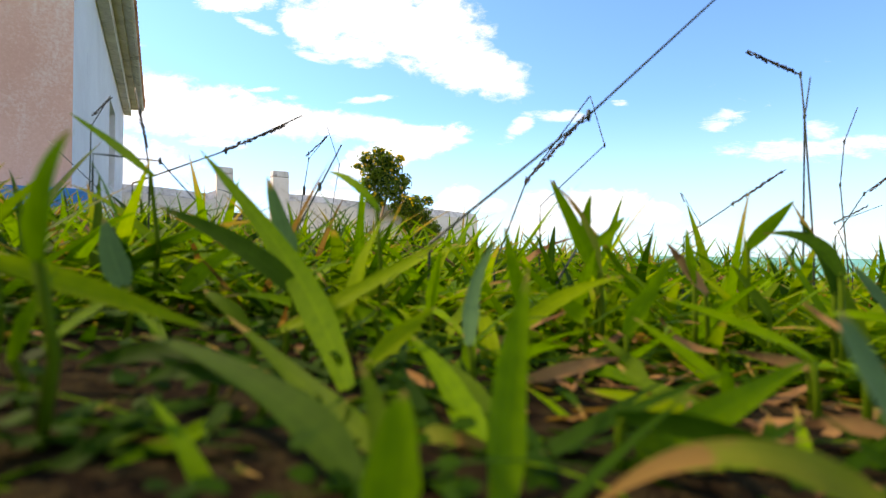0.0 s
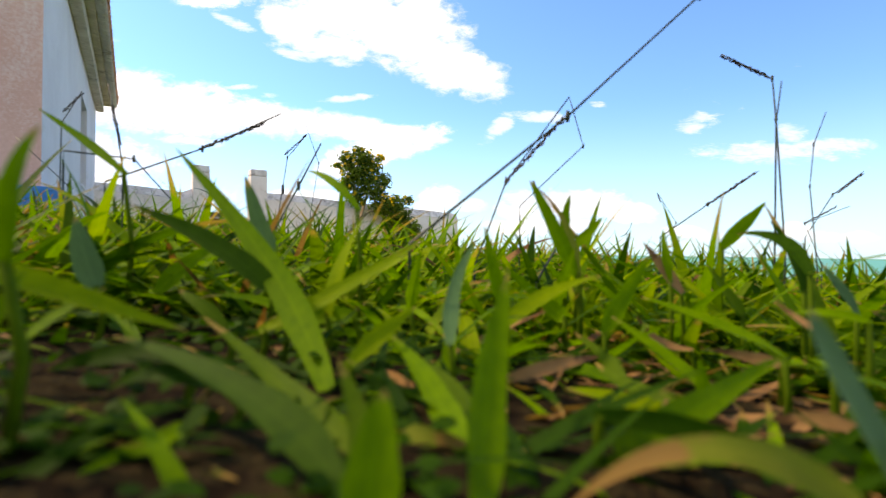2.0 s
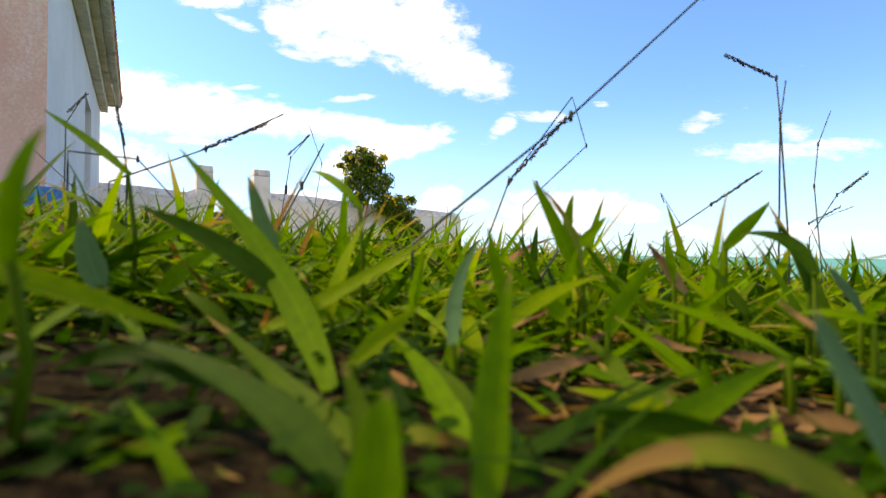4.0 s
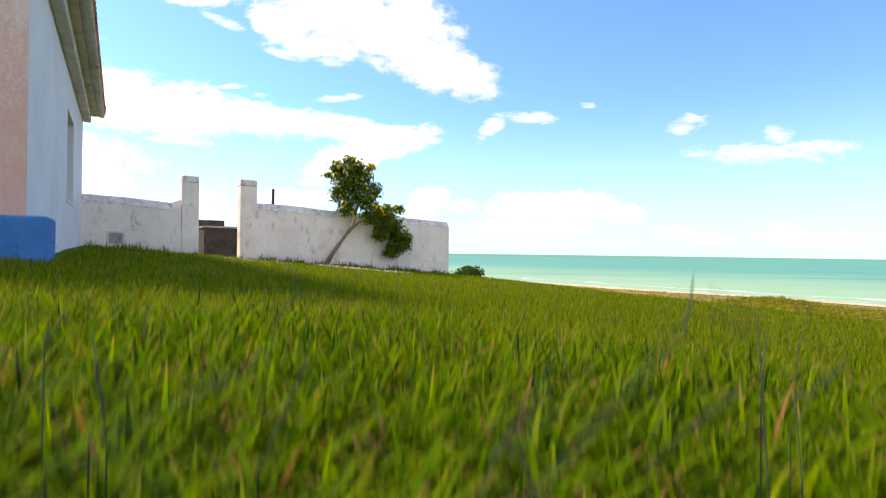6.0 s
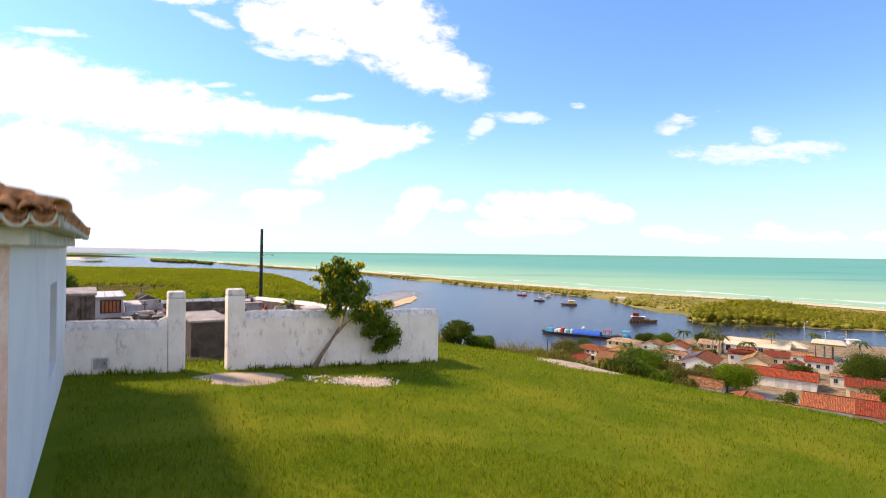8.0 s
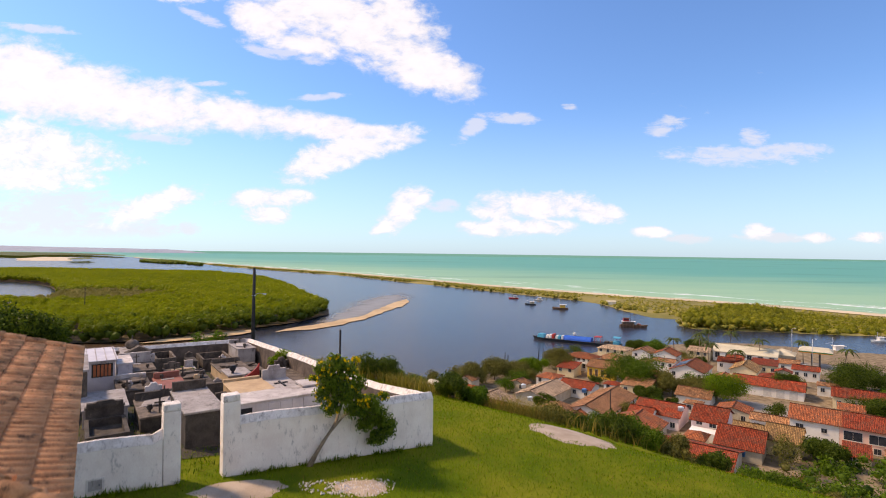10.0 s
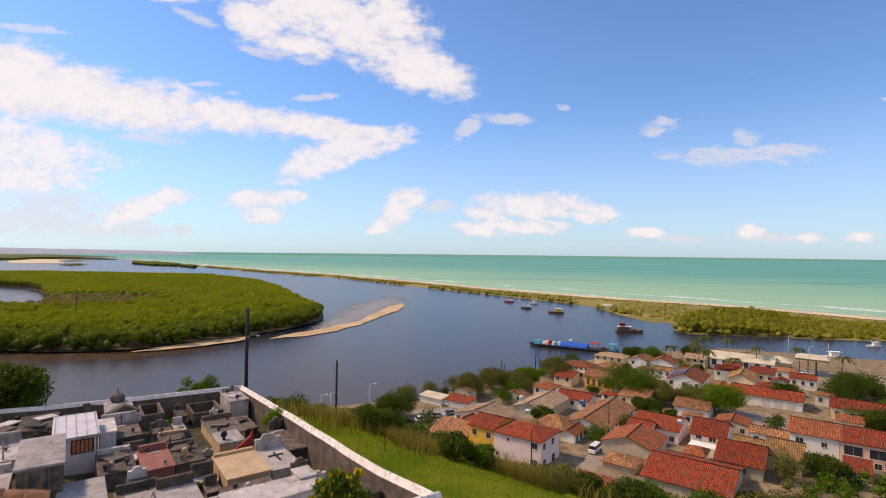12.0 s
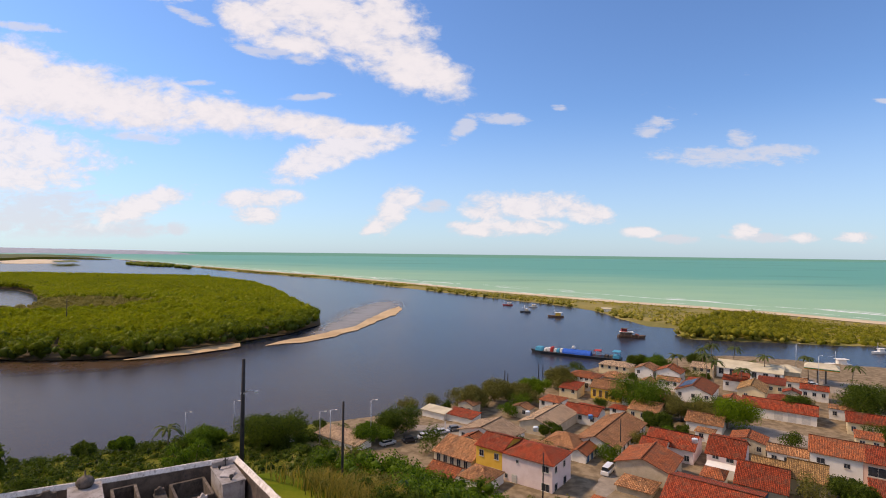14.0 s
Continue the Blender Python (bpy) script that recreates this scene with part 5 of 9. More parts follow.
slab_tomb(-4.8, -3.7, 9.8, 12.6, 0.65, M_WHITE, M_WHITE, "white tomb beside the ribbed mausoleum", 0.3, M_WHITE)
slab_tomb(-6.6, -5.5, 14.0, 17.0, 0.6, M_CONC, M_CONC, "grey tomb with a stained lid", 0.3, M_CONC)
slab_tomb(-7.0, -5.8, 18.6, 21.4, 0.3, M_WHITE, M_WHITE, "small white tomb near the back wall", 0.3, M_WHITE)

# small graves packed into the gaps
sr = np.random.default_rng(606)
small = tries = 0
while small < 34 and tries < 4000:
    tries += 1
    u_, v_ = sr.uniform(-7.0, 7.3), sr.uniform(5.0, 22.8)
    du, dv = sr.uniform(0.45, 0.95), sr.uniform(0.8, 1.9)
    if any(u_ - 0.14 < b and a - 0.14 < u_ + du and v_ - 0.14 < d and c - 0.14 < v_ + dv for a, b, c, d in FOOTPRINTS):
        continue
    top_z = yard_z(u_, v_) + sr.uniform(0.25, 0.7)
    body_m, lid_m, word = ((M_DARK, M_DARK, "blackened"), (M_CONC, M_WHITE, "white-topped"), (M_CONC, M_CONC, "grey"), (M_DARK, M_CONC, "stained"))[small % 4]
    slab_tomb(u_, u_ + du, v_, v_ + dv, top_z, body_m, lid_m, "small %s grave wedged between the tombs" % word, sr.uniform(0.2, 0.6), (M_DARK, M_CONC, M_WHITE)[small % 3], arch=small % 2 == 0)
    small += 1

# a dark red curved screen behind the beige tomb
scr = thing("tomb_screen", "dark red curved tomb screen", "tomb screen", YARD, "tombs in the graveyard")
bm = bmesh.new()
prof = [(4.55, -0.9), (5.5, -0.9)] + [(5.5 - 0.95 * k / 8, 0.55 - 0.75 * (k / 8) ** 0.6) for k in range(9)]
a = [bm.verts.new((x, 12.0, z)) for x, z in prof]
b = [bm.verts.new((x, 12.12, z)) for x, z in prof]
bm.faces.new(a), bm.faces.new(b[::-1])
for k in range(len(prof)):
    bm.faces.new((a[k], b[k], b[(k + 1) % len(prof)], a[(k + 1) % len(prof)]))
bmesh.ops.recalc_face_normals(bm, faces=bm.faces[:])
part("panel", bm, M_RED, scr)
part("foot", box(4.5, 5.55, 11.95, 12.17, -1.1, -0.85, 0.02), M_CONC, scr)


def lathe(profile, sides=14):
    verts, faces = [], []
    for r_, z in profile:
        verts += [(r_ * math.cos(2 * math.pi * k / sides), r_ * math.sin(2 * math.pi * k / sides), z) for k in range(sides)]
    for i_ in range(len(profile) - 1):
        faces += [(i_ * sides + k, i_ * sides + (k + 1) % sides, (i_ + 1) * sides + (k + 1) % sides, (i_ + 1) * sides + k) for k in range(sides)]
    faces += [tuple(range(sides))[::-1], tuple(range((len(profile) - 1) * sides, len(profile) * sides))]
    return verts, faces


def urn(u, v, z, s, mat, label):
    ob = mesh_object("urn", *lathe([(0.10 * s, 0), (0.10 * s, 0.03 * s), (0.05 * s, 0.08 * s), (0.17 * s, 0.22 * s), (0.19 * s, 0.33 * s), (0.13 * s, 0.42 * s), (0.15 * s, 0.46 * s)]), mat, smooth=True)
    ob.matrix_basis = YARD @ Matrix.Translation((u, v, z))
    tagged(ob, label, "urn", "grave urns")


urn(4.6, 13.9, -0.25, 0.9, M_BLACK, "round black urn on a white tomb")
urn(7.7, 14.5, -0.45, 0.9, M_DARK, "dark urn on a granite tomb")
urn(-0.4, 11.9, 0.05, 0.8, M_WHITE, "worn white flower bowl on a grey tomb")
urn(0.2, 12.2, 0.05, 0.6, M_CONC, "grey flower bowl on a tomb")
urn(2.5, 12.2, -0.08, 0.8, M_BEIGE, "chipped beige urn on a stained tomb")
urn(2.9, 13.1, -0.08, 0.7, M_CONC, "chipped grey urn on a stained tomb")
urn(4.0, 7.2, -0.18, 0.7, M_WHITE, "white flower bowl on a low tomb")
dome = mesh_object("dome_ornament", *lathe([(0.30, 0), (0.40, 0.14), (0.42, 0.28), (0.34, 0.42), (0.20, 0.52), (0.05, 0.56), (0.025, 0.85)]), M_CONC, smooth=True)
dome.matrix_basis = YARD @ Matrix.Translation((0.61, 24.05, -0.1))
tagged(dome, "stained grey dome ornament with a spike", "ornament")


def iron_cross(u, v, z, h, mat=M_BLACK):
    t = thing("grave_cross", "thin dark standing cross on a grave", "cross", YARD, "grave crosses")
    part("upright", box(u - 0.03, u + 0.03, v - 0.025, v + 0.025, z, z + h, 0.008), mat, t)
    part("crossbar", box(u - h * 0.3, u + h * 0.3, v - 0.022, v + 0.022, z + h * 0.62, z + h * 0.62 + 0.06, 0.008), mat, t)


iron_cross(-2.9, 15.9, -0.05, 0.9)
iron_cross(-3.1, 18.0, -0.05, 0.8, M_DARK)
iron_cross(-4.2, 15.4, 0.2, 0.8, M_WHITE)
iron_cross(0.2, 6.3, 0.32, 0.6, M_DARK)
iron_cross(0.6, 8.3, 0.32, 0.55, M_DARK)


# ------------------------------------------------------------------ the flowering tree leaning on the wall
def limb(points, radii, parent, name="limb"):
    return tube_object(name, points, radii, M_BARK, parent, 8)


base_p = PL + 3.6 * U - 0.16 * V
bz = gz(*base_p)
B0 = Vector((*base_p, bz - 0.05))


def toward(u, dv, z):
    p_ = base_p + (u - 3.6) * U + dv * V
    return Vector((*p_, z))


tree = thing("flowering_tree", "leaning tree with yellow trumpet flowers against the wall", "tree")
limb([B0, toward(3.84, -0.01, 0.08), toward(4.12, -0.03, 0.48), toward(4.5, -0.08, 1.06), toward(4.68, -0.1, 1.7), toward(4.55, -0.05, 2.6)], [0.085, 0.065, 0.058, 0.05, 0.036, 0.015], tree, "trunk")
limb([B0 + Vector((0.08, 0, 0)), toward(3.98, -0.04, 0.32), toward(4.3, -0.10, 0.75), toward(4.75, -0.15, 1.2), toward(5.4, -0.2, 1.35)], [0.05, 0.045, 0.042, 0.032, 0.015], tree, "trunk")
for pts_, rad in (([toward(4.6, -0.1, 1.4), toward(4.25, 0.0, 2.1), toward(3.95, 0.0, 2.8)], (0.03, 0.022, 0.008)), ([toward(4.9, -0.15, 1.25), toward(5.5, -0.2, 1.3), toward(6.15, -0.25, 1.6)], (0.028, 0.02, 0.008)),
                  ([toward(4.68, -0.1, 1.9), toward(4.8, -0.1, 2.4), toward(5.05, -0.1, 2.9)], (0.025, 0.018, 0.008)), ([toward(5.4, -0.2, 1.3), toward(5.9, -0.25, 1.0), toward(6.1, -0.25, 0.5)], (0.024, 0.016, 0.007))):
    limb(pts_, rad, tree)
lumps = []
for uu, z, ru, rz_ in ((4.4, 2.9, 0.42, 0.28), (3.92, 2.82, 0.27, 0.23), (4.74, 2.6, 0.40, 0.38), (4.16, 2.41, 0.42, 0.38), (4.58, 2.05, 0.54, 0.40), (3.92, 2.0, 0.25, 0.28), (4.25, 1.56, 0.32, 0.26), (4.98, 1.76, 0.35, 0.30), (5.12, 1.35, 0.40, 0.30),
                       (5.6, 1.52, 0.38, 0.26), (6.14, 1.64, 0.20, 0.16), (5.78, 1.1, 0.48, 0.38), (6.2, 0.70, 0.38, 0.34), (6.0, 0.38, 0.36, 0.19), (6.35, 0.48, 0.28, 0.28), (5.9, 0.16, 0.32, 0.18), (5.45, 0.78, 0.30, 0.24), (5.2, 2.2, 0.28, 0.26), (3.62, 2.57, 0.15, 0.08), (5.08, 2.95, 0.14, 0.14), (4.3, 3.16, 0.16, 0.10)):
    lumps.append((*toward(uu, -0.22, z), ru, ru * 0.7, rz_))
lr = np.random.default_rng(41)
v_, f_ = lumps_to_leaves(lumps, 7600, 0.068, 0.40, 0.25, lr)
big_mesh("crown", v_, f_, M_FLOWERTREE, parent=tree)
# trumpet flowers: six-petal cups
fl = np.array([l for l in lumps if l[2] > 1.3])
pick = lr.choice(len(fl), 100)
fv, ff = [], []
for k in range(100):
    d = lr.normal(0, 1, 3)
    d /= np.linalg.norm(d)
    if d @ np.array((0.5, -0.8, 0.2)) < -0.2:
        d = -d
    c = fl[pick[k], :3] + d * fl[pick[k], 3:] * 1.0
    side = np.cross(d, (0.2, 0.1, 1.0))
    side /= np.linalg.norm(side)
    up = np.cross(side, d)
    s = lr.uniform(0.05, 0.085)
    k0 = len(fv)
    fv.append(c - d * s)
    for j in range(6):
        a_ = j * math.pi / 3
        fv.append(c + (side * math.cos(a_) + up * math.sin(a_)) * s * 0.45)
        fv.append(c + d * s * 0.5 + (side * math.cos(a_) + up * math.sin(a_)) * s * 1.1)
    for j in range(6):
        m = (j + 1) % 6
        ff += [(k0, k0 + 1 + 2 * j, k0 + 1 + 2 * m), (k0 + 1 + 2 * j, k0 + 2 + 2 * j, k0 + 1 + 2 * m)]
for k in range(100):
    f3 = [tuple(i_ - 13 * k for i_ in f) for f in ff[12 * k:12 * k + 12]]
    mesh_object("flower", fv[13 * k:13 * k + 13], f3, M_PETAL, tree)


# ------------------------------------------------------------------ shrubs, trees, tall grass
def shrub(x, y, lumps, count, size, mat, label, name="shrub", category="shrub", group="", trunk=0.0, seed=0):
    """lumps relative to the foot; stems run up into them."""
    r_ = np.random.default_rng(seed + int(abs(x * 13 + y * 7)))
    z = gz(x, y)
    t = thing(name, label, category, Matrix.Translation((x, y, z)), group)
    if trunk:
        top = (lumps[0][0] * 0.5, lumps[0][1] * 0.5, lumps[0][2])
        tube_object("trunk", [(0, 0, -0.3), (0.05 * trunk, 0.02, trunk * 0.5), top], [0.05 * trunk + 0.03, 0.035 * trunk + 0.02, 0.012 * trunk], M_BARK, t, 7)
    for lx, ly, lz, rx_, ry_, rz_ in lumps[:6]:
        tube_object("limb", [(0, 0, trunk * 0.45 - 0.1), (lx * 0.4, ly * 0.4, lz * 0.55 + trunk * 0.2), (lx, ly, lz + rz_ * 0.3)], [0.02 + 0.02 * trunk, 0.015 + 0.012 * trunk, 0.008], M_BARK, t, 5)
    v, f = lumps_to_leaves(lumps, int(count * 1.7), size * 0.86, 0.5, 0.32, r_)
    big_mesh("crown", v, f, mat, parent=t)
    return t


def round_lumps(n, spread, height, r0, seed, flat=0.8):
    r_ = np.random.default_rng(seed)
    out = []
    for k in range(n):
        a, d = r_.uniform(0, 6.28), spread * math.sqrt(r_.uniform(0, 1))
        rr = r0 * r_.uniform(0.7, 1.25)
        out.append((d * math.cos(a), d * math.sin(a), height * r_.uniform(0.55, 1.0) - 0.35 * (d / max(spread, 0.1)) * height * 0.5, rr, rr, rr * flat))
    return out


# shrubs just over the lawn's brow
hedge = [(0.9, 30.6, 1.3, 0.8), (2.2, 31.2, 1.0, 0.8), (6.6, 29.4, 1.3, 0.9), (9.0, 27.9, 1.5, 1.0), (10.6, 27.6, 1.5, 0.9), (12.4, 27.4, 1.4, 0.9), (14.6, 27.2, 1.2, 1.0), (17.2, 26.6, 1.3, 1.1), (20.0, 25.6, 1.2, 1.0),
         (8.0, 31.0, 1.5, 1.1), (5.2, 32.0, 1.0, 0.8), (23.0, 24.4, 1.3, 1.1), (26, 23.0, 1.2, 1.0), (29, 21.6, 1.4, 1.1), (32, 20, 1.4, 1.1)]
for k, (x, y, hgt, sp) in enumerate(hedge):
    shrub(x, y, round_lumps(7, sp, hgt, 0.45 * hgt, 50 + k), 4200, 0.080, (M_BUSH, M_TREE, M_OLIVE)[k % 3], "dark leafy shrub at the brow of the lawn", group="shrubs below the lawn", seed=k)
hr = np.random.default_rng(61)
places = []
while len(places) < 62:
    x, y = hr.uniform(-34, 75), hr.uniform(32, 112)
    b_ = 0.41 * x + 0.91 * y - 21
    z_ = gz(x, y)
    if 12 < b_ and z_ > -35.8 and not (-26 < x < 14 and y < 70) and all((x - a) ** 2 + (y - c) ** 2 > 30 for a, c in places):
        places.append((x, y))
for k, (x, y) in enumerate(places):
    hgt = hr.uniform(0.9, 2.6)
    shrub(x, y, round_lumps(8, hgt * 0.6, hgt, 0.42 * hgt, 150 + k), int(1200 + 700 * hgt), 0.13, M_BUSH if k % 3 else M_TREE, "green hillside shrub among tall grass", group="shrubs on the hillside", seed=k)
bank_places = []
while len(bank_places) < 40:
    x = hr.uniform(-150, -20)
    y = float(np.interp(x, SHORE_X, SHORE_Y)) - hr.uniform(3, 46)
    if all((x - a) ** 2 + (y - c) ** 2 > 13 for a, c in bank_places) and gz(x, y) > -39.6:
        bank_places.append((x, y))
for k, (x, y) in enumerate(bank_places):
    hgt = hr.uniform(1.2, 2.6)
    shrub(x, y, round_lumps(8, hgt * 0.65, hgt, 0.42 * hgt, 250 + k), int(700 + 300 * hgt), 0.16, M_BUSH, "low dense green bush on the river bank", "bank_bush", "shrub", "bushes on the river bank", trunk=0.0, seed=k)
# tall dry grass on the slope: blades in clumps, one mesh
n = 130000
sx, sy = hr.uniform(-40, 70, n), hr.uniform(26, 112, n)
b_ = 0.41 * sx + 0.91 * sy - 21
u_ = (sx - PL[0]) * U[0] + (sy - PL[1]) * U[1]
v2 = (sx - PL[0]) * V[0] + (sy - PL[1]) * V[1]
edge_b = 6.5 + 2.0 * np.sin(sx * 0.4) + np.clip(13 - u_, 0, 20) * 0.9
keep = (b_ > edge_b) & ~((u_ < 9) & (v2 < 25)) & (np.sin(sx * 0.31) * np.sin(sy * 0.23 + 1) + 0.35 * hr.normal(0, 1, n) > -0.35)
sx, sy = sx[keep], sy[keep]
sz = ground_z(sx, sy)
keep = sz > -36.3
sx, sy, sz = sx[keep], sy[keep], sz[keep]
n = len(sx)
hh = hr.uniform(0.5, 1.25, n)
ang, lean_ = hr.uniform(0, 6.28, n), hr.normal(0, 0.25, (n, 2))
wd = 0.012 + 0.0007 * np.hypot(sx, sy)
side = np.stack([np.cos(ang) * wd, np.sin(ang) * wd, 0 * ang], 1)
foot = np.stack([sx, sy, sz - 0.05], 1)
mid = foot + np.stack([lean_[:, 0] * hh * 0.4, lean_[:, 1] * hh * 0.4, hh * 0.6], 1)
tip = foot + np.stack([lean_[:, 0] * hh * 1.2, lean_[:, 1] * hh * 1.2, hh], 1)
verts = np.stack([foot - side, foot + side, mid + side * 0.8, mid - side * 0.8, tip], 1).reshape(-1, 3)
i5 = np.arange(n)[:, None] * 5
faces = np.concatenate([i5 + np.array([0, 1, 2]), i5 + np.array([0, 2, 3]), i5 + np.array([3, 2, 4])])
tagged(big_mesh("tall_grass", verts, faces, M_STRAW), "tall straw-coloured grass on the hillside", "grass", kind="stuff")


# denser golden grass on the shoulder beyond the graveyard
n = 120000
sx, sy = hr.uniform(-14, 14, n), hr.uniform(27, 52, n)
u_ = (sx - PL[0]) * U[0] + (sy - PL[1]) * U[1]
far_ = 0.91 * sy + 0.41 * sx - 21
keep = (u_ > 13.0 + 1.2 * np.sin(sy * 0.6)) & (far_ > 7.5 + np.sin(sx)) & (np.sin(sx * 0.8 + 1) * np.sin(sy * 0.55) + 0.3 * hr.normal(0, 1, n) > -0.12)
sx, sy = sx[keep], sy[keep]
n = len(sx)
hh = hr.uniform(0.35, 1.05, n) * (1 + 0.4 * np.clip(sx - 1, 0, 3) / 3)
ang, lean_ = hr.uniform(0, 6.28, n), hr.normal(0, 0.4, (n, 2))
side = np.stack([np.cos(ang) * 0.012, np.sin(ang) * 0.012, 0 * ang], 1)
foot = np.stack([sx, sy, ground_z(sx, sy) - 0.05], 1)
mid = foot + np.stack([lean_[:, 0] * hh * 0.4, lean_[:, 1] * hh * 0.4, hh * 0.6], 1)
tip = foot + np.stack([lean_[:, 0] * hh * 1.2, lean_[:, 1] * hh * 1.2, hh], 1)
verts = np.stack([foot - side, foot + side, mid + side * 0.8, mid - side * 0.8, tip], 1).reshape(-1, 3)
i5 = np.arange(n)[:, None] * 5
faces = np.concatenate([i5 + np.array([0, 1, 2]), i5 + np.array([0, 2, 3]), i5 + np.array([3, 2, 4])])
tagged(big_mesh("tall_grass", verts, faces, M_STRAW), "golden tall grass beyond the graveyard wall", "grass", kind="stuff")


# bushes standing in the golden grass
for k in range(44):
    x, y = hr.uniform(-9, 13), hr.uniform(30, 45)
    if (x - PL[0]) * U[0] + (y - PL[1]) * U[1] < 14 or 0.91 * y + 0.41 * x - 21 < 9:
        continue
    hgt = hr.uniform(0.8, 1.7)
    shrub(x, y, round_lumps(6, hgt * 0.6, hgt, 0.40 * hgt, 820 + k), int(1300 * hgt), 0.085, (M_OLIVE, M_TREE, M_BUSH)[k % 3], "low green bush in the golden grass", group="bushes in the golden grass", seed=k)


# ------------------------------------------------------------------ grave clutter
def headpiece(u0, u1, v, z):
    """A white patterned board with rows of small dark lozenges, under a grey gable."""
    t = thing("gravestone", "white patterned gravestone under a grey gable", "gravestone", YARD, "gravestones")
    part("board", box(u0, u1, v, v + 0.10, z, z + 0.5, 0.01), M_WHITE, t)
    for k in range(7):
        for j in range(2):
            c = u0 + (k + 0.5 + 0.3 * j) * (u1 - u0) / 7.6
            zz = z + 0.14 + 0.2 * j
            bm = bmesh.new()
            a = [bm.verts.new((c + dx, y_, zz + dz)) for y_ in (v - 0.012, v - 0.002) for dx, dz in ((-0.04, 0), (0, -0.06), (0.04, 0), (0, 0.06))]
            for f in ((0, 1, 2, 3), (7, 6, 5, 4), (0, 4, 5, 1), (1, 5, 6, 2), (2, 6, 7, 3), (3, 7, 4, 0)):
                bm.faces.new([a[q_] for q_ in f])
            part("lozenge", bm, M_DARK, t)
    um = (u0 + u1) / 2
    bm = bmesh.new()
    prof = [(u0 + 0.1, z + 0.3), (u1 - 0.1, z + 0.3), (u1 - 0.1, z + 0.62), (um, z + 1.0), (u0 + 0.1, z + 0.62)]
    a = [bm.verts.new((x, v + 0.12, zz)) for x, zz in prof]
    b = [bm.verts.new((x, v + 0.7, zz)) for x, zz in prof]
    bm.faces.new(a), bm.faces.new(b[::-1])
    for k in range(5):
        bm.faces.new((a[k], b[k], b[(k + 1) % 5], a[(k + 1) % 5]))
    bmesh.ops.recalc_face_normals(bm, faces=bm.faces[:])
    part("gable", bm, M_CONC, t)
    part("base", box(u0 - 0.03, u1 + 0.03, v - 0.05, v + 0.75, z - 0.5, z - 0.003, 0.01), M_CONC, t)


headpiece(-0.15, 1.5, 20.0, -0.38)
ribbed = thing("roof_sheet", "white ribbed sheet laid over a tomb roof", "roof sheet", YARD)
part("sheet", box(-2.5, -0.72, 14.05, 17.95, 1.053, 1.075, 0.006), M_TILEWHITE, ribbed)
for k in range(5):
    part("rib", box(-2.42 + 0.40 * k, -2.37 + 0.40 * k, 14.05, 17.95, 1.078, 1.10, 0.006), M_WHITE, ribbed)


def broken_slab(u, v, z, w_, d, tilt, turn, mat, label):
    ob = part("broken_slab", box(-w_ / 2, w_ / 2, -d / 2, d / 2, 0, 0.07, 0.015), mat, None)
    ob.matrix_basis = YARD @ Matrix.LocRotScale((u, v, z), Euler((tilt, tilt * 0.6, turn)), None)
    tagged(ob, label, "slab", "broken grave slabs")


cr = np.random.default_rng(333)
for u, v, z in ((-4.7, 20.6, 0.04), (-4.5, 21.6, 0.06), (-3.4, 20.4, 0.18), (-2.9, 21.4, 0.18), (-3.2, 19.9, 0.2), (-4.9, 21.2, 0.08), (-6.0, 15.2, 0.62), (-6.2, 16.4, 0.62), (0.2, 7.6, 0.34), (2.5, 13.2, -0.05), (2.6, 16.4, -0.58), (5.2, 17.4, -0.6), (6.6, 18.6, -0.93), (-2.9, 17.2, -0.03), (-0.2, 13.3, 0.07), (7.0, 21.6, -0.18)):
    broken_slab(u, v, z + 0.03, cr.uniform(0.4, 0.9), cr.uniform(0.5, 1.1), cr.normal(0, 0.09), cr.uniform(0, 3), (M_CONC, M_DARK, M_WHITE)[cr.integers(0, 3)], "broken weathered slab lying on a tomb")
for u, v, z, s in ((2.3, 11.8, -0.08, 0.5), (2.8, 12.6, -0.08, 0.55), (-0.6, 12.0, 0.05, 0.6), (0.3, 13.9, 0.05, 0.5), (1.1, 13.4, 0.0, 0.5), (1.6, 11.5, 0.0, 0.45), (-0.1, 6.6, 0.32, 0.6), (0.6, 7.0, 0.32, 0.5), (4.9, 16.4, -0.62, 0.55), (5.8, 18.3, -0.62, 0.5), (3.6, 7.6, -0.18, 0.55), (7.0, 20.9, -0.2, 0.6), (6.8, 22.6, -0.2, 0.5), (-3.0, 16.2, -0.05, 0.6), (0.1, 17.6, -0.25, 0.5), (0.9, 17.7, -0.25, 0.5), (2.4, 15.4, -0.6, 0.5), (-4.2, 16.6, 0.2, 0.5)):
    urn(u, v, z, s, (M_CONC, M_WHITE, M_DARK)[cr.integers(0, 3)], "small worn flower bowl on a tomb")
for u, v, z, h_ in ((-0.5, 11.7, 0.05, 0.45), (2.1, 13.7, -0.08, 0.5), (2.2, 17.3, -0.6, 0.5), (5.0, 18.8, -0.62, 0.45), (-2.7, 18.3, -0.05, 0.6), (0.5, 19.6, -0.25, 0.5), (7.2, 23.0, -0.2, 0.45), (3.4, 16.8, -0.9, 0.7)):
    iron_cross(u, v, z, h_, (M_DARK, M_CONC)[cr.integers(0, 2)])


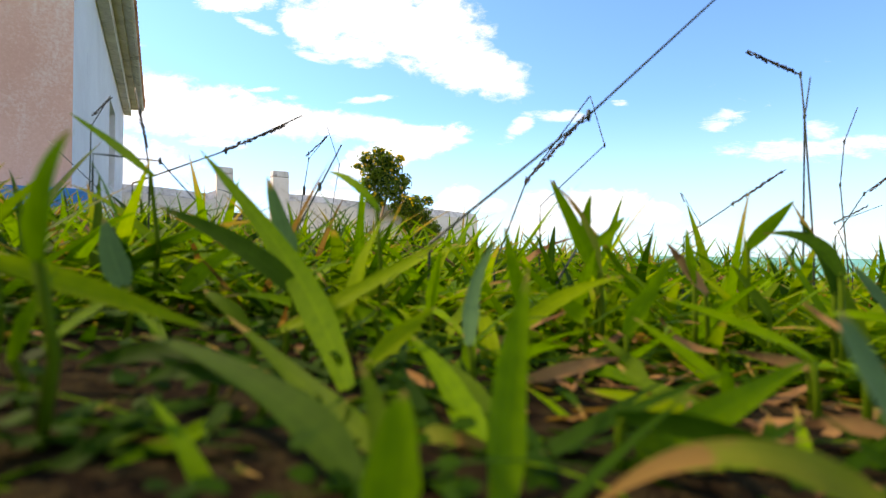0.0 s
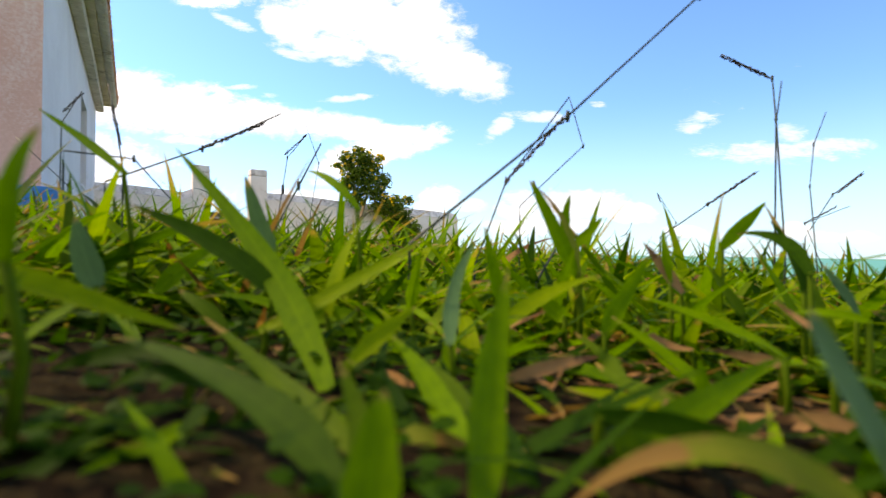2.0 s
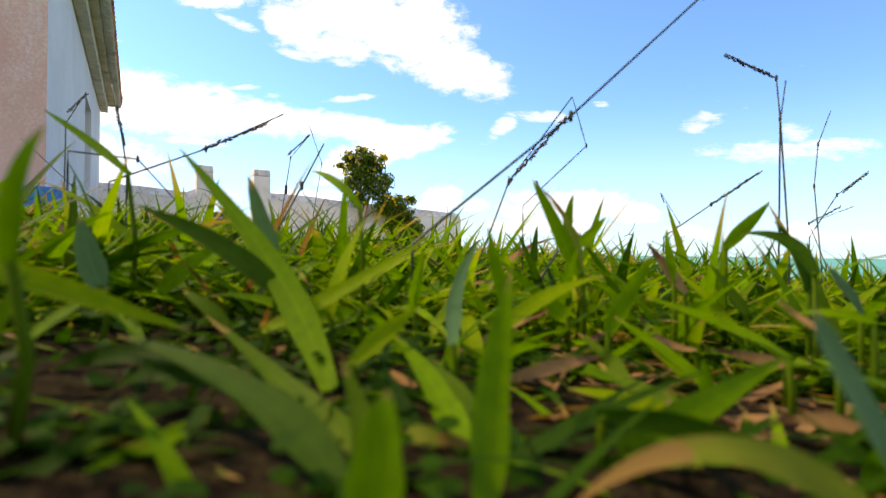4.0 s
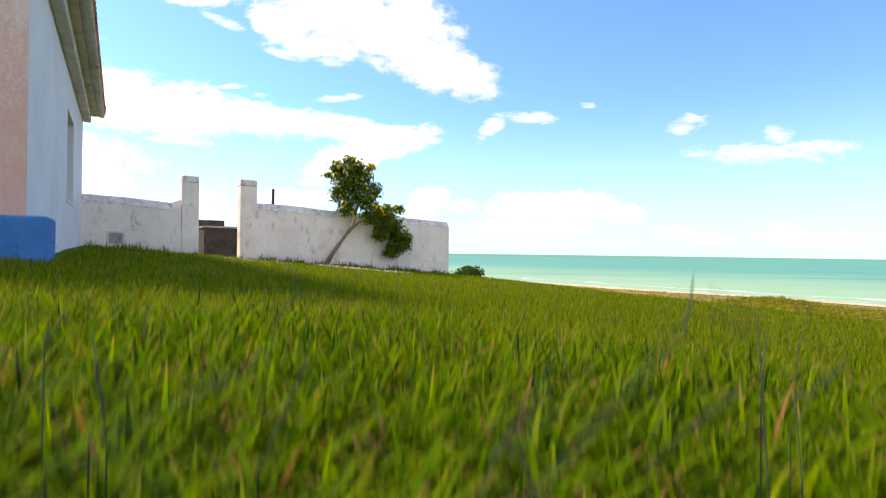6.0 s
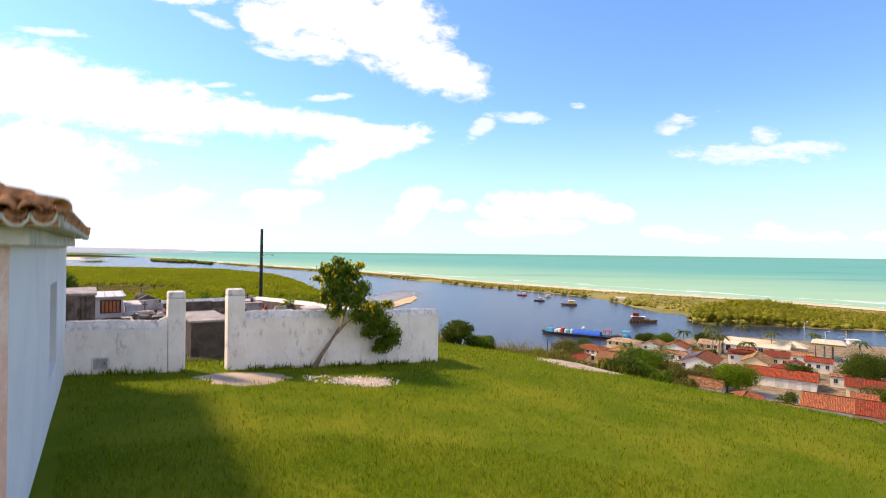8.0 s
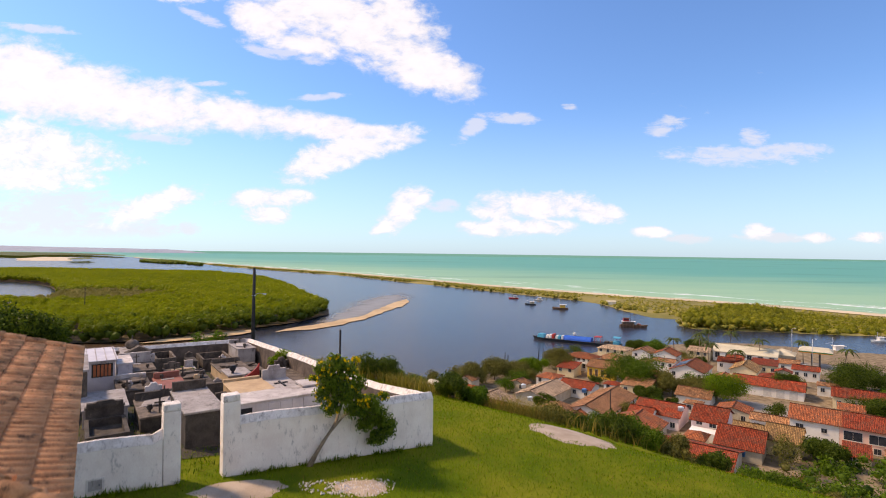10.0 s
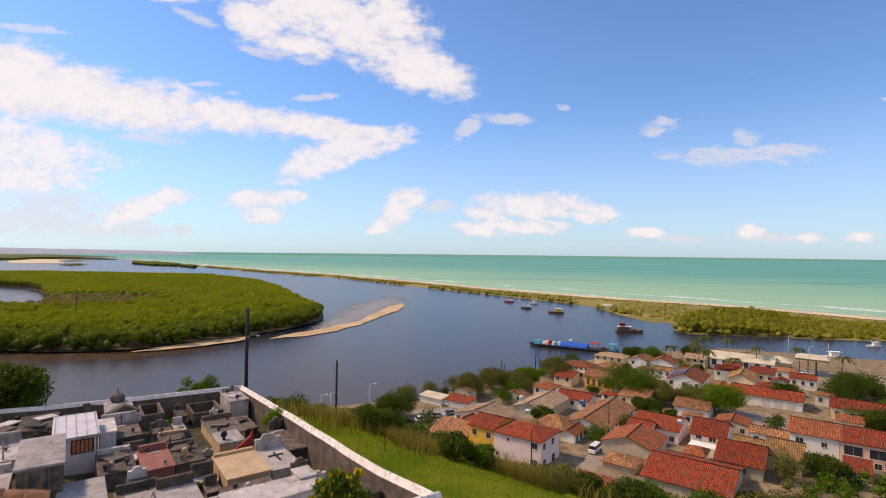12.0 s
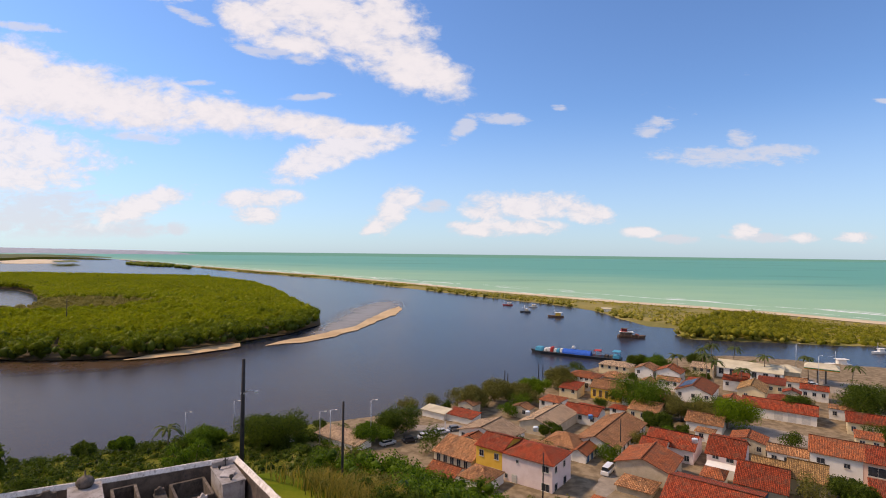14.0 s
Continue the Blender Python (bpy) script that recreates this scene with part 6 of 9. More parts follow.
# ------------------------------------------------------------------ poles
def pole(x, y, top, r0, label, lamp=True):
    z = gz(x, y)
    t = thing("utility_pole", label, "utility pole", Matrix.Translation((x, y, 0)), "utility poles")
    tube_object("shaft", [(0, 0, z - 0.6), (0.02, 0, (z + top) / 2), (0.05, 0, top)], [r0, r0 * 0.85, r0 * 0.7], M_POLE, t, 10)
    if lamp:
        tube_object("lamp_arm", [(0.04, 0, top - 2.2), (0.5, -0.1, top - 2.0), (0.85, -0.15, top - 2.05)], [0.025, 0.022, 0.02], M_STEEL, t, 6)
        part("lamp_head", box(0.82, 1.05, -0.24, -0.08, top - 2.12, top - 2.02, 0.02), M_STEEL, t)
        part("bracket", box(-0.08, 0.16, -0.10, 0.10, top - 2.26, top - 2.16, 0.01), M_STEEL, t)


pole(-14.79, 41.39, 5.07, 0.15, "tall dark wooden utility pole with a small lamp")
pole(-10.8, 57.08, -2.21, 0.15, "dark wooden utility pole on the hillside", False)

pole(20.3, 109.1, -27.2, 0.14, "dark wooden street pole in the town", False)
pole(45.0, 133.9, -28.6, 0.14, "dark wooden street pole in the town", False)
pole(-228, 338, -20.0, 0.3, "weathered power pole on the mangrove island", False)


# ------------------------------------------------------------------ the town below
TOWN_YAW = radians(-38)
M_ROOF_RED = roofing("red clay roof", (0.56, 0.098, 0.036), (0.33, 0.048, 0.018), (0.14, 0.075, 0.045), 0.5)
M_ROOF_ORANGE = roofing("orange clay roof", (0.66, 0.20, 0.075), (0.44, 0.11, 0.042), (0.14, 0.085, 0.055), 0.5)
M_ROOF_BROWN = roofing("weathered brown clay roof", (0.70, 0.34, 0.155), (0.40, 0.16, 0.07), (0.10, 0.07, 0.05), 0.44)
M_ROOF_YELLOW = roofing("ochre clay roof", (0.66, 0.38, 0.15), (0.48, 0.25, 0.10), (0.13, 0.09, 0.05), 0.45)
M_ROOF_PALE = roofing("weathered pale clay roof", (0.74, 0.51, 0.33), (0.60, 0.39, 0.24), (0.15, 0.11, 0.08), 0.4)
M_ROOF_SHED = surface("cream sheet roof", (0.60, 0.53, 0.39), (0.46, 0.40, 0.29), 0.3, 0.8, 0.1, 5, (0.4, 0.36, 0.29), 0.4, 0.3)
M_W_WHITE = surface("town white wall", (0.86, 0.83, 0.78), (0.76, 0.72, 0.66), 0.5, 0.9, 0.1, 6, (0.45, 0.40, 0.35), 0.5, 0.28, vary=0.12)
M_W_YELLOW = surface("town yellow wall", (0.80, 0.50, 0.09), (0.70, 0.41, 0.06), 0.5, 0.9, 0.1, 6, (0.55, 0.40, 0.2), 0.6, 0.2)
M_W_PINK = surface("town pale pink wall", (0.84, 0.70, 0.68), (0.74, 0.59, 0.57), 0.5, 0.9, 0.1, 6, (0.50, 0.40, 0.37), 0.6, 0.25)
M_W_SALMON = surface("town salmon wall", (0.82, 0.54, 0.42), (0.74, 0.46, 0.36), 0.5, 0.9, 0.1, 6, (0.6, 0.5, 0.42), 0.6, 0.25)
M_W_BEIGE = surface("town beige wall", (0.58, 0.50, 0.38), (0.44, 0.37, 0.28), 0.5, 0.9, 0.1, 6, (0.22, 0.19, 0.16), 0.6, 0.45)
M_W_CREAM = surface("town cream wall", (0.76, 0.62, 0.40), (0.66, 0.52, 0.32), 0.5, 0.9, 0.1, 6, (0.4, 0.34, 0.25), 0.6, 0.25)
M_PANE = surface("dark window", (0.05, 0.055, 0.065), (0.025, 0.028, 0.035), 1, 0.25, 0.02, 8)
M_FRAME = surface("painted window frame", (0.66, 0.62, 0.56), (0.5, 0.46, 0.41), 2, 0.8, 0.05, 8)
M_DOOR_BLUE = surface("blue painted door", (0.05, 0.15, 0.34), (0.035, 0.10, 0.24), 2, 0.7, 0.1, 8)
M_DOOR_BROWN = surface("brown wooden door", (0.16, 0.09, 0.05), (0.10, 0.055, 0.03), 2, 0.75, 0.1, 8)
M_GARAGE = surface("pale metal shutter", (0.62, 0.60, 0.56), (0.50, 0.48, 0.45), 2, 0.5, 0.1, 8)
M_ASPHALT = surface("worn cobbled street", (0.34, 0.285, 0.23), (0.23, 0.19, 0.15), 0.5, 0.95, 0.3, 5, (0.38, 0.32, 0.25), 0.3, 0.3)
M_SOLAR = surface("solar cells", (0.02, 0.04, 0.12), (0.012, 0.025, 0.08), 1, 0.25, 0.02, 5)
M_TANK = surface("blue plastic tank", (0.08, 0.25, 0.55), (0.06, 0.19, 0.44), 2, 0.5, 0.05, 8)
M_TANKW = surface("pale plastic tank", (0.62, 0.70, 0.76), (0.5, 0.58, 0.64), 2, 0.5, 0.05, 8)


def roof_mesh(planes, thick, parent, material, label):
    """planes: polygons (first edge is the eave) of the roof's upper side; each becomes a slab with UV in metres."""
    verts, faces, uvs = [], [], []
    for poly in planes:
        P_ = [Vector(p_) for p_ in poly]
        e = (P_[1] - P_[0]).normalized()
        nrm = e.cross(P_[2] - P_[1]).normalized()
        s = nrm.cross(e)
        k0, m = len(verts), len(P_)
        verts += P_ + [p_ - Vector((0, 0, thick)) for p_ in P_]
        uv = [((p_ - P_[0]).dot(e), (p_ - P_[0]).dot(s)) for p_ in P_]
        faces.append(tuple(range(k0, k0 + m)))
        uvs += uv
        faces.append(tuple(range(k0 + 2 * m - 1, k0 + m - 1, -1)))
        uvs += uv[::-1]
        for j in range(m):
            i2 = (j + 1) % m
            faces.append((k0 + j, k0 + m + j, k0 + m + i2, k0 + i2))
            uvs += [uv[j], (uv[j][0], uv[j][1] - thick), (uv[i2][0], uv[i2][1] - thick), uv[i2]]
    return mesh_object("roof", verts, faces, material, parent, label, uvs=uvs)


def town_house(x, y, w_, d, eave_z, roof_kind, wall, roofm, label, pitch=0.42, over=0.45, yaw=None, openings=(), name="town_house", tank=None, parapet=False):
    base = min(gz(x, y), gz(x + w_ * 0.79, y - w_ * 0.62), -37.0) - 0.6
    t = thing(name, label, "house", Matrix.LocRotScale((x, y, 0), Euler((0, 0, TOWN_YAW if yaw is None else radians(yaw))), None), "houses of the town")
    o, ez = over, eave_z
    bm = bmesh.new()
    if roof_kind == "a":      # ridge along the front
        rz_ = ez + pitch * d / 2
        prof = [(0, base), (d, base), (d, ez - 0.05), (d / 2, rz_ - 0.05), (0, ez - 0.05)]
        for_x = [[bm.verts.new((xx, yy, zz)) for yy, zz in prof] for xx in (0, w_)]
        planes = [[(-o, -o, ez - o * pitch), (w_ + o, -o, ez - o * pitch), (w_ + o, d / 2, rz_), (-o, d / 2, rz_)], [(w_ + o, d + o, ez - o * pitch), (-o, d + o, ez - o * pitch), (-o, d / 2, rz_), (w_ + o, d / 2, rz_)]]
    elif roof_kind == "b":    # gable to the front
        rz_ = ez + pitch * w_ / 2
        prof = [(0, base), (w_, base), (w_, ez - 0.05), (w_ / 2, rz_ - 0.05), (0, ez - 0.05)]
        for_x = [[bm.verts.new((xx, yy, zz)) for xx, zz in prof] for yy in (0, d)]
        planes = [[(-o, d + o, ez - o * pitch), (-o, -o, ez - o * pitch), (w_ / 2, -o, rz_), (w_ / 2, d + o, rz_)], [(w_ + o, -o, ez - o * pitch), (w_ + o, d + o, ez - o * pitch), (w_ / 2, d + o, rz_), (w_ / 2, -o, rz_)]]
    elif roof_kind == "hip":
        rz_ = ez + pitch * d / 2
        i_ = d / 2
        prof = [(0, base), (d, base), (d, ez - 0.05), (0, ez - 0.05)]
        for_x = [[bm.verts.new((xx, yy, zz)) for yy, zz in prof] for xx in (0, w_)]
        lo = ez - o * pitch
        c = [(-o, -o, lo), (w_ + o, -o, lo), (w_ + o, d + o, lo), (-o, d + o, lo)]
        r0, r1 = (i_, d / 2, rz_), (max(w_ - i_, i_ + 0.3), d / 2, rz_)
        planes = [[c[0], c[1], r1, r0], [c[1], c[2], r1], [c[2], c[3], r0, r1], [c[3], c[0], r0]]
    else:                     # one slope down to the front
        rz_ = ez + pitch * d
        prof = [(0, base), (d, base), (d, rz_ - 0.05), (0, ez - 0.05)]
        for_x = [[bm.verts.new((xx, yy, zz)) for yy, zz in prof] for xx in (0, w_)]
        planes = [[(-o, -o, ez - o * pitch), (w_ + o, -o, ez - o * pitch), (w_ + o, d + 0.1, rz_), (-o, d + 0.1, rz_)]]
    k = len(prof)
    bm.faces.new(for_x[0]), bm.faces.new(for_x[1][::-1])
    for j in range(k):
        bm.faces.new((for_x[0][j], for_x[1][j], for_x[1][(j + 1) % k], for_x[0][(j + 1) % k]))
    bmesh.ops.recalc_face_normals(bm, faces=bm.faces[:])
    wall_ob = part("wall", bm, wall, t)
    roof_ob = roof_mesh(planes, 0.14, t, roofm, "")
    if roof_kind in "ab":
        rr = [(x_, d / 2, rz_ + 0.03) for x_ in (-o, w_ + o)] if roof_kind == "a" else [(w_ / 2, y_, rz_ + 0.03) for y_ in (-o, d + o)]
        tube_object("ridge_cap", rr, [0.13, 0.13], roofm, roof_ob, 8)
    floor_z = -37.2
    for face, s0, s1, z0, z1, kind in openings:
        z0, z1 = floor_z + z0, floor_z + z1

        def slab(a0, a1, b0, b1, out0, out1):
            if face == "f":
                return box(a0, a1, -out1, -out0, b0, b1, 0.0)
            return box(w_ + out0, w_ + out1, a0, a1, b0, b1, 0.0)

        if kind == "w":
            win_ = part("window", slab(s0 - 0.08, s1 + 0.08, z0 - 0.08, z1 + 0.08, 0.004, 0.05), M_FRAME, t)
            mid_ = (s0 + s1) / 2
            part("pane", slab(s0, mid_ - 0.03, z0, z1, 0.053, 0.07), M_PANE, win_)
            part("pane", slab(mid_ + 0.03, s1, z0, z1, 0.053, 0.07), M_PANE, win_)
            part("sill", slab(s0 - 0.12, s1 + 0.12, z0 - 0.16, z0 - 0.083, 0.004, 0.16), M_FRAME, win_)
        else:
            dm = {"d": M_DOOR_BROWN, "D": M_DOOR_BLUE, "g": M_GARAGE}[kind]
            dr = part("door", slab(s0 - 0.07, s1 + 0.07, z0, z1 + 0.07, 0.004, 0.045), M_FRAME, t)
            part("door_leaf", slab(s0, s1, z0 + 0.02, z1, 0.048, 0.075), dm, dr)
    if tank:
        tx, ty, tz, tm = tank
        tk = mesh_object("water_tank", *lathe([(0.62, 0), (0.72, 0.95), (0.74, 0.98), (0.5, 1.12), (0.2, 1.16)]), tm, smooth=True)
        p_ = t.matrix_basis @ Vector((tx, ty, tz))
        tk.location = p_
        tagged(tk, "round plastic water tank on a roof", "water tank", "roof water tanks")
    return t


ROWW = lambda n, w_, z0=1.0, z1=2.2, kind="w", face="f", start=0.9, wide=1.0: [(face, start + k * (w_ - 2 * start - wide) / max(n - 1, 1), start + k * (w_ - 2 * start - wide) / max(n - 1, 1) + wide, z0, z1, kind) for k in range(n)]

town_house(8.4, 123.0, 6.6, 9.5, -30.6, "a", M_W_YELLOW, M_ROOF_RED, "two-storey yellow house with a red clay roof", 0.32, openings=ROWW(2, 6.6, 4.4, 5.6) + [("f", 0.8, 1.7, 0.9, 2.0, "w"), ("f", 2.2, 3.0, 0, 2.1, "d"), ("f", 3.6, 6.1, 0, 2.3, "g")], over=0.35)
town_house(13.65, 118.9, 11.6, 9.5, -30.7, "hip", M_W_PINK, M_ROOF_RED, "two-storey pale pink house with a hipped red roof", 0.34,
           openings=[("f", 0.7, 1.3, 1.2, 2.0, "w"), ("f", 9.3, 10.9, 0.8, 2.2, "w"), ("f", 9.4, 10.8, 4.6, 5.8, "w"), ("f", 3.4, 3.9, 4.9, 5.5, "w"), ("f", 2.4, 3.5, 0.3, 2.2, "g"), ("r", 1.2, 2.4, 0.7, 2.1, "w"), ("r", 5.6, 6.9, 0.5, 2.1, "w"), ("r", 1.2, 2.2, 4.4, 5.6, "w"), ("r", 5.4, 6.4, 4.4, 5.6, "w")], over=0.4)
town_house(27.6, 104.9, 7.5, 5.0, -35.3, "hip", M_W_BEIGE, M_ROOF_ORANGE, "low house with a bright orange hipped roof", 0.42)
town_house(-2.6, 120.6, 7.0, 5.6, -35.3, "a", M_W_WHITE, M_ROOF_ORANGE, "low white annexe with a bright orange roof", 0.45)
town_house(-0.9, 130.0, 10.4, 6.6, -34.6, "shed", M_W_BEIGE, M_ROOF_BROWN, "verandah house with a patched brown tile roof", 0.30, openings=ROWW(5, 10.4, 0.3, 2.1))
town_house(5.8, 143.8, 14.2, 9.6, -34.3, "b", M_W_WHITE, M_ROOF_PALE, "long low hall with a pale sheet roof", 0.28, openings=ROWW(3, 14.2))
town_house(23.0, 150.5, 9.6, 17.0, -34.3, "b", M_W_BEIGE, M_ROOF_PALE, "beige hall with a pale stained roof", 0.34, tank=(1.5, 2, -33.0, M_TANKW))
town_house(38.0, 160.5, 10.0, 7.0, -34.2, "a", M_W_WHITE, M_ROOF_RED, "small house with a red tile roof", 0.4, openings=ROWW(3, 10), tank=(8.6, -1.2, -35.0, M_TANK))
town_house(26.2, 135.4, 7.8, 8.6, -34.3, "hip", M_W_CREAM, M_ROOF_BROWN, "cream house with a hipped brown tile roof", 0.45, openings=ROWW(2, 7.8), tank=(-3.0, 2, -33.2, M_TANKW))
town_house(34.2, 136.4, 10.8, 24.0, -34.3, "b", M_W_WHITE, M_ROOF_BROWN, "long white house with a brown tile roof", 0.36, openings=[("r", 1.5 + 3.2 * k, 2.5 + 3.2 * k, 0.9, 2.2, "w") for k in range(7)] + [("f", 1.5, 2.3, 0.9, 2.0, "w")])
town_house(31.5, 129.4, 3.6, 9.0, -34.6, "b", M_W_WHITE, M_ROOF_ORANGE, "narrow house with an orange tile roof and blue doors", 0.5, openings=[("r", 1.0, 2.0, 0, 2.2, "D"), ("r", 3.5, 4.5, 0, 2.2, "D"), ("r", 6, 7, 0.8, 2.0, "w")])
town_house(38.9, 120.4, 11.2, 11.0, -33.2, "b", M_W_BEIGE, M_ROOF_ORANGE, "tall beige stained house with an orange roof", 0.34, openings=[("r", 2.0, 3.0, 0.6, 2.4, "w"), ("r", 6.0, 7.0, 0.6, 2.4, "w")])
town_house(47.0, 127.8, 5.2, 9.0, -33.6, "a", M_W_WHITE, M_ROOF_RED, "white house with a red tile roof", 0.42, openings=[("r", 3, 4, 0.9, 2.1, "w")])
town_house(51.0, 133.0, 10.6, 10.6, -33.4, "a", M_W_PINK, M_ROOF_RED, "house with a broad red clay roof", 0.36, openings=ROWW(3, 10.6), tank=(10.4, 3.0, -32.6, M_TANKW))
town_house(61.4, 124.4, 7.2, 11.0, -32.9, "a", M_W_PINK, M_ROOF_RED, "pink house with a steep red roof and terrace", 0.42, openings=[("f", 1.2, 2.4, 3.2, 4.2, "w"), ("f", 4.0, 5.4, 3.0, 4.2, "w")])
town_house(59.3, 121.3, 8.4, 3.4, -34.6, "shed", M_W_WHITE, M_W_WHITE, "low white parapet terrace", 0.02, over=0.0)
town_house(41.2, 103.3, 15.4, 16.0, -33.9, "a", M_W_BEIGE, M_ROOF_RED, "large house with a deep red patched roof", 0.27)
town_house(36.4, 113.0, 6.8, 6.0, -34.9, "hip", M_W_BEIGE, M_ROOF_BROWN, "low house with a brown hipped roof", 0.4)
town_house(59.8, 110.6, 8.6, 12.5, -33.6, "a", M_W_BEIGE, M_ROOF_RED, "house with a red patched tile roof", 0.40, tank=(5.0, 0.2, -35.4, M_TANK))
town_house(66.6, 116.0, 6.0, 8.0, -33.3, "a", M_W_BEIGE, M_ROOF_YELLOW, "house with a mossy ochre tile roof", 0.42)
town_house(71.6, 112.0, 6.4, 9.4, -33.0, "a", M_W_CREAM, M_ROOF_YELLOW, "cream house with an ochre tile roof", 0.46, openings=[("f", 1.6, 3.0, 0.8, 2.6, "w"), ("f", 4.0, 5.2, 0.8, 2.6, "w")])
town_house(83.0, 121.0, 9.2, 13.0, -31.3, "a", M_W_WHITE, M_ROOF_ORANGE, "two-storey white house with a long orange roof", 0.27, openings=[("f", 1.2, 2.6, 3.6, 4.7, "w"), ("f", 6.0, 7.0, 3.6, 4.5, "w"), ("f", 1.2, 2.6, 0.8, 2.0, "w")])
town_house(90.3, 115.3, 11.5, 13.0, -31.3, "a", M_W_SALMON, M_ROOF_RED, "two-storey salmon house with balcony and red roof", 0.27, openings=[("f", 0.8, 4.0, 3.0, 4.9, "w"), ("f", 5.2, 8.2, 3.0, 4.9, "w"), ("f", 1.8, 2.8, 0.9, 2.0, "w"), ("f", 6.0, 7.2, 0.9, 2.1, "w"), ("f", 9.2, 10.8, 0.3, 2.3, "D")])
town_house(103.2, 110.0, 12.0, 9.0, -34.0, "a", M_W_WHITE, M_ROOF_BROWN, "white house with blue and ochre doors", 0.32, openings=[("f", 1.0, 2.2, 0, 2.2, "D"), ("f", 3.2, 4.6, 0, 2.3, "d"), ("f", 5.6, 7.2, 0, 2.3, "D")])
town_house(95.5, 166.5, 19.0, 8.5, -34.2, "a", M_W_WHITE, M_ROOF_RED, "long white terrace with a dark red roof", 0.42, openings=[("f", 8.6, 10.6, 0, 2.2, "g"), ("f", 12.0, 14.0, 0, 2.2, "g"), ("f", 15.4, 17.4, 0, 2.2, "g")])
town_house(104.6, 184.0, 8.2, 12.0, -34.0, "b", M_W_CREAM, M_ROOF_YELLOW, "cream gabled house with an ochre roof", 0.48, openings=[("f", 2, 3, 0.8, 2, "w")])
town_house(83.0, 184.0, 11.0, 15.0, -34.2, "b", M_W_WHITE, M_ROOF_ORANGE, "white gabled house with solar panels", 0.40, openings=ROWW(3, 11))
town_house(118.0, 220.5, 23.0, 14.0, -34.2, "a", M_W_WHITE, M_ROOF_SHED, "long market shed with a cream sheet roof", 0.28, openings=ROWW(6, 23, 0.2, 2.4, wide=1.6))
town_house(137.5, 214.0, 9.0, 9.0, -34.0, "hip", M_W_BEIGE, M_ROOF_SHED, "square pavilion with a cream hipped roof", 0.4)
town_house(114.5, 148.8, 17.0, 9.0, -33.6, "a", M_W_CREAM, M_ROOF_RED, "cream house with a weathered red roof", 0.36, openings=ROWW(5, 17))
town_house(54.2, 186.2, 9.8, 9.0, -33.9, "a", M_W_YELLOW, M_ROOF_BROWN, "bright yellow house with dark doors", 0.40, openings=[("f", 0.8 + 2.1 * k, 1.8 + 2.1 * k, 0, 2.3, "d") for k in range(4)])
town_house(49.8, 200.6, 11.0, 8.0, -33.2, "hip", M_W_WHITE, M_ROOF_ORANGE, "two-storey house with white balconies and orange roof", 0.36, openings=ROWW(5, 11, 2.6, 3.6) + ROWW(5, 11, 0.2, 1.8))
town_house(82.4, 217.8, 7.0, 9.0, -34.4, "b", M_W_WHITE, M_ROOF_BROWN, "small white gabled house", 0.4, openings=[("f", 1, 2, 0.8, 2, "w")])
town_house(70.5, 226.5, 12.5, 8.0, -34.6, "hip", M_W_CREAM, M_ROOF_PALE, "cream riverside house with a pale roof", 0.3, openings=ROWW(4, 12))
town_house(89.0, 213.0, 9.0, 9.0, -34.4, "b", M_W_WHITE, M_ROOF_ORANGE, "white gabled house with an orange roof", 0.42)
town_house(108.0, 222.0, 8.0, 9.0, -34.6, "a", M_W_CREAM, M_ROOF_PALE, "cream riverside house with pale roof", 0.3, openings=ROWW(3, 8))
town_house(64.0, 205.0, 8.0, 8.0, -34.6, "hip", M_W_BEIGE, M_ROOF_BROWN, "beige house standing among the trees", 0.4)
town_house(70.5, 152.0, 9.0, 8.0, -34.4, "a", M_W_WHITE, M_ROOF_BROWN, "white house behind the leafy street trees", 0.4)
town_house(-31.5, 144.0, 15.0, 5.0, -35.4, "shed", M_W_WHITE, M_ROOF_PALE, "long boat shed with a pale curved roof", 0.20)
town_house(-50.0, 147.0, 14.0, 4.0, -36.0, "shed", M_W_WHITE, M_ROOF_SHED, "white awning at the water's edge", 0.15)
town_house(-4.0, 165.0, 8.0, 4.0, -35.4, "shed", M_W_WHITE, M_ROOF_SHED, "white kiosk on the quay", 0.12)
town_house(3.0, 161.0, 9.0, 5.0, -35.4, "shed", M_W_WHITE, M_ROOF_RED, "red-roofed kiosk on the quay", 0.12)

# solar panels lying on the white gabled house
sp = thing("solar_array", "blue solar panels on a house roof", "solar panel", Matrix.LocRotScale((83.0, 184.0, 0), Euler((0, 0, TOWN_YAW)), None))
bm0 = -34.2
for k in range(3):
    for j in range(2):
        y0 = 2.2 + 3.4 * k
        x0 = 0.4 + 2.3 * j
        bm = bmesh.new()
        vs = [bm.verts.new((x_, y_, bm0 + 0.40 * x_ + 0.10 + dz)) for dz in (0, 0.05) for x_, y_ in ((x0, y0), (x0 + 2.1, y0), (x0 + 2.1, y0 + 3.2), (x0, y0 + 3.2))]
        for f in ((3, 2, 1, 0), (4, 5, 6, 7), (0, 1, 5, 4), (1, 2, 6, 5), (2, 3, 7, 6), (3, 0, 4, 7)):
            bm.faces.new([vs[q_] for q_ in f])
        part("panel", bm, M_SOLAR, sp)

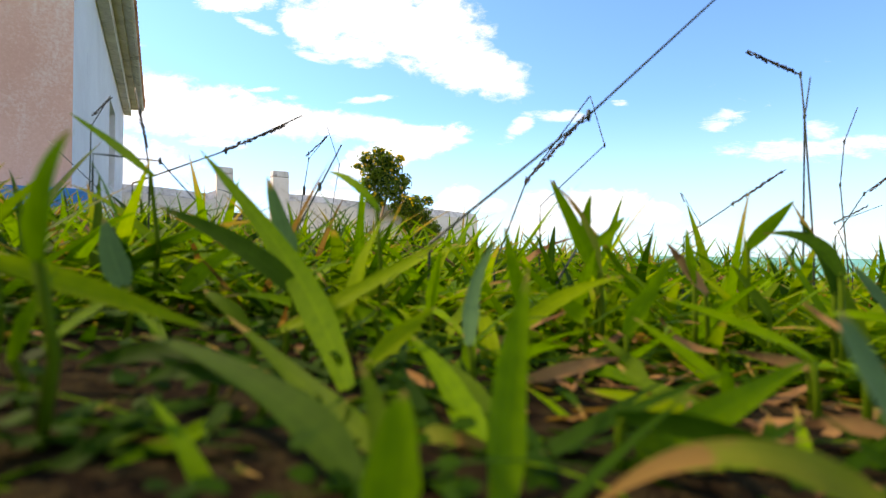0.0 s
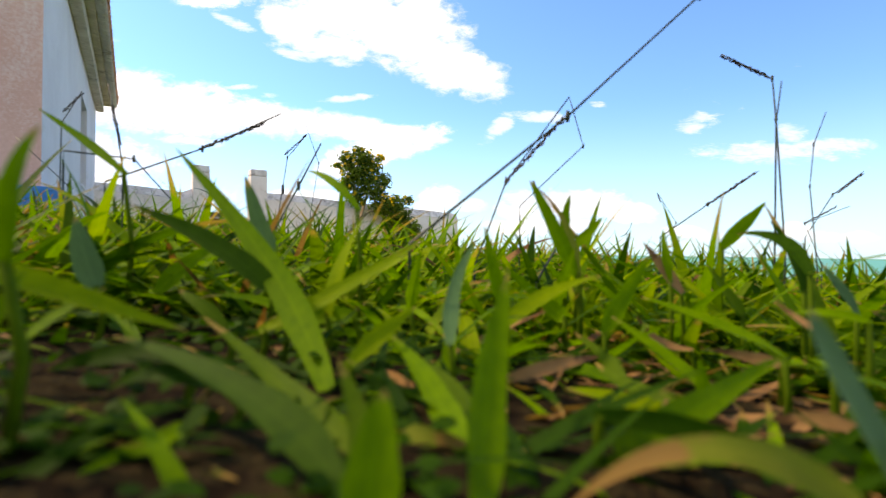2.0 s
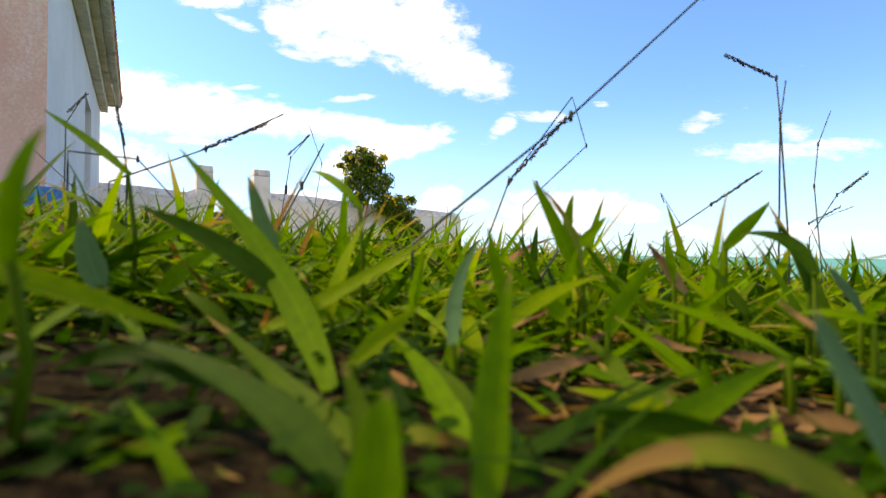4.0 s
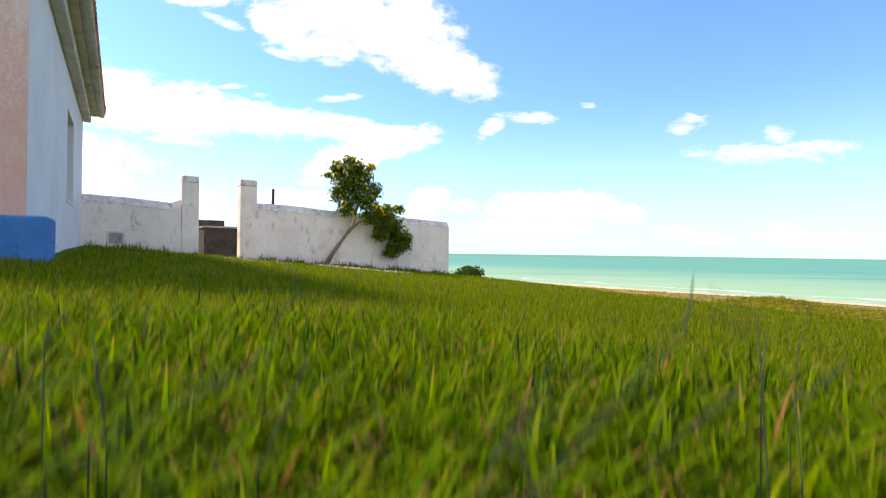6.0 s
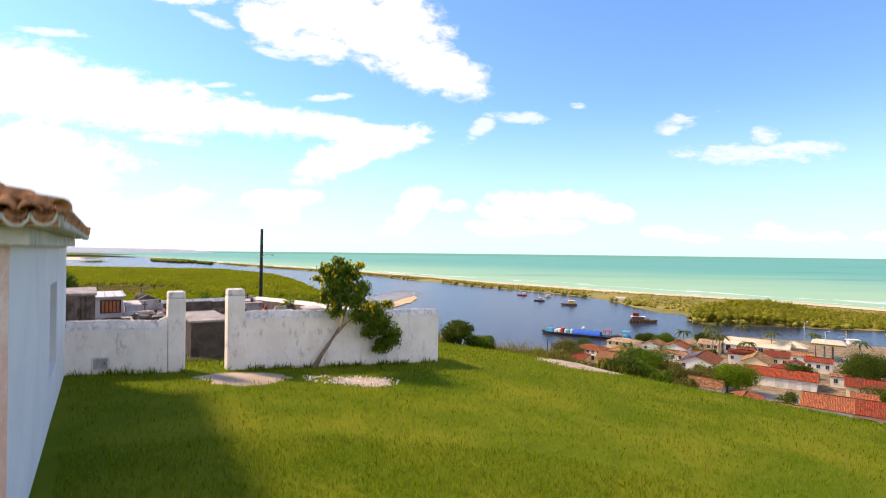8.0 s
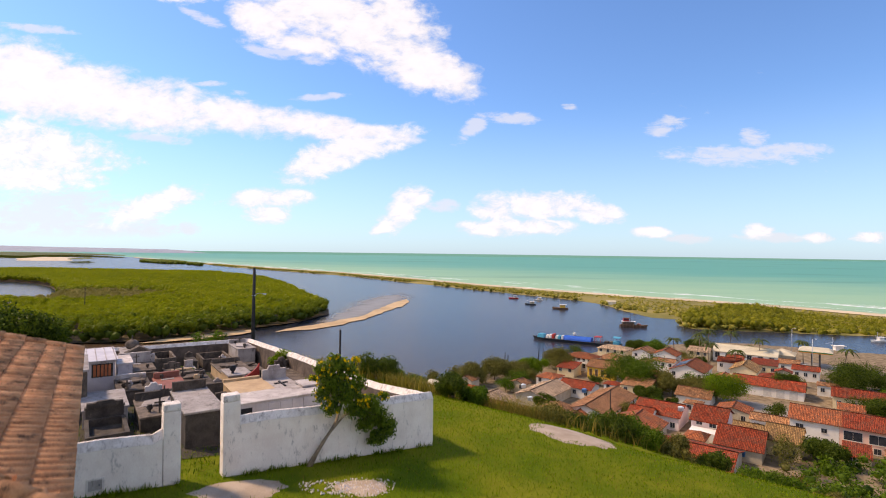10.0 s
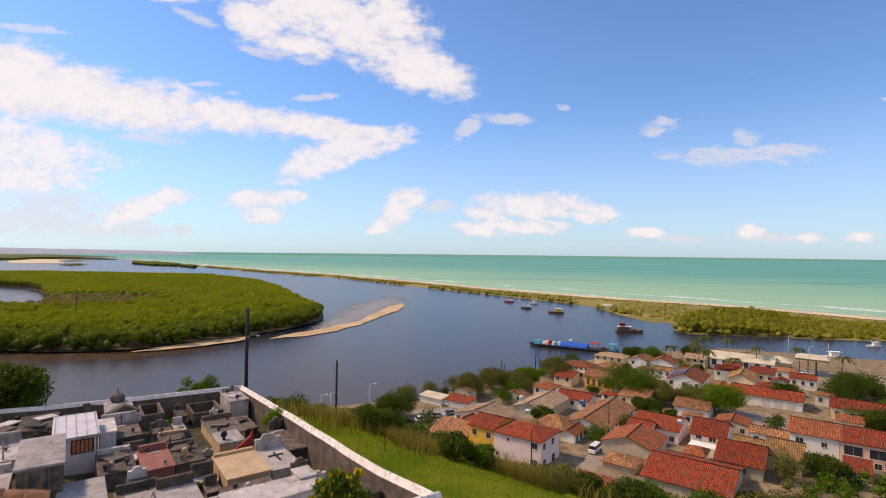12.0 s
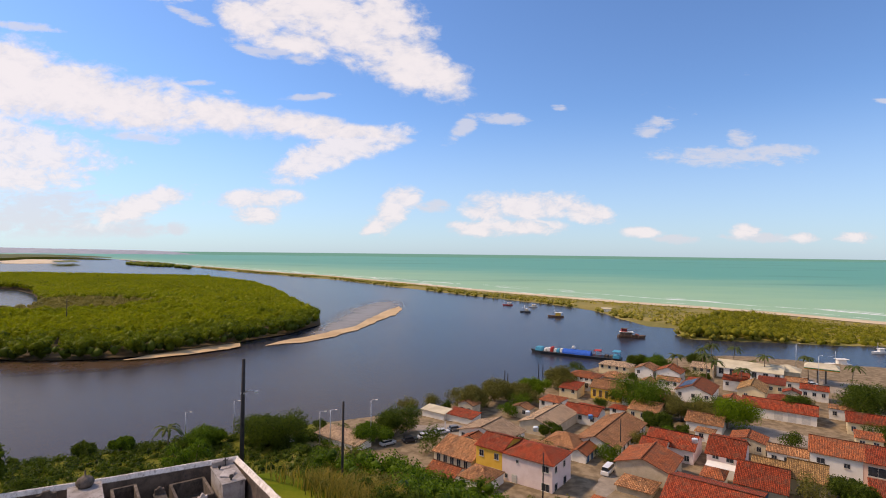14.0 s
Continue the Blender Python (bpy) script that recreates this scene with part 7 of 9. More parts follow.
# balcony rails of the two-storey houses
def balcony(x, y, x0, x1, z, label):
    t = thing("balcony", label, "balcony", Matrix.LocRotScale((x, y, 0), Euler((0, 0, TOWN_YAW)), None))
    part("deck", box(x0, x1, -1.1, -0.08, z - 0.15, z, 0.01), M_W_WHITE, t)
    part("handrail", box(x0, x1, -1.1, -1.02, z + 0.85, z + 0.95, 0.01), M_W_WHITE, t)
    k = 0
    while x0 + 0.35 * k < x1:
        part("baluster", box(x0 + 0.35 * k, x0 + 0.35 * k + 0.08, -1.09, -1.03, z, z + 0.85), M_W_WHITE, t)
        k += 1


balcony(92.5, 118.3, 0.3, 9.0, -34.25, "white railed balcony on a salmon house")
balcony(49.8, 200.6, 0.2, 10.8, -35.0, "white railed balcony on a riverside house")

# streets and quay
patch("road", 88, 149, 17, 8.5, radians(-38), M_ASPHALT, "grey paved street between the houses", 0.10, 5)
patch("road", 150, 208, 24, 13, radians(-38), M_ASPHALT, "grey paved forecourt by the river", 0.10, 6)
patch("road", 4, 150, 14, 7, radians(-30), M_ASPHALT, "grey paved car park by the quay", 0.10, 7)
patch("road", 42, 124, 3.0, 20, radians(-38), M_ASPHALT, "narrow paved lane between houses", 0.10, 8)

# filling station canopy
M_GREEN = surface("green fascia", (0.05, 0.28, 0.08), (0.04, 0.2, 0.06), 2, 0.5, 0.05, 8)
M_HULLGREY = surface("dark grey posts", (0.12, 0.12, 0.12), (0.08, 0.08, 0.08), 1, 0.7, 0.1, 5)
M_ORANGE = surface("orange fascia", (0.65, 0.22, 0.04), (0.5, 0.16, 0.03), 2, 0.5, 0.05, 8)
cp = thing("filling_station_canopy", "white canopy with green and orange edge on posts", "canopy", Matrix.LocRotScale((145.5, 207.2, 0), Euler((0, 0, TOWN_YAW)), None))
part("roof", box(0, 11, 0, 9, -31.7, -31.45, 0.03), M_W_WHITE, cp)
part("fascia", box(-0.06, 11.06, -0.06, -0.004, -31.95, -31.6), M_GREEN, cp)
part("fascia", box(-0.05, 11.05, -0.05, -0.006, -32.2, -31.96), M_ORANGE, cp)
for x_ in (4.2, 6.8):
    part("post", box(x_ - 0.3, x_ + 0.3, 4.2, 4.8, -37.9, -31.703, 0.03), M_HULLGREY, cp)
part("gable_roof", add_box(bmesh.new(), -0.2, 11.2, -0.2, 9.2, -31.447, -30.2, 0.0, (1.6, 4.2)), M_ROOF_SHED, cp)


# ------------------------------------------------------------------ vehicles
M_GLASS = surface("dark car glass", (0.02, 0.025, 0.03), (0.012, 0.015, 0.02), 1, 0.15, 0.01, 8)
M_TYRE = surface("tyre", (0.02, 0.02, 0.02), (0.012, 0.012, 0.012), 4, 0.9, 0.1, 20)
PAINT = {k: surface(f"{k} car paint", c, tuple(0.85 * v for v in c), 1, 0.3, 0.01, 8, coat=0.6) for k, c in (("white", (0.8, 0.8, 0.8)), ("grey", (0.12, 0.13, 0.15)), ("silver", (0.45, 0.47, 0.5)), ("dark", (0.03, 0.032, 0.04)))}


def car(x, y, yaw, colour, label, tall=False):
    t = thing("van" if tall else "car", label, "van" if tall else "car", Matrix.LocRotScale((x, y, gz(x, y) + 0.1), Euler((0, 0, radians(yaw))), None), "" if tall else "parked cars")
    L, H = (4.6, 1.95) if tall else (4.1, 1.45)
    part("body", box(-L / 2, L / 2, -0.85, 0.85, 0.28, 0.92 if not tall else 1.15, 0.12), PAINT[colour], t)
    c0, c1 = (-L / 2 + 0.25, L / 2 - 0.2) if tall else (-L / 2 + 0.35, L / 2 - 1.15)
    part("cabin", box(c0, c1, -0.76, 0.76, (0.90 if not tall else 1.13), H - 0.05, 0.05, (0.28, 0.10)), M_GLASS, t)
    part("roof", box(c0 + 0.28, c1 - 0.28, -0.68, 0.68, H - 0.10, H, 0.03), PAINT[colour], t)
    for sx_ in (-L / 2 + 0.75, L / 2 - 0.8):
        for sy_ in (-0.80, 0.80):
            wv, wf = tube([(sx_, sy_ - 0.1, 0.3), (sx_, sy_ + 0.1, 0.3)], [0.31, 0.31], 14)
            wheel = mesh_object("wheel", wv, wf, M_TYRE, t)
            hv_, hf_ = tube([(sx_, sy_ - 0.115, 0.3), (sx_, sy_ + 0.115, 0.3)], [0.18, 0.18], 10)
            mesh_object("rim", hv_, hf_, M_STEEL, wheel)
    for sy_ in (-0.6, 0.6):
        part("headlight", box(L / 2 - 0.06, L / 2 + 0.01, sy_ - 0.14, sy_ + 0.14, 0.62, 0.76, 0.02), M_FRAME, t)


car(-3.0, 144.5, 20, "white", "white hatchback parked by the quay")
car(1.5, 148.0, 20, "silver", "silver car parked by the quay")
car(-7.0, 141.8, 25, "dark", "dark car parked by the quay")
car(5.2, 150.8, 20, "grey", "grey car parked by the quay")
car(-12.5, 139.5, 35, "silver", "pale car parked under shrubs")
car(37.6, 121.6, 52, "white", "white van parked in the lane", True)
car(86.5, 143.0, 60, "dark", "dark car parked in the street")
car(147.0, 205.0, 10, "white", "white car at the filling station")


# ------------------------------------------------------------------ boats
M_HULL = surface("dark hull paint", (0.05, 0.055, 0.06), (0.03, 0.032, 0.036), 1, 0.6, 0.1, 5)
M_TARP = surface("blue tarpaulin", (0.02, 0.13, 0.55), (0.015, 0.09, 0.42), 1.0, 0.5, 0.3, 4)
M_CYAN = surface("light blue boat paint", (0.06, 0.36, 0.52), (0.04, 0.28, 0.42), 1, 0.6, 0.1, 5)
M_REDP = surface("red boat paint", (0.50, 0.05, 0.04), (0.38, 0.035, 0.03), 1, 0.6, 0.1, 5)
M_RUST = surface("rusty boat timber", (0.20, 0.12, 0.08), (0.10, 0.06, 0.04), 1, 0.9, 0.3, 5, (0.4, 0.2, 0.1), 0.8, 0.4)


def hull(L, W_, z0, z1, rake=0.5, bow=0.35):
    """A boat's hull: sections narrowing to the bow, with a sheer."""
    bm = bmesh.new()
    rows = []
    n_ = 9
    for k in range(n_):
        s = k / (n_ - 1)
        wd_ = W_ / 2 * (1 if s > bow else (s / bow) ** 0.55 * 0.96 + 0.04) * (1 if s < 0.9 else 0.9)
        up = z1 + (0.35 * (1 - s / bow) ** 2 * rake if s < bow else 0)
        x_ = s * L
        rows.append([bm.verts.new((x_, -wd_, up)), bm.verts.new((x_ + (rake if s < 0.1 else 0), -wd_ * 0.75, z0)), bm.verts.new((x_ + (rake if s < 0.1 else 0), wd_ * 0.75, z0)), bm.verts.new((x_, wd_, up)), ])
    for a_, b_2 in zip(rows, rows[1:]):
        for j in range(4):
            bm.faces.new((a_[j], b_2[j], b_2[(j + 1) % 4], a_[(j + 1) % 4]))
    bm.faces.new(rows[0]), bm.faces.new(rows[-1][::-1])
    bmesh.ops.recalc_face_normals(bm, faces=bm.faces[:])
    return bm


bg = thing("barge", "long dark river barge under blue tarpaulins", "barge", Matrix.LocRotScale((51.9, 280.0, WATER), Euler((0, 0, radians(-30))), None))
part("hull", hull(46, 6.5, -0.6, 1.3, 1.2, 0.16), M_HULL, bg)
part("bow_cabin", box(3.0, 7.0, -2.2, 2.2, 1.25, 3.2, 0.25, (0.4, 0.4)), M_CYAN, bg)
bmt = bmesh.new()
for s0, s1 in ((17.5, 31.5),):
    ring = []
    for k in range(11):
        a_ = math.pi * k / 10
        ring.append((2.5 * math.cos(a_), 1.3 + 2.1 * math.sin(a_)))
    A_ = [bmt.verts.new((s0, y_, z_)) for y_, z_ in ring]
    B_ = [bmt.verts.new((s1, y_, z_)) for y_, z_ in ring]
    for k in range(10):
        bmt.faces.new((A_[k], B_[k], B_[k + 1], A_[k + 1]))
    bmt.faces.new(A_), bmt.faces.new(B_[::-1])
bmesh.ops.recalc_face_normals(bmt, faces=bmt.faces[:])
part("tarpaulin", bmt, M_TARP, bg, "blue tarpaulin over the cargo")
for k, (x_, m_, h_) in enumerate(((7.6, M_W_WHITE, 1.5), (9.4, M_W_WHITE, 1.9), (11.0, M_REDP, 2.4), (12.6, M_W_WHITE, 1.6), (14.2, M_CYAN, 1.7), (15.8, M_W_WHITE, 1.9))):
    part("cargo_bale", box(x_, x_ + 1.5, -1.9 + 0.3 * (k % 2), 1.8, 1.28, 1.28 + h_, 0.25, (0.2, 0.2)), m_, bg)
for x_ in (33.2, 36.2):
    for y_ in (-2.0, 2.0):
        part("frame_post", box(x_ - 0.08, x_ + 0.08, y_ - 0.08, y_ + 0.08, 1.28, 4.0), M_REDP, bg)
part("frame_roof", box(33.0, 36.4, -2.2, 2.2, 4.0, 4.2, 0.03), M_REDP, bg, "red frame roof")
for x_ in (38.0, 40.5):
    part("deck_box", box(x_, x_ + 1.8, -1.8, 1.6, 1.28, 2.3, 0.08), M_CONC, bg)
part("stern_cabin", box(42.3, 45.2, -2.4, 2.4, 1.26, 2.6, 0.1), M_CYAN, bg)
for x_ in (42.4, 45.0):
    for y_ in (-2.3, 2.3):
        part("awning_post", box(x_ - 0.06, x_ + 0.06, y_ - 0.06, y_ + 0.06, 2.6, 4.4), M_CYAN, bg)
part("awning", box(42.0, 45.5, -2.6, 2.6, 4.4, 4.55, 0.02), M_CYAN, bg)
tv, tf = lathe([(0.75, 0), (0.95, 0.35), (0.75, 0.7)], 16)
ty_ = mesh_object("fender_tyre", tv, tf, M_W_WHITE, bg, smooth=True)
ty_.matrix_basis = Matrix.Translation((22.5, 0.4, 4.3)) @ Euler((radians(90), 0, 0.4)).to_matrix().to_4x4()
part("tyre_stand", box(22.2, 22.8, 0.0, 0.5, 3.2, 3.6), M_HULL, bg)


def fishing_boat(x, y, yaw, L, hull_mat, cab_mat, label, mast=True):
    t = thing("fishing_boat", label, "boat", Matrix.LocRotScale((x, y, WATER), Euler((0, 0, radians(yaw))), None), "moored fishing boats")
    part("hull", hull(L, L * 0.3, -0.5, L * 0.11, 0.8), hull_mat, t)
    part("cabin", box(L * 0.5, L * 0.82, -L * 0.10, L * 0.10, L * 0.11, L * 0.28, 0.1, (0.15, 0.1)), cab_mat, t)
    part("cabin_roof", box(L * 0.46, L * 0.9, -L * 0.13, L * 0.13, L * 0.28, L * 0.30, 0.03), M_W_WHITE, t)
    if mast:
        tube_object("mast", [(L * 0.45, 0, L * 0.1), (L * 0.45, 0, L * 0.62)], [0.12, 0.07], M_STEEL, t, 6)
        tube_object("boom", [(L * 0.45, 0, L * 0.42), (L * 0.15, 0, L * 0.36)], [0.08, 0.06], M_STEEL, t, 6)


fishing_boat(95, 428, -20, 13, M_RUST, M_W_YELLOW, "wooden fishing boat with ochre wheelhouse")
fishing_boat(78, 461, -25, 10, M_HULL, M_W_BEIGE, "small dark fishing boat")
fishing_boat(93, 500, 10, 9, M_W_WHITE, M_W_CREAM, "small white fishing boat")
fishing_boat(71, 517, -10, 10, M_REDP, M_W_WHITE, "red and white fishing boat")

rb = thing("fishing_boat", "rusty two-decked wooden boat lying on piles", "boat", Matrix.LocRotScale((132.5, 324.5, WATER), Euler((0, 0, radians(166))), None), "moored fishing boats")
part("hull", hull(16.5, 5.0, -0.5, 1.5, 1.0, 0.4), M_RUST, rb)
part("bulwark", box(5.5, 16.2, 2.2, 2.35, 1.46, 2.1), M_RUST, rb)
part("deck_house", box(8.2, 15.4, -1.8, 1.8, 1.46, 3.5, 0.08), M_OLDWALL, rb)
part("deck_roof", box(7.4, 15.8, -2.2, 2.2, 3.5, 3.66, 0.03), M_W_WHITE, rb, "white deck roof")
part("wheelhouse", box(11.2, 14.8, -1.4, 1.4, 3.66, 5.6, 0.08, (0.15, 0.1)), M_REDP, rb)
for x_ in (11.5, 12.6, 13.7):
    part("wheelhouse_window", box(x_, x_ + 0.75, 1.36, 1.44, 4.4, 5.1), M_PANE, rb)
part("wheelhouse_roof", box(10.9, 15.1, -1.7, 1.7, 5.6, 5.75, 0.03), M_OLDWALL, rb)
for x_ in (6.2, 7.6, 9.4, 11.4, 13.2, 15.0):
    part("stanchion", box(x_ - 0.07, x_ + 0.07, 2.2, 2.34, 2.1, 3.5), M_RUST, rb)
tube_object("mast", [(10.6, 0, 3.6), (10.6, 0, 8.0)], [0.12, 0.07], M_RUST, rb, 6)
tube_object("boom", [(10.6, 0, 4.4), (3.0, 0, 4.9)], [0.09, 0.06], M_RUST, rb, 6)
part("net_heap", box(4.0, 6.8, -1.3, 1.3, 1.46, 2.5, 0.35, (0.6, 0.5)), M_BROWN, rb)
fishing_boat(236, 280, 5, 9, M_W_WHITE, M_W_WHITE, "small white motor boat by the wood")
fishing_boat(185, 248, -5, 12, M_W_WHITE, M_W_WHITE, "white motor boat moored off the forecourt")
for k in range(7):
    x_, y_ = 115 + 2.0 * k, 326.0 - 0.55 * k
    o_ = tube_object("pile", [(x_, y_, WATER - 1), (x_ + 0.1, y_, WATER + 1.6 + 0.7 * (k % 3))], [0.22, 0.18], M_RUST, None, 7)
    tagged(o_, "weathered timber pile in the river", "pile", "timber piles")
for k, (x_, y_, h_) in enumerate(((27.2, 207, 6.5), (28.4, 207, 5.4), (44.5, 226, 5.2), (46.5, 227, 4.4))):
    o_ = tube_object("mooring_post", [(x_, y_, WATER - 1), (x_ + 0.1, y_, WATER + h_)], [0.22, 0.17], M_POLE, None, 7)
    tagged(o_, "dark timber mooring post in the river", "post", "mooring posts")
hut = thing("spit_hut", "small white boat hut on the spit's shore", "hut", Matrix.LocRotScale((151, 462, WATER + 1.2), Euler((0, 0, radians(-20))), None))
part("wall", box(0, 8, 0, 4, -0.6, 2.0, 0.05), M_W_WHITE, hut)
part("roof", add_box(bmesh.new(), -0.5, 8.5, -0.5, 4.5, 2.002, 3.2, 0.0, (0.3, 2.0)), M_ROOF_SHED, hut)


# ------------------------------------------------------------------ trees and palms of the town
def town_tree(x, y, height, spread, mat, label, count=6500, size=0.27, seed=0):
    height, spread = height * 1.08, spread * 1.2
    t = shrub(x, y, round_lumps(12, spread * 0.72, height * 0.80, spread * 0.42, 300 + seed), count, size, mat, label, "tree", "tree", "town trees", trunk=height * 0.55, seed=seed)
    return t


for k, (x, y, hgt, sp, m_, lab) in enumerate((
        (64, 171, 12.0, 8.4, M_TREE, "broad green street tree"), (73, 160, 7.0, 5.0, M_OLIVE, "brownish street tree with thin crown"), (79, 156, 6.5, 4.6, M_OLIVE, "brownish street tree with thin crown"),
        (83, 153, 8.6, 7.0, M_TREELIGHT, "bright green street tree over the road"), (131, 160, 10.5, 8.0, M_BUSH, "large dark tree beside the river houses"), (140, 168, 9.5, 7.0, M_BUSH, "large dark tree beside the river houses"),
        (111, 164, 6.5, 4.2, M_BUSH, "dark tree before the filling station"), (12, 171, 7.0, 5.0, M_OLIVE, "olive tree on the river bank"), (20, 180, 7.4, 5.2, M_OLIVE, "olive tree on the river bank"), (27, 180, 6.4, 4.6, M_OLIVE, "olive tree on the river bank"),
        (35, 186, 7.2, 4.6, M_TREELIGHT, "fresh green tree on the river bank"), (47, 197, 8.2, 5.4, M_OLIVE, "spreading olive tree by the river"), (-11, 148, 7.6, 5.2, M_BUSH, "round dark tree by the car park"), (-16, 141, 5.0, 4.0, M_TREE, "green tree by the boat shed"),
        (-40, 139, 7.5, 7.0, M_BUSH, "broad dark tree by the boat shed"), (-46, 143, 6.5, 5.0, M_BUSH, "broad dark tree by the boat shed"), (79.8, 105.8, 4.6, 3.4, M_BUSH, "dark tree below the salmon house"), (62, 151, 5.0, 3.5, M_BUSH, "dark tree in a yard"),
        (98, 231, 6.0, 5.0, M_TREE, "green tree on the river bank"), (91, 238, 5.0, 4.0, M_BUSH, "dark tree on the river bank"), (120, 240, 5.0, 4.0, M_BUSH, "dark tree on the river bank"),
        (-58, 138, 4.5, 4.0, M_TREE, "green bank tree above the river"), (-83, 133, 3.4, 2.6, M_BUSH, "low dark bank tree above the river"), (-76, 134, 3.6, 2.2, M_TREE, "low green bank tree above the river"), (30, 146, 4.0, 2.8, M_BUSH, "dark leafy tree in a yard"), (118, 134, 6, 4.5, M_BUSH, "dark leafy tree in a yard"))):
    town_tree(x, y, hgt, sp, m_, lab, seed=k)
# low annexes and outhouses packed between the houses
an = np.random.default_rng(909)
KINDS = [(M_W_WHITE, "white"), (M_W_BEIGE, "beige"), (M_W_CREAM, "cream"), (M_W_WHITE, "white")]
TOPS = [(M_ROOF_BROWN, "brown"), (M_ROOF_RED, "red"), (M_ROOF_BROWN, "brown"), (M_ROOF_ORANGE, "orange"), (M_ROOF_RED, "red")]
turn_t = Matrix.Rotation(TOWN_YAW, 3, "Z")


def plot_free(pts, gap):
    for o in bpy.data.objects:
        if o.parent is not None or not o.name.startswith(("town_house", "car", "van", "tree", "utility_pole", "street_lamp")):
            continue
        inv = o.matrix_basis.inverted()
        bb = [c for ch in o.children if ch.name.startswith("wall") for c in ch.bound_box] or [(-2, -2, 0), (3, 3, 0)]
        x0, x1, y0, y1 = min(c[0] for c in bb) - gap, max(c[0] for c in bb) + gap, min(c[1] for c in bb) - gap, max(c[1] for c in bb) + gap
        if any(x0 < q_.x < x1 and y0 < q_.y < y1 for q_ in (inv @ p_ for p_ in pts)):
            return False
    return True


built = tries = 0
while built < 40 and tries < 4000:
    tries += 1
    x, y = an.uniform(2, 130), an.uniform(106, 205)
    w_, d_ = an.uniform(4.0, 8.5), an.uniform(4.0, 7.5)
    pts = [Vector((x, y, 0)) + turn_t @ Vector((w_ * i_ / 4, d_ * j_ / 4, 0)) for i_ in range(5) for j_ in range(5)]
    if any(gz(p_.x, p_.y) > -35.9 or p_.y > np.interp(p_.x, SHORE_X, SHORE_Y) - 14 for p_ in pts):
        continue
    if any(abs((p_ - Vector((88, 150, 0))).dot(turn_t @ Vector((0, 1, 0)))) < 10 and abs((p_ - Vector((88, 150, 0))).dot(turn_t @ Vector((1, 0, 0)))) < 16 for p_ in pts):
        continue
    if any(abs((p_ - Vector((42, 124, 0))).dot(turn_t @ Vector((1, 0, 0)))) < 3.0 and abs((p_ - Vector((42, 124, 0))).dot(turn_t @ Vector((0, 1, 0)))) < 20 for p_ in pts):
        continue
    if not plot_free(pts, 0.15):
        continue
    (wm, wn), (rm, rn) = KINDS[built % 4], TOPS[(built * 3 + built // 5) % 5]
    town_house(x, y, w_, d_, an.uniform(-34.9, -33.9), ("a", "b", "shed", "hip")[built % 4], wm, rm, "low %s annexe with a %s tile roof" % (wn, rn), an.uniform(0.25, 0.42) if built % 4 != 2 else 0.18, 0.3, openings=ROWW(max(1, int(w_ / 2.6)), w_))
    built += 1
yr = np.random.default_rng(711)
spots = [(o.matrix_basis.translation.x, o.matrix_basis.translation.y) for o in bpy.data.objects if o.name.startswith("town_house")]
done = 0
while done < 44:
    x, y = yr.uniform(-14, 150), yr.uniform(100, 235)
    a_, b_ = x * 0.788 - y * 0.616, x * 0.616 + y * 0.788
    if y > np.interp(x, SHORE_X, SHORE_Y) - 6 or gz(x, y) > -35.0 or (70 < x < 100 and 140 < y < 160):
        continue
    free = True
    for o in bpy.data.objects:
        if o.name.startswith(("town_house", "car", "van")) and o.parent is None:
            q_ = o.matrix_basis.inverted() @ Vector((x, y, 0))
            bb = [c for ch in o.children if ch.name.startswith("wall") for c in ch.bound_box] or [(0, 0, 0), (4, 2, 0)]
            if min(c[0] for c in bb) - 1.2 < q_.x < max(c[0] for c in bb) + 1.2 and min(c[1] for c in bb) - 1.2 < q_.y < max(c[1] for c in bb) + 1.2:
                free = False
                break
    if not free:
        continue
    hgt = yr.uniform(2.2, 5.6)
    shrub(x, y, round_lumps(7, hgt * 0.55, hgt, 0.42 * hgt, 720 + done), 900, 0.24, (M_BUSH, M_OLIVE, M_BUSH, M_TREE)[done % 4], "leafy yard shrub between the houses", "yard_shrub", "shrub", "yard shrubs of the town", trunk=hgt * 0.4, seed=done)
    done += 1
# a large dark tree at the graveyard's far corner
shrub(-28.0, 34.8, round_lumps(12, 1.9, 3.7, 1.25, 401) + round_lumps(10, 2.0, 1.9, 1.15, 402), 14000, 0.15, M_BUSH, "large dark tree beyond the graveyard", "tree", "tree", trunk=4.0, seed=77)
shrub(*(PL + 7.7 * U + 15.6 * V), round_lumps(7, 0.5, 1.9, 0.42, 411), 1500, 0.07, M_TREELIGHT, "small green shrub in the graveyard corner", trunk=0.6)
for k, (u_, v_2) in enumerate(((5.4, 27.4), (6.4, 27.4))):
    shrub(*(PL + u_ * U + v_2 * V), round_lumps(6, 0.8, 1.9, 0.5, 420 + k), 700, 0.09, M_TREE, "green bush behind the back wall", seed=k)
for k, (u_, v_2) in enumerate(((3.4, 20.6), (3.0, 19.2), (1.6, 16.0), (0.2, 10.0), (2.6, 9.4), (3.2, 18.3))):
    shrub(*(PL + u_ * U + v_2 * V), round_lumps(5, 0.5, 0.5, 0.22, 430 + k), 420, 0.05, M_TREE, "weedy green tuft among the tombs", "weed", "weed", "weeds among the tombs", seed=k)


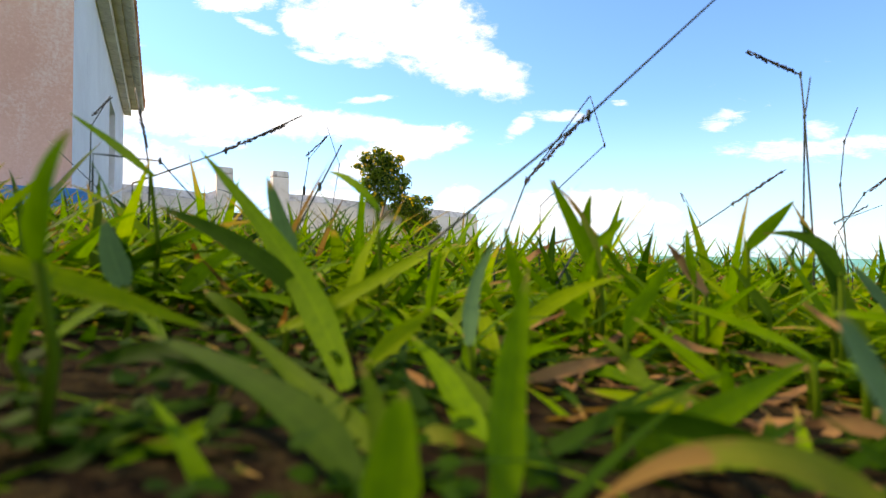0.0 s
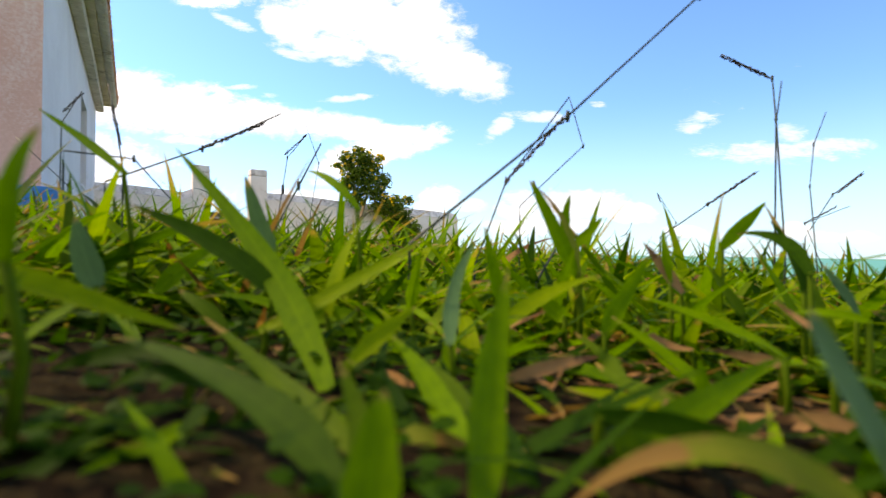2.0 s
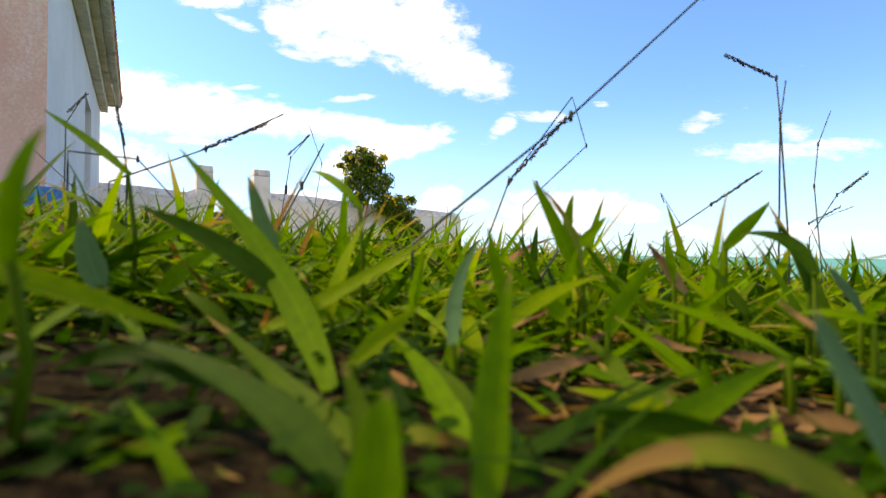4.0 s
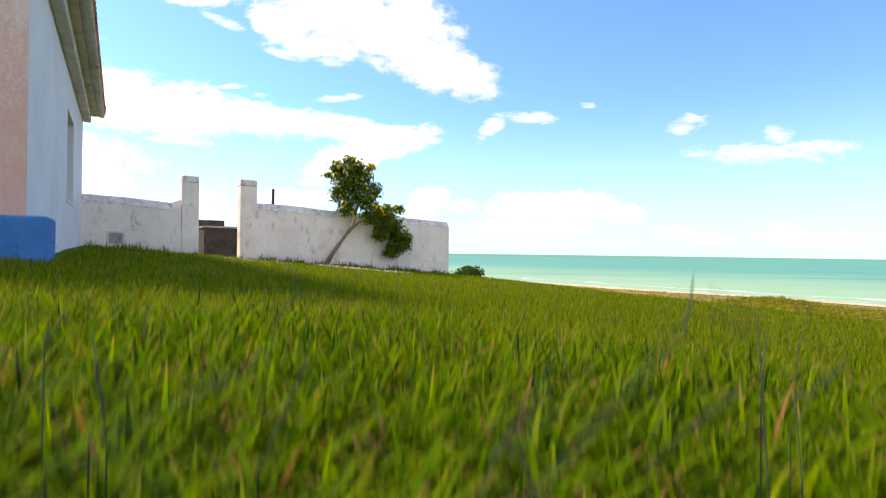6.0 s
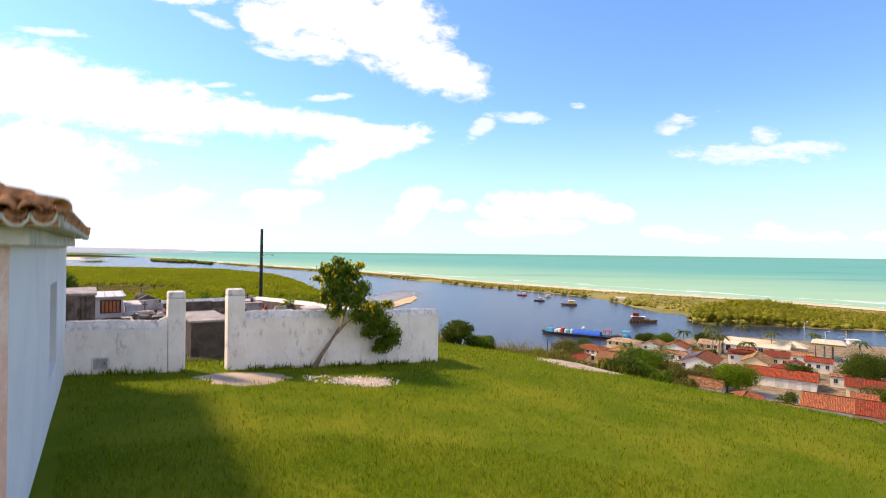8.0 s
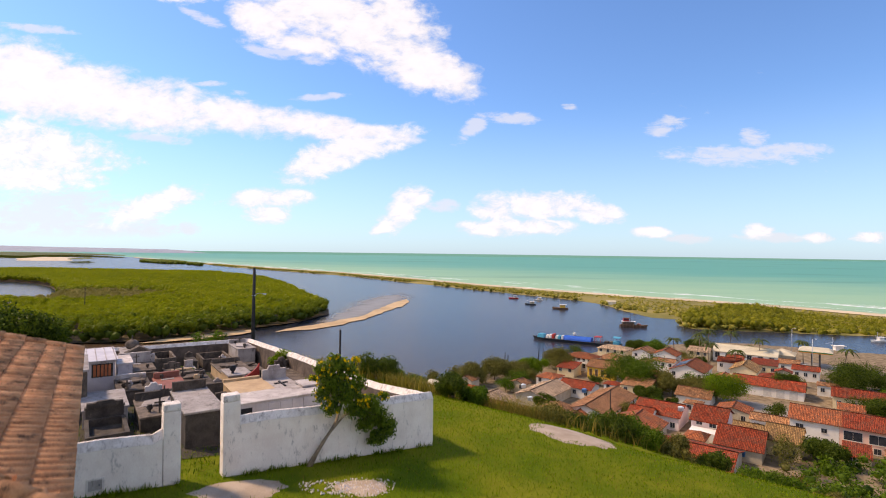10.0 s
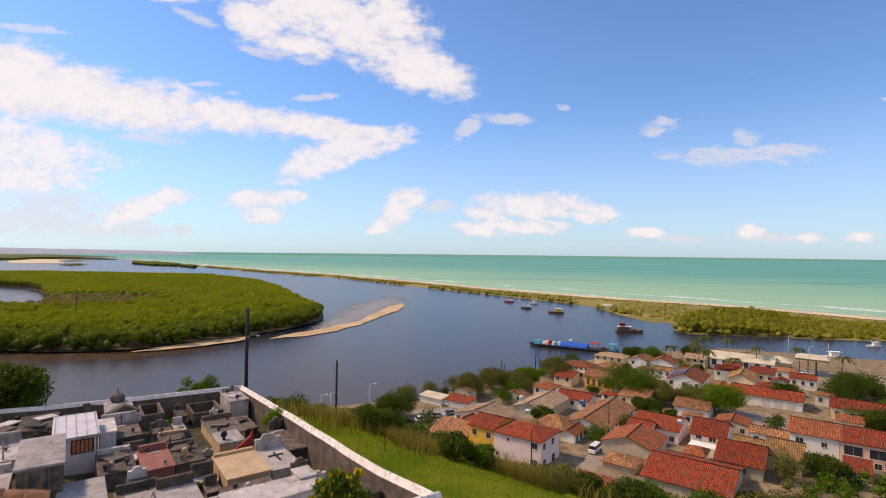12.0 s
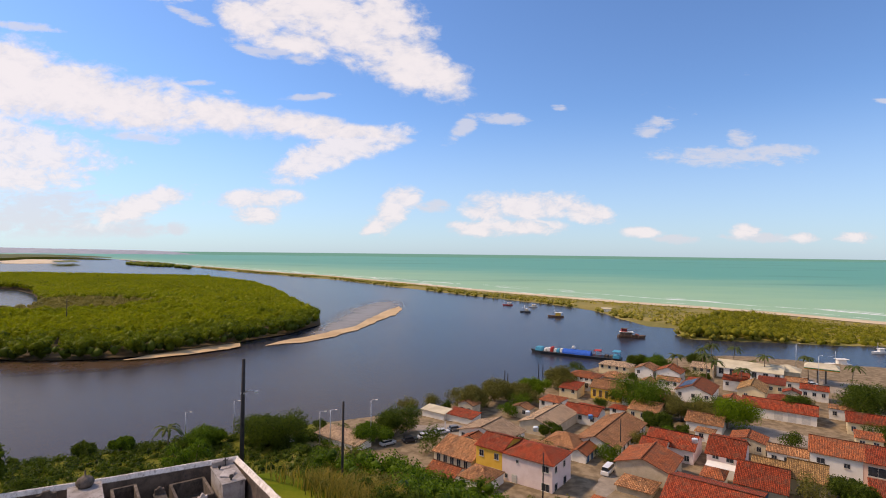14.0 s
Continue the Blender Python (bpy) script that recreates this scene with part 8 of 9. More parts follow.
def palm(x, y, h_, seed, size=4.2):
    r_ = np.random.default_rng(500 + seed)
    z = gz(x, y)
    t = thing("palm", "coconut palm with a bent grey trunk", "palm", Matrix.Translation((x, y, z)), "coconut palms")
    bx, by = r_.normal(0, 0.5, 2)
    tube_object("trunk", [(0, 0, -0.5), (bx * 0.3, by * 0.3, h_ * 0.5), (bx, by, h_)], [0.2, 0.15, 0.12], M_BARK, t, 8)
    for k in range(13):
        a_ = k * 2.4 + r_.uniform(0, 0.4)
        up = r_.uniform(0.0, 0.9)
        vs, fs = [], []
        n_ = 9
        for j in range(n_ + 1):
            s = j / n_
            rad = size * (s - 0.15 * s * s)
            zz = h_ + size * (up * s - (0.75 + 0.35 * up) * s * s)
            c = np.array((bx + rad * math.cos(a_), by + rad * math.sin(a_), zz))
            sd = np.array((-math.sin(a_), math.cos(a_), 0)) * 0.6 * math.sin(math.pi * min(1, 0.12 + 0.88 * s)) * (1.0 if j % 2 else 0.55)
            vs += [c - sd + (0, 0, -0.22 * abs(math.sin(3.14 * s))), c, c + sd + (0, 0, -0.22 * abs(math.sin(3.14 * s)))]
        for j in range(n_):
            fs += [(3 * j, 3 * j + 1, 3 * j + 4, 3 * j + 3), (3 * j + 1, 3 * j + 2, 3 * j + 5, 3 * j + 4)]
        mesh_object("frond", vs, fs, M_PALM, t)


for k, (x, y, h_) in enumerate(((104, 198, 9), (99, 215, 8), (116, 228, 8.5), (113, 196, 7), (134, 214, 8), (128, 226, 9), (122, 232, 9), (153, 215, 7.5), (161, 203, 6.5), (108, 210, 9), (-66, 136.5, 4.4))):
    palm(x, y, h_ * 1.2, k, 4.8)


def lamp_mast(x, y, h_):
    z = gz(x, y)
    t = thing("lamp_mast", "slim grey mast with a lamp head", "street lamp", Matrix.Translation((x, y, z)), "street lamps")
    tube_object("mast", [(0, 0, -0.3), (0, 0, h_)], [0.13, 0.08], M_STEEL, t, 8)
    tube_object("arm", [(0, 0, h_ - 0.1), (0.7, 0, h_ + 0.15), (1.2, 0, h_ + 0.15)], [0.05, 0.045, 0.04], M_STEEL, t, 6)
    part("lamp_head", box(1.1, 1.7, -0.15, 0.15, h_ + 0.06, h_ + 0.2, 0.03), M_W_WHITE, t)


# those by the quay stand for boat masts; arm and lamp head are added
for x, y, h_ in ((-27, 139, 9), (-30, 141, 8), (-17, 141, 11), (-55, 150, 9), (-68, 150, 8), (155, 225, 13), (148, 203, 12), (2, 140, 6)):
    lamp_mast(x, y, h_)


# ------------------------------------------------------------------ grass
def blade_material(name, light, dark, tipcol=None, tip=0.0, rough=0.6, thru=0.42, gloss=0.04, patch_size=160.0):
    """A grass blade: veins along it (UV across), tone by blade, tip drying."""
    mat = bpy.data.materials.new(name)
    mat.use_nodes = True
    n = Nodes(mat.node_tree)
    geo = n.add("ShaderNodeNewGeometry")
    uv = n.add("ShaderNodeSeparateXYZ", {0: n.add("ShaderNodeTexCoord").outputs["UV"]})
    r = geo.outputs["Random Per Island"]
    blot = n.noise(geo.outputs["Position"], patch_size, 4, 0.65)
    f = n.m("ADD", n.m("MULTIPLY", r, 0.7), n.m("MULTIPLY_ADD", blot, 1.0, -0.35), clamp=True)
    colour = n.mix(f, dark, light)
    vein = n.m("MULTIPLY_ADD", n.m("SINE", n.m("MULTIPLY", uv.outputs[0], 110.0)), 0.5, 0.5)
    rib = n.ramp(n.m("ABSOLUTE", n.m("SUBTRACT", uv.outputs[0], 0.5)), 0.02, 0.07, 1.0, 0.0)
    colour = n.mix(n.m("MULTIPLY", vein, 0.06), colour, tuple(0.7 * c for c in dark))
    colour = n.mix(n.m("MULTIPLY", rib, 0.22), colour, tuple(1.3 * c for c in light))
    if tipcol:
        dry = n.m("ADD", uv.outputs[1], n.m("MULTIPLY_ADD", blot, 0.5, n.m("MULTIPLY_ADD", r, 0.6, -0.55)))
        colour = n.mix(n.m("MULTIPLY", n.ramp(dry, 1.0 - tip, 1.12 - tip), 0.9), colour, tipcol)
    nb = n.add("ShaderNodeBump", {"Strength": 0.12, "Distance": 0.0006, "Height": vein})
    b = n.add("ShaderNodeBsdfPrincipled", {"Base Color": colour, "Roughness": rough, "Specular IOR Level": gloss, "Normal": nb.outputs[0]})
    t = n.add("ShaderNodeBsdfTranslucent", {0: n.mix(1.0, colour, (1.25, 1.35, 0.5), "MULTIPLY")})
    n.add("ShaderNodeOutputMaterial", {0: n.add("ShaderNodeMixShader", {0: thru, 1: b.outputs[0], 2: t.outputs[0]}).outputs[0]})
    return mat


STRAWC = (0.34, 0.21, 0.06)
M_BLADE = blade_material("green grass blade", (0.160, 0.285, 0.003), (0.042, 0.115, 0.0015), STRAWC, 0.03)
M_LAWN = blade_material("sunlit lawn blade", (0.205, 0.282, 0.005), (0.08, 0.14, 0.003), STRAWC, 0.08, patch_size=6.0)
M_LAWN_DARK = blade_material("lawn blade", (0.12, 0.17, 0.004), (0.04, 0.075, 0.002), STRAWC, 0.06, patch_size=6.0)
M_BLADE_PALE = blade_material("pale green blade", (0.105, 0.175, 0.008), (0.036, 0.085, 0.003), STRAWC, 0.08)
M_BLADE_GREY = blade_material("blue-grey underside of a blade", (0.085, 0.17, 0.06), (0.045, 0.10, 0.035), STRAWC, 0.05, 0.5, 0.25)
M_BLADE_MUTED = blade_material("dull green blade", (0.050, 0.112, 0.006), (0.018, 0.054, 0.002), STRAWC, 0.04)
M_BLADE_LIGHT = blade_material("light yellow-green blade", (0.24, 0.32, 0.006), (0.10, 0.19, 0.003), STRAWC, 0.06)
# darkest green; on the low leaves it stands for shade under the turf
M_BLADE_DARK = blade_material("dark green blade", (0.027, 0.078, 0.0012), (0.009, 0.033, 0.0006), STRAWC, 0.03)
M_DRY = blade_material("dry straw blade", (0.36, 0.20, 0.075), (0.17, 0.085, 0.03), (0.11, 0.05, 0.02), 0.3, 0.8, 0.3, 0.15)
M_DRYGREEN = blade_material("yellowing blade", (0.24, 0.25, 0.03), (0.11, 0.16, 0.014), (0.28, 0.15, 0.05), 0.4)
M_STALK = surface("dark grass stalk", (0.05, 0.065, 0.045), (0.022, 0.028, 0.026), 90, 0.6, 0.1, 400)
M_SEED = surface("dark grass seed", (0.10, 0.075, 0.055), (0.035, 0.027, 0.03), 200, 0.8, 0.2, 700)
TONES = {"a": M_BLADE, "h": M_BLADE_MUTED, "k": M_BLADE_LIGHT, "b": M_BLADE_PALE, "c": M_BLADE_GREY, "d": M_BLADE_DARK, "e": M_BLADE_GREY, "f": M_DRYGREEN, "g": M_DRY}
WORDS = {"h": "dull grey-green broad grass leaf", "k": "light yellow-green broad grass leaf", "a": "fresh green broad grass leaf", "b": "pale green broad grass leaf", "c": "greyish green grass leaf", "d": "dark green broad grass leaf", "e": "broad blue-grey leaf turned underside up", "f": "yellowing brown-edged grass leaf", "g": "dry straw-coloured grass leaf"}


def ribbon(points, widths, normals, fold=0.25):
    """A folded ribbon: three points across at each step, with UV (across, along)."""
    verts, faces, uvs = [], [], []
    k = len(points)
    for i_ in range(k):
        d = (points[min(i_ + 1, k - 1)] - points[max(i_ - 1, 0)]).normalized()
        s = d.cross(normals[i_]).normalized()
        n_ = s.cross(d)
        verts += [points[i_] - s * widths[i_] + n_ * widths[i_] * fold, points[i_], points[i_] + s * widths[i_] + n_ * widths[i_] * fold]
    for i_ in range(k - 1):
        for j in range(2):
            a = 3 * i_ + j
            faces.append((a, a + 1, a + 4, a + 3))
            t0, t1 = i_ / (k - 1), (i_ + 1) / (k - 1)
            uvs += [(j / 2, t0), ((j + 1) / 2, t0), ((j + 1) / 2, t1), (j / 2, t1)]
    return verts, faces, uvs


EYE = Vector((0, 0, -0.05))
leaf_r = np.random.default_rng(91)


def leaf(tone, base, middle, tip, width):
    """One broad leaf from its foot over its middle to its tip, with a short sheath down to the soil."""
    b, t = Vector(base), Vector(tip)
    c = 2 * Vector(middle) - 0.5 * (b + t)        # the curve's handle, so that it passes through the middle
    side = (t - b).cross(Vector((0, 0, 1))).normalized()
    L = (t - b).length
    twist = leaf_r.uniform(-0.5, 0.5)
    facing = (Vector((leaf_r.normal(0, 0.3), -0.8, 0.6 + leaf_r.normal(0, 0.2)))).normalized()
    n_ = 16
    pts, wd, nr = [], [], []
    for k in range(n_ + 1):
        s = k / n_
        p_ = b * (1 - s) ** 2 + c * 2 * s * (1 - s) + t * s * s + side * (0.008 * L * math.sin(6 * s + tip[0] * 90))
        pts.append(p_)
        wd.append(width * (min(1.0, 0.42 + 1.9 * s) * (1 - s ** 2.2) ** 0.85) * (1 + 0.05 * math.sin(11 * s + base[0] * 70)) + 0.0002)
        nr.append((facing + side * (twist * (s - 0.4) + 0.15 * math.sin(3.5 * s + base[0] * 60))).normalized())
    v, f, uv = ribbon(pts, wd, nr, 0.24)
    g = gz(b.x, b.y)
    plant = thing("grass_plant", WORDS[tone] + " rising from the turf", "grass", Matrix.Translation((b.x, b.y, g)), "broad grass plants by the lens")
    o = Vector((b.x, b.y, g))
    mesh_object("leaf", [p_ - o for p_ in v], f, TONES[tone], plant, smooth=True, uvs=uv)
    rib = [p_ - o - n_q * 0.0006 for p_, n_q in zip(pts, nr)]
    tube_object("midrib", rib, [0.00030 * (1 - k / (n_ + 1)) + 0.0001 for k in range(n_ + 1)], TONES[tone], plant, 5)
    if b.z > g + 0.004:
        mid = Vector(((b.x + o.x) / 2 + 0.002, (b.y + o.y) / 2 + 0.003, (b.z + g) / 2))
        tube_object("sheath", [Vector((0, 0, -0.004)), mid - o, b - o + (pts[1] - b) * 0.6], [0.0017, 0.0016, 0.0014], M_BLADE_PALE, plant, 6)
    return plant


def stalk(points, r0, heads):
    """A thin flowering stem, with seed spikes where it has them; its foot runs down to the soil."""
    P_ = [Vector(p_) for p_ in points]
    g = gz(P_[0].x, P_[0].y)
    o = Vector((P_[0].x, P_[0].y, g))
    t = thing("grass_stalk", "thin dark flowering grass stem with seed spikes", "grass stalk", Matrix.Translation(o), "flowering grass stems")
    away = Vector((P_[0].x, P_[0].y, 0)).normalized()
    drop = P_[0].z - g
    full = P_
    if drop > 0.004:
        # the foot bends down steeply into the turf behind
        low = P_[0] + away * drop * 0.35
        full = [Vector((low.x, low.y, gz(low.x, low.y) - 0.004)), P_[0] + away * drop * 0.1 - Vector((0, 0, 0.45 * drop))] + P_
    fine_ = []
    for a, b in zip(full, full[1:]):
        fine_ += [a.lerp(b, k / 5) for k in range(5)]
    fine_.append(full[-1])
    k = len(fine_)
    tube_object("stem", [p_ - o for p_ in fine_], [r0 * (0.8 - 0.35 * i_ / k) for i_ in range(k)], M_STALK, t, 6)
    for p_ in P_[1:-1]:
        v, f = lathe([(r0 * 0.7, -r0 * 2.5), (r0 * 1.15, 0), (r0 * 0.7, r0 * 2.5)], 7)
        nd = mesh_object("node", v, f, M_STALK, t, smooth=True)
        nd.location = p_ - o
    rr = np.random.default_rng(int(abs(points[0][0]) * 1e4) + 5)
    for a, b in heads:
        a, b = Vector(a), Vector(b)
        vs, fs = [], []
        n_ = 44
        L = (b - a).length
        for j in range(n_):
            c = a.lerp(b, (j + 0.5) / n_) + Vector(rr.normal(0, r0 * 0.5, 3))
            d = (b - a).normalized() + Vector(rr.normal(0, 0.35, 3))
            d.normalize()
            s = d.cross(Vector(rr.normal(0, 1, 3))).normalized()
            q = d.cross(s)
            l_, w_ = L / n_ * 2.4, r0 * 0.8
            k0 = len(vs)
            vs += [c - d * l_, c + s * w_, c + q * w_, c - s * w_, c - q * w_, c + d * l_]
            fs += [(k0, k0 + 2, k0 + 1), (k0, k0 + 3, k0 + 2), (k0, k0 + 4, k0 + 3), (k0, k0 + 1, k0 + 4), (k0 + 5, k0 + 1, k0 + 2), (k0 + 5, k0 + 2, k0 + 3), (k0 + 5, k0 + 3, k0 + 4), (k0 + 5, k0 + 4, k0 + 1)]
        mesh_object("seed_spike", [p_ - o for p_ in vs], fs, M_SEED, t, "dark bristly seed spike")


leaf("a", (0.003, 0.114, -0.107), (0.008, 0.150, -0.090), (0.015, 0.186, -0.057), 0.0065)
leaf("a", (-0.017, 0.096, -0.105), (-0.018, 0.105, -0.092), (-0.017, 0.114, -0.081), 0.0060)
leaf("a", (-0.052, 0.201, -0.105), (-0.091, 0.247, -0.064), (-0.166, 0.292, 0.007), 0.0077)
leaf("h", (-0.026, 0.107, -0.104), (-0.055, 0.139, -0.091), (-0.118, 0.169, -0.080), 0.0055)
leaf("b", (-0.028, 0.140, -0.105), (-0.061, 0.178, -0.099), (-0.111, 0.215, -0.079), 0.0053)
leaf("b", (-0.021, 0.118, -0.105), (-0.026, 0.133, -0.097), (-0.036, 0.148, -0.082), 0.0041)
leaf("a", (0.001, 0.148, -0.107), (-0.011, 0.189, -0.101), (-0.033, 0.229, -0.087), 0.0058)
leaf("b", (0.004, 0.171, -0.108), (-0.003, 0.195, -0.104), (-0.019, 0.219, -0.095), 0.0051)
leaf("h", (-0.093, 0.117, -0.099), (-0.096, 0.144, -0.098), (-0.085, 0.171, -0.101), 0.0032)
leaf("a", (-0.109, 0.119, -0.055), (-0.108, 0.119, -0.038), (-0.102, 0.120, -0.021), 0.0049)
leaf("k", (-0.157, 0.152, -0.054), (-0.130, 0.163, -0.065), (-0.095, 0.175, -0.079), 0.0050)
leaf("a", (-0.151, 0.162, -0.091), (-0.144, 0.173, -0.077), (-0.130, 0.183, -0.065), 0.0039)
leaf("c", (-0.176, 0.241, -0.070), (-0.185, 0.246, -0.054), (-0.194, 0.250, -0.035), 0.0069)
leaf("c", (-0.113, 0.294, -0.060), (-0.120, 0.299, -0.037), (-0.131, 0.303, -0.007), 0.0066)
leaf("a", (0.045, 0.153, -0.108), (0.081, 0.180, -0.101), (0.124, 0.207, -0.090), 0.0055)
leaf("d", (0.038, 0.152, -0.097), (0.065, 0.146, -0.099), (0.099, 0.141, -0.107), 0.0034)
leaf("f", (0.084, 0.105, -0.105), (0.053, 0.109, -0.090), (0.023, 0.114, -0.106), 0.0035)
leaf("e", (0.093, 0.110, -0.104), (0.086, 0.120, -0.081), (0.084, 0.130, -0.063), 0.0083)
leaf("a", (0.104, 0.221, -0.110), (0.093, 0.243, -0.097), (0.074, 0.264, -0.082), 0.0041)
leaf("b", (0.075, 0.244, -0.108), (0.069, 0.259, -0.101), (0.058, 0.274, -0.092), 0.0031)
leaf("k", (0.084, 0.205, -0.114), (0.064, 0.214, -0.110), (0.043, 0.223, -0.108), 0.0046)
leaf("b", (0.090, 0.205, -0.112), (0.074, 0.229, -0.109), (0.064, 0.254, -0.103), 0.0044)
leaf("a", (0.103, 0.226, -0.114), (0.102, 0.226, -0.105), (0.101, 0.226, -0.095), 0.0034)
leaf("g", (0.020, 0.237, -0.108), (0.046, 0.250, -0.104), (0.071, 0.264, -0.102), 0.0038)
leaf("g", (0.138, 0.198, -0.083), (0.136, 0.212, -0.078), (0.133, 0.227, -0.070), 0.0027)
leaf("g", (0.140, 0.338, -0.076), (0.129, 0.342, -0.061), (0.118, 0.347, -0.043), 0.0062)
leaf("d", (0.203, 0.311, -0.062), (0.202, 0.341, -0.041), (0.190, 0.370, -0.036), 0.0054)
leaf("a", (0.075, 0.344, -0.068), (0.058, 0.353, -0.030), (0.045, 0.363, 0.000), 0.0057)
leaf("f", (0.076, 0.344, -0.066), (0.068, 0.354, -0.032), (0.050, 0.363, -0.005), 0.0027)
leaf("a", (0.077, 0.365, -0.047), (0.088, 0.375, -0.037), (0.101, 0.386, -0.024), 0.0044)
leaf("a", (0.069, 0.364, -0.036), (0.071, 0.369, -0.024), (0.075, 0.374, -0.009), 0.0036)
leaf("a", (-0.072, 0.347, -0.024), (-0.095, 0.370, -0.002), (-0.121, 0.394, 0.010), 0.0041)
leaf("c", (-0.006, 0.220, -0.090), (-0.005, 0.260, -0.072), (0.006, 0.301, -0.044), 0.0040)
leaf("a", (-0.031, 0.299, -0.085), (-0.029, 0.299, -0.069), (-0.025, 0.299, -0.049), 0.0039)
leaf("k", (-0.047, 0.208, -0.098), (-0.034, 0.219, -0.085), (-0.021, 0.229, -0.075), 0.0043)
leaf("a", (0.073, 0.274, -0.093), (0.086, 0.285, -0.075), (0.103, 0.296, -0.052), 0.0052)
leaf("k", (0.020, 0.262, -0.088), (0.041, 0.268, -0.073), (0.072, 0.274, -0.062), 0.0049)
leaf("a", (0.139, 0.228, -0.096), (0.125, 0.252, -0.085), (0.092, 0.275, -0.073), 0.0045)
leaf("k", (-0.069, 0.257, -0.084), (-0.062, 0.262, -0.058), (-0.053, 0.268, -0.033), 0.0064)
leaf("k", (-0.098, 0.245, -0.090), (-0.061, 0.252, -0.070), (-0.021, 0.259, -0.045), 0.0050)
leaf("h", (-0.087, 0.246, -0.074), (-0.120, 0.249, -0.050), (-0.166, 0.252, -0.029), 0.0064)
leaf("a", (0.199, 0.411, -0.046), (0.220, 0.422, -0.028), (0.245, 0.433, -0.007), 0.0058)
leaf("d", (-0.092, 0.166, -0.087), (-0.114, 0.169, -0.086), (-0.143, 0.173, -0.093), 0.0046)
leaf("d", (-0.071, 0.157, -0.095), (-0.095, 0.160, -0.090), (-0.116, 0.164, -0.097), 0.0040)
leaf("a", (0.060, 0.314, -0.088), (0.054, 0.323, -0.084), (0.017, 0.331, -0.053), 0.0052)
leaf("b", (0.179, 0.340, -0.089), (0.171, 0.344, -0.076), (0.159, 0.349, -0.056), 0.0051)
leaf("c", (0.230, 0.313, -0.085), (0.226, 0.322, -0.069), (0.222, 0.332, -0.056), 0.0041)
leaf("a", (-0.194, 0.320, -0.080), (-0.179, 0.326, -0.062), (-0.153, 0.332, -0.043), 0.0066)
leaf("b", (-0.105, 0.225, -0.085), (-0.118, 0.229, -0.076), (-0.131, 0.234, -0.070), 0.0036)
leaf("a", (-0.139, 0.143, -0.085), (-0.138, 0.148, -0.071), (-0.134, 0.153, -0.058), 0.0030)
leaf("d", (0.212, 0.332, -0.074), (0.209, 0.341, -0.049), (0.202, 0.351, -0.028), 0.0054)
leaf("a", (-0.056, 0.268, -0.085), (-0.081, 0.271, -0.086), (-0.119, 0.274, -0.099), 0.0054)
leaf("f", (-0.018, 0.152, -0.106), (-0.010, 0.151, -0.104), (0.005, 0.150, -0.108), 0.0030)
leaf("a", (0.175, 0.230, -0.079), (0.162, 0.239, -0.076), (0.149, 0.248, -0.078), 0.0030)
leaf("a", (0.023, 0.282, -0.085), (0.018, 0.286, -0.064), (0.011, 0.291, -0.036), 0.0043)
leaf("a", (0.132, 0.337, -0.068), (0.130, 0.342, -0.050), (0.131, 0.347, -0.034), 0.0029)
leaf("g", (-0.039, 0.236, -0.106), (-0.058, 0.228, -0.106), (-0.080, 0.220, -0.102), 0.0018)
leaf("g", (0.155, 0.259, -0.104), (0.142, 0.263, -0.101), (0.124, 0.267, -0.098), 0.0031)
leaf("g", (0.134, 0.308, -0.106), (0.116, 0.312, -0.102), (0.104, 0.316, -0.088), 0.0030)
leaf("g", (0.135, 0.178, -0.109), (0.120, 0.182, -0.106), (0.108, 0.186, -0.108), 0.0029)
leaf("g", (-0.021, 0.217, -0.107), (-0.034, 0.238, -0.107), (-0.048, 0.258, -0.106), 0.0021)
leaf("a", (-0.220, 0.329, -0.003), (-0.256, 0.337, 0.021), (-0.293, 0.345, 0.044), 0.0034)
stalk([(-0.043, 0.406, -0.045), (0.086, 0.443, 0.065), (0.211, 0.480, 0.185), (0.232, 0.511, 0.227)], 0.0019, [])
stalk([(0.011, 0.545, -0.065), (0.045, 0.577, 0.027), (0.120, 0.611, 0.131)], 0.0016, [((0.044, 0.567, 0.026), (0.109, 0.581, 0.099))])
stalk([(0.065, 0.616, 0.004), (0.146, 0.651, 0.082), (0.134, 0.680, 0.151)], 0.0012, [])
stalk([(0.360, 0.598, -0.049), (0.366, 0.628, 0.110), (0.379, 0.659, 0.168), (0.330, 0.686, 0.209)], 0.0016, [((0.351, 0.617, 0.156), (0.300, 0.625, 0.184))])
stalk([(0.348, 0.597, 0.099), (0.372, 0.628, 0.155)], 0.0015, [])
stalk([(0.490, 0.741, -0.072), (0.498, 0.771, 0.049), (0.523, 0.802, 0.116), (0.563, 0.835, 0.175)], 0.0014, [])
stalk([(0.257, 0.694, -0.029), (0.334, 0.728, 0.018), (0.421, 0.763, 0.070)], 0.0014, [((0.329, 0.718, 0.017), (0.399, 0.732, 0.062))])
stalk([(-0.422, 0.591, 0.026), (-0.324, 0.626, 0.072), (-0.239, 0.660, 0.124)], 0.0018, [((-0.323, 0.616, 0.069), (-0.248, 0.630, 0.105))])
stalk([(-0.392, 0.490, 0.043), (-0.343, 0.523, 0.041), (-0.303, 0.555, -0.017)], 0.0015, [])
stalk([(-0.379, 0.559, 0.036), (-0.410, 0.587, 0.110), (-0.438, 0.616, 0.149)], 0.0014, [((-0.395, 0.578, 0.067), (-0.412, 0.587, 0.114))])
stalk([(0.517, 0.810, -0.023), (0.580, 0.844, 0.045), (0.652, 0.877, 0.088)], 0.0014, [((0.582, 0.834, 0.048), (0.627, 0.846, 0.080))])
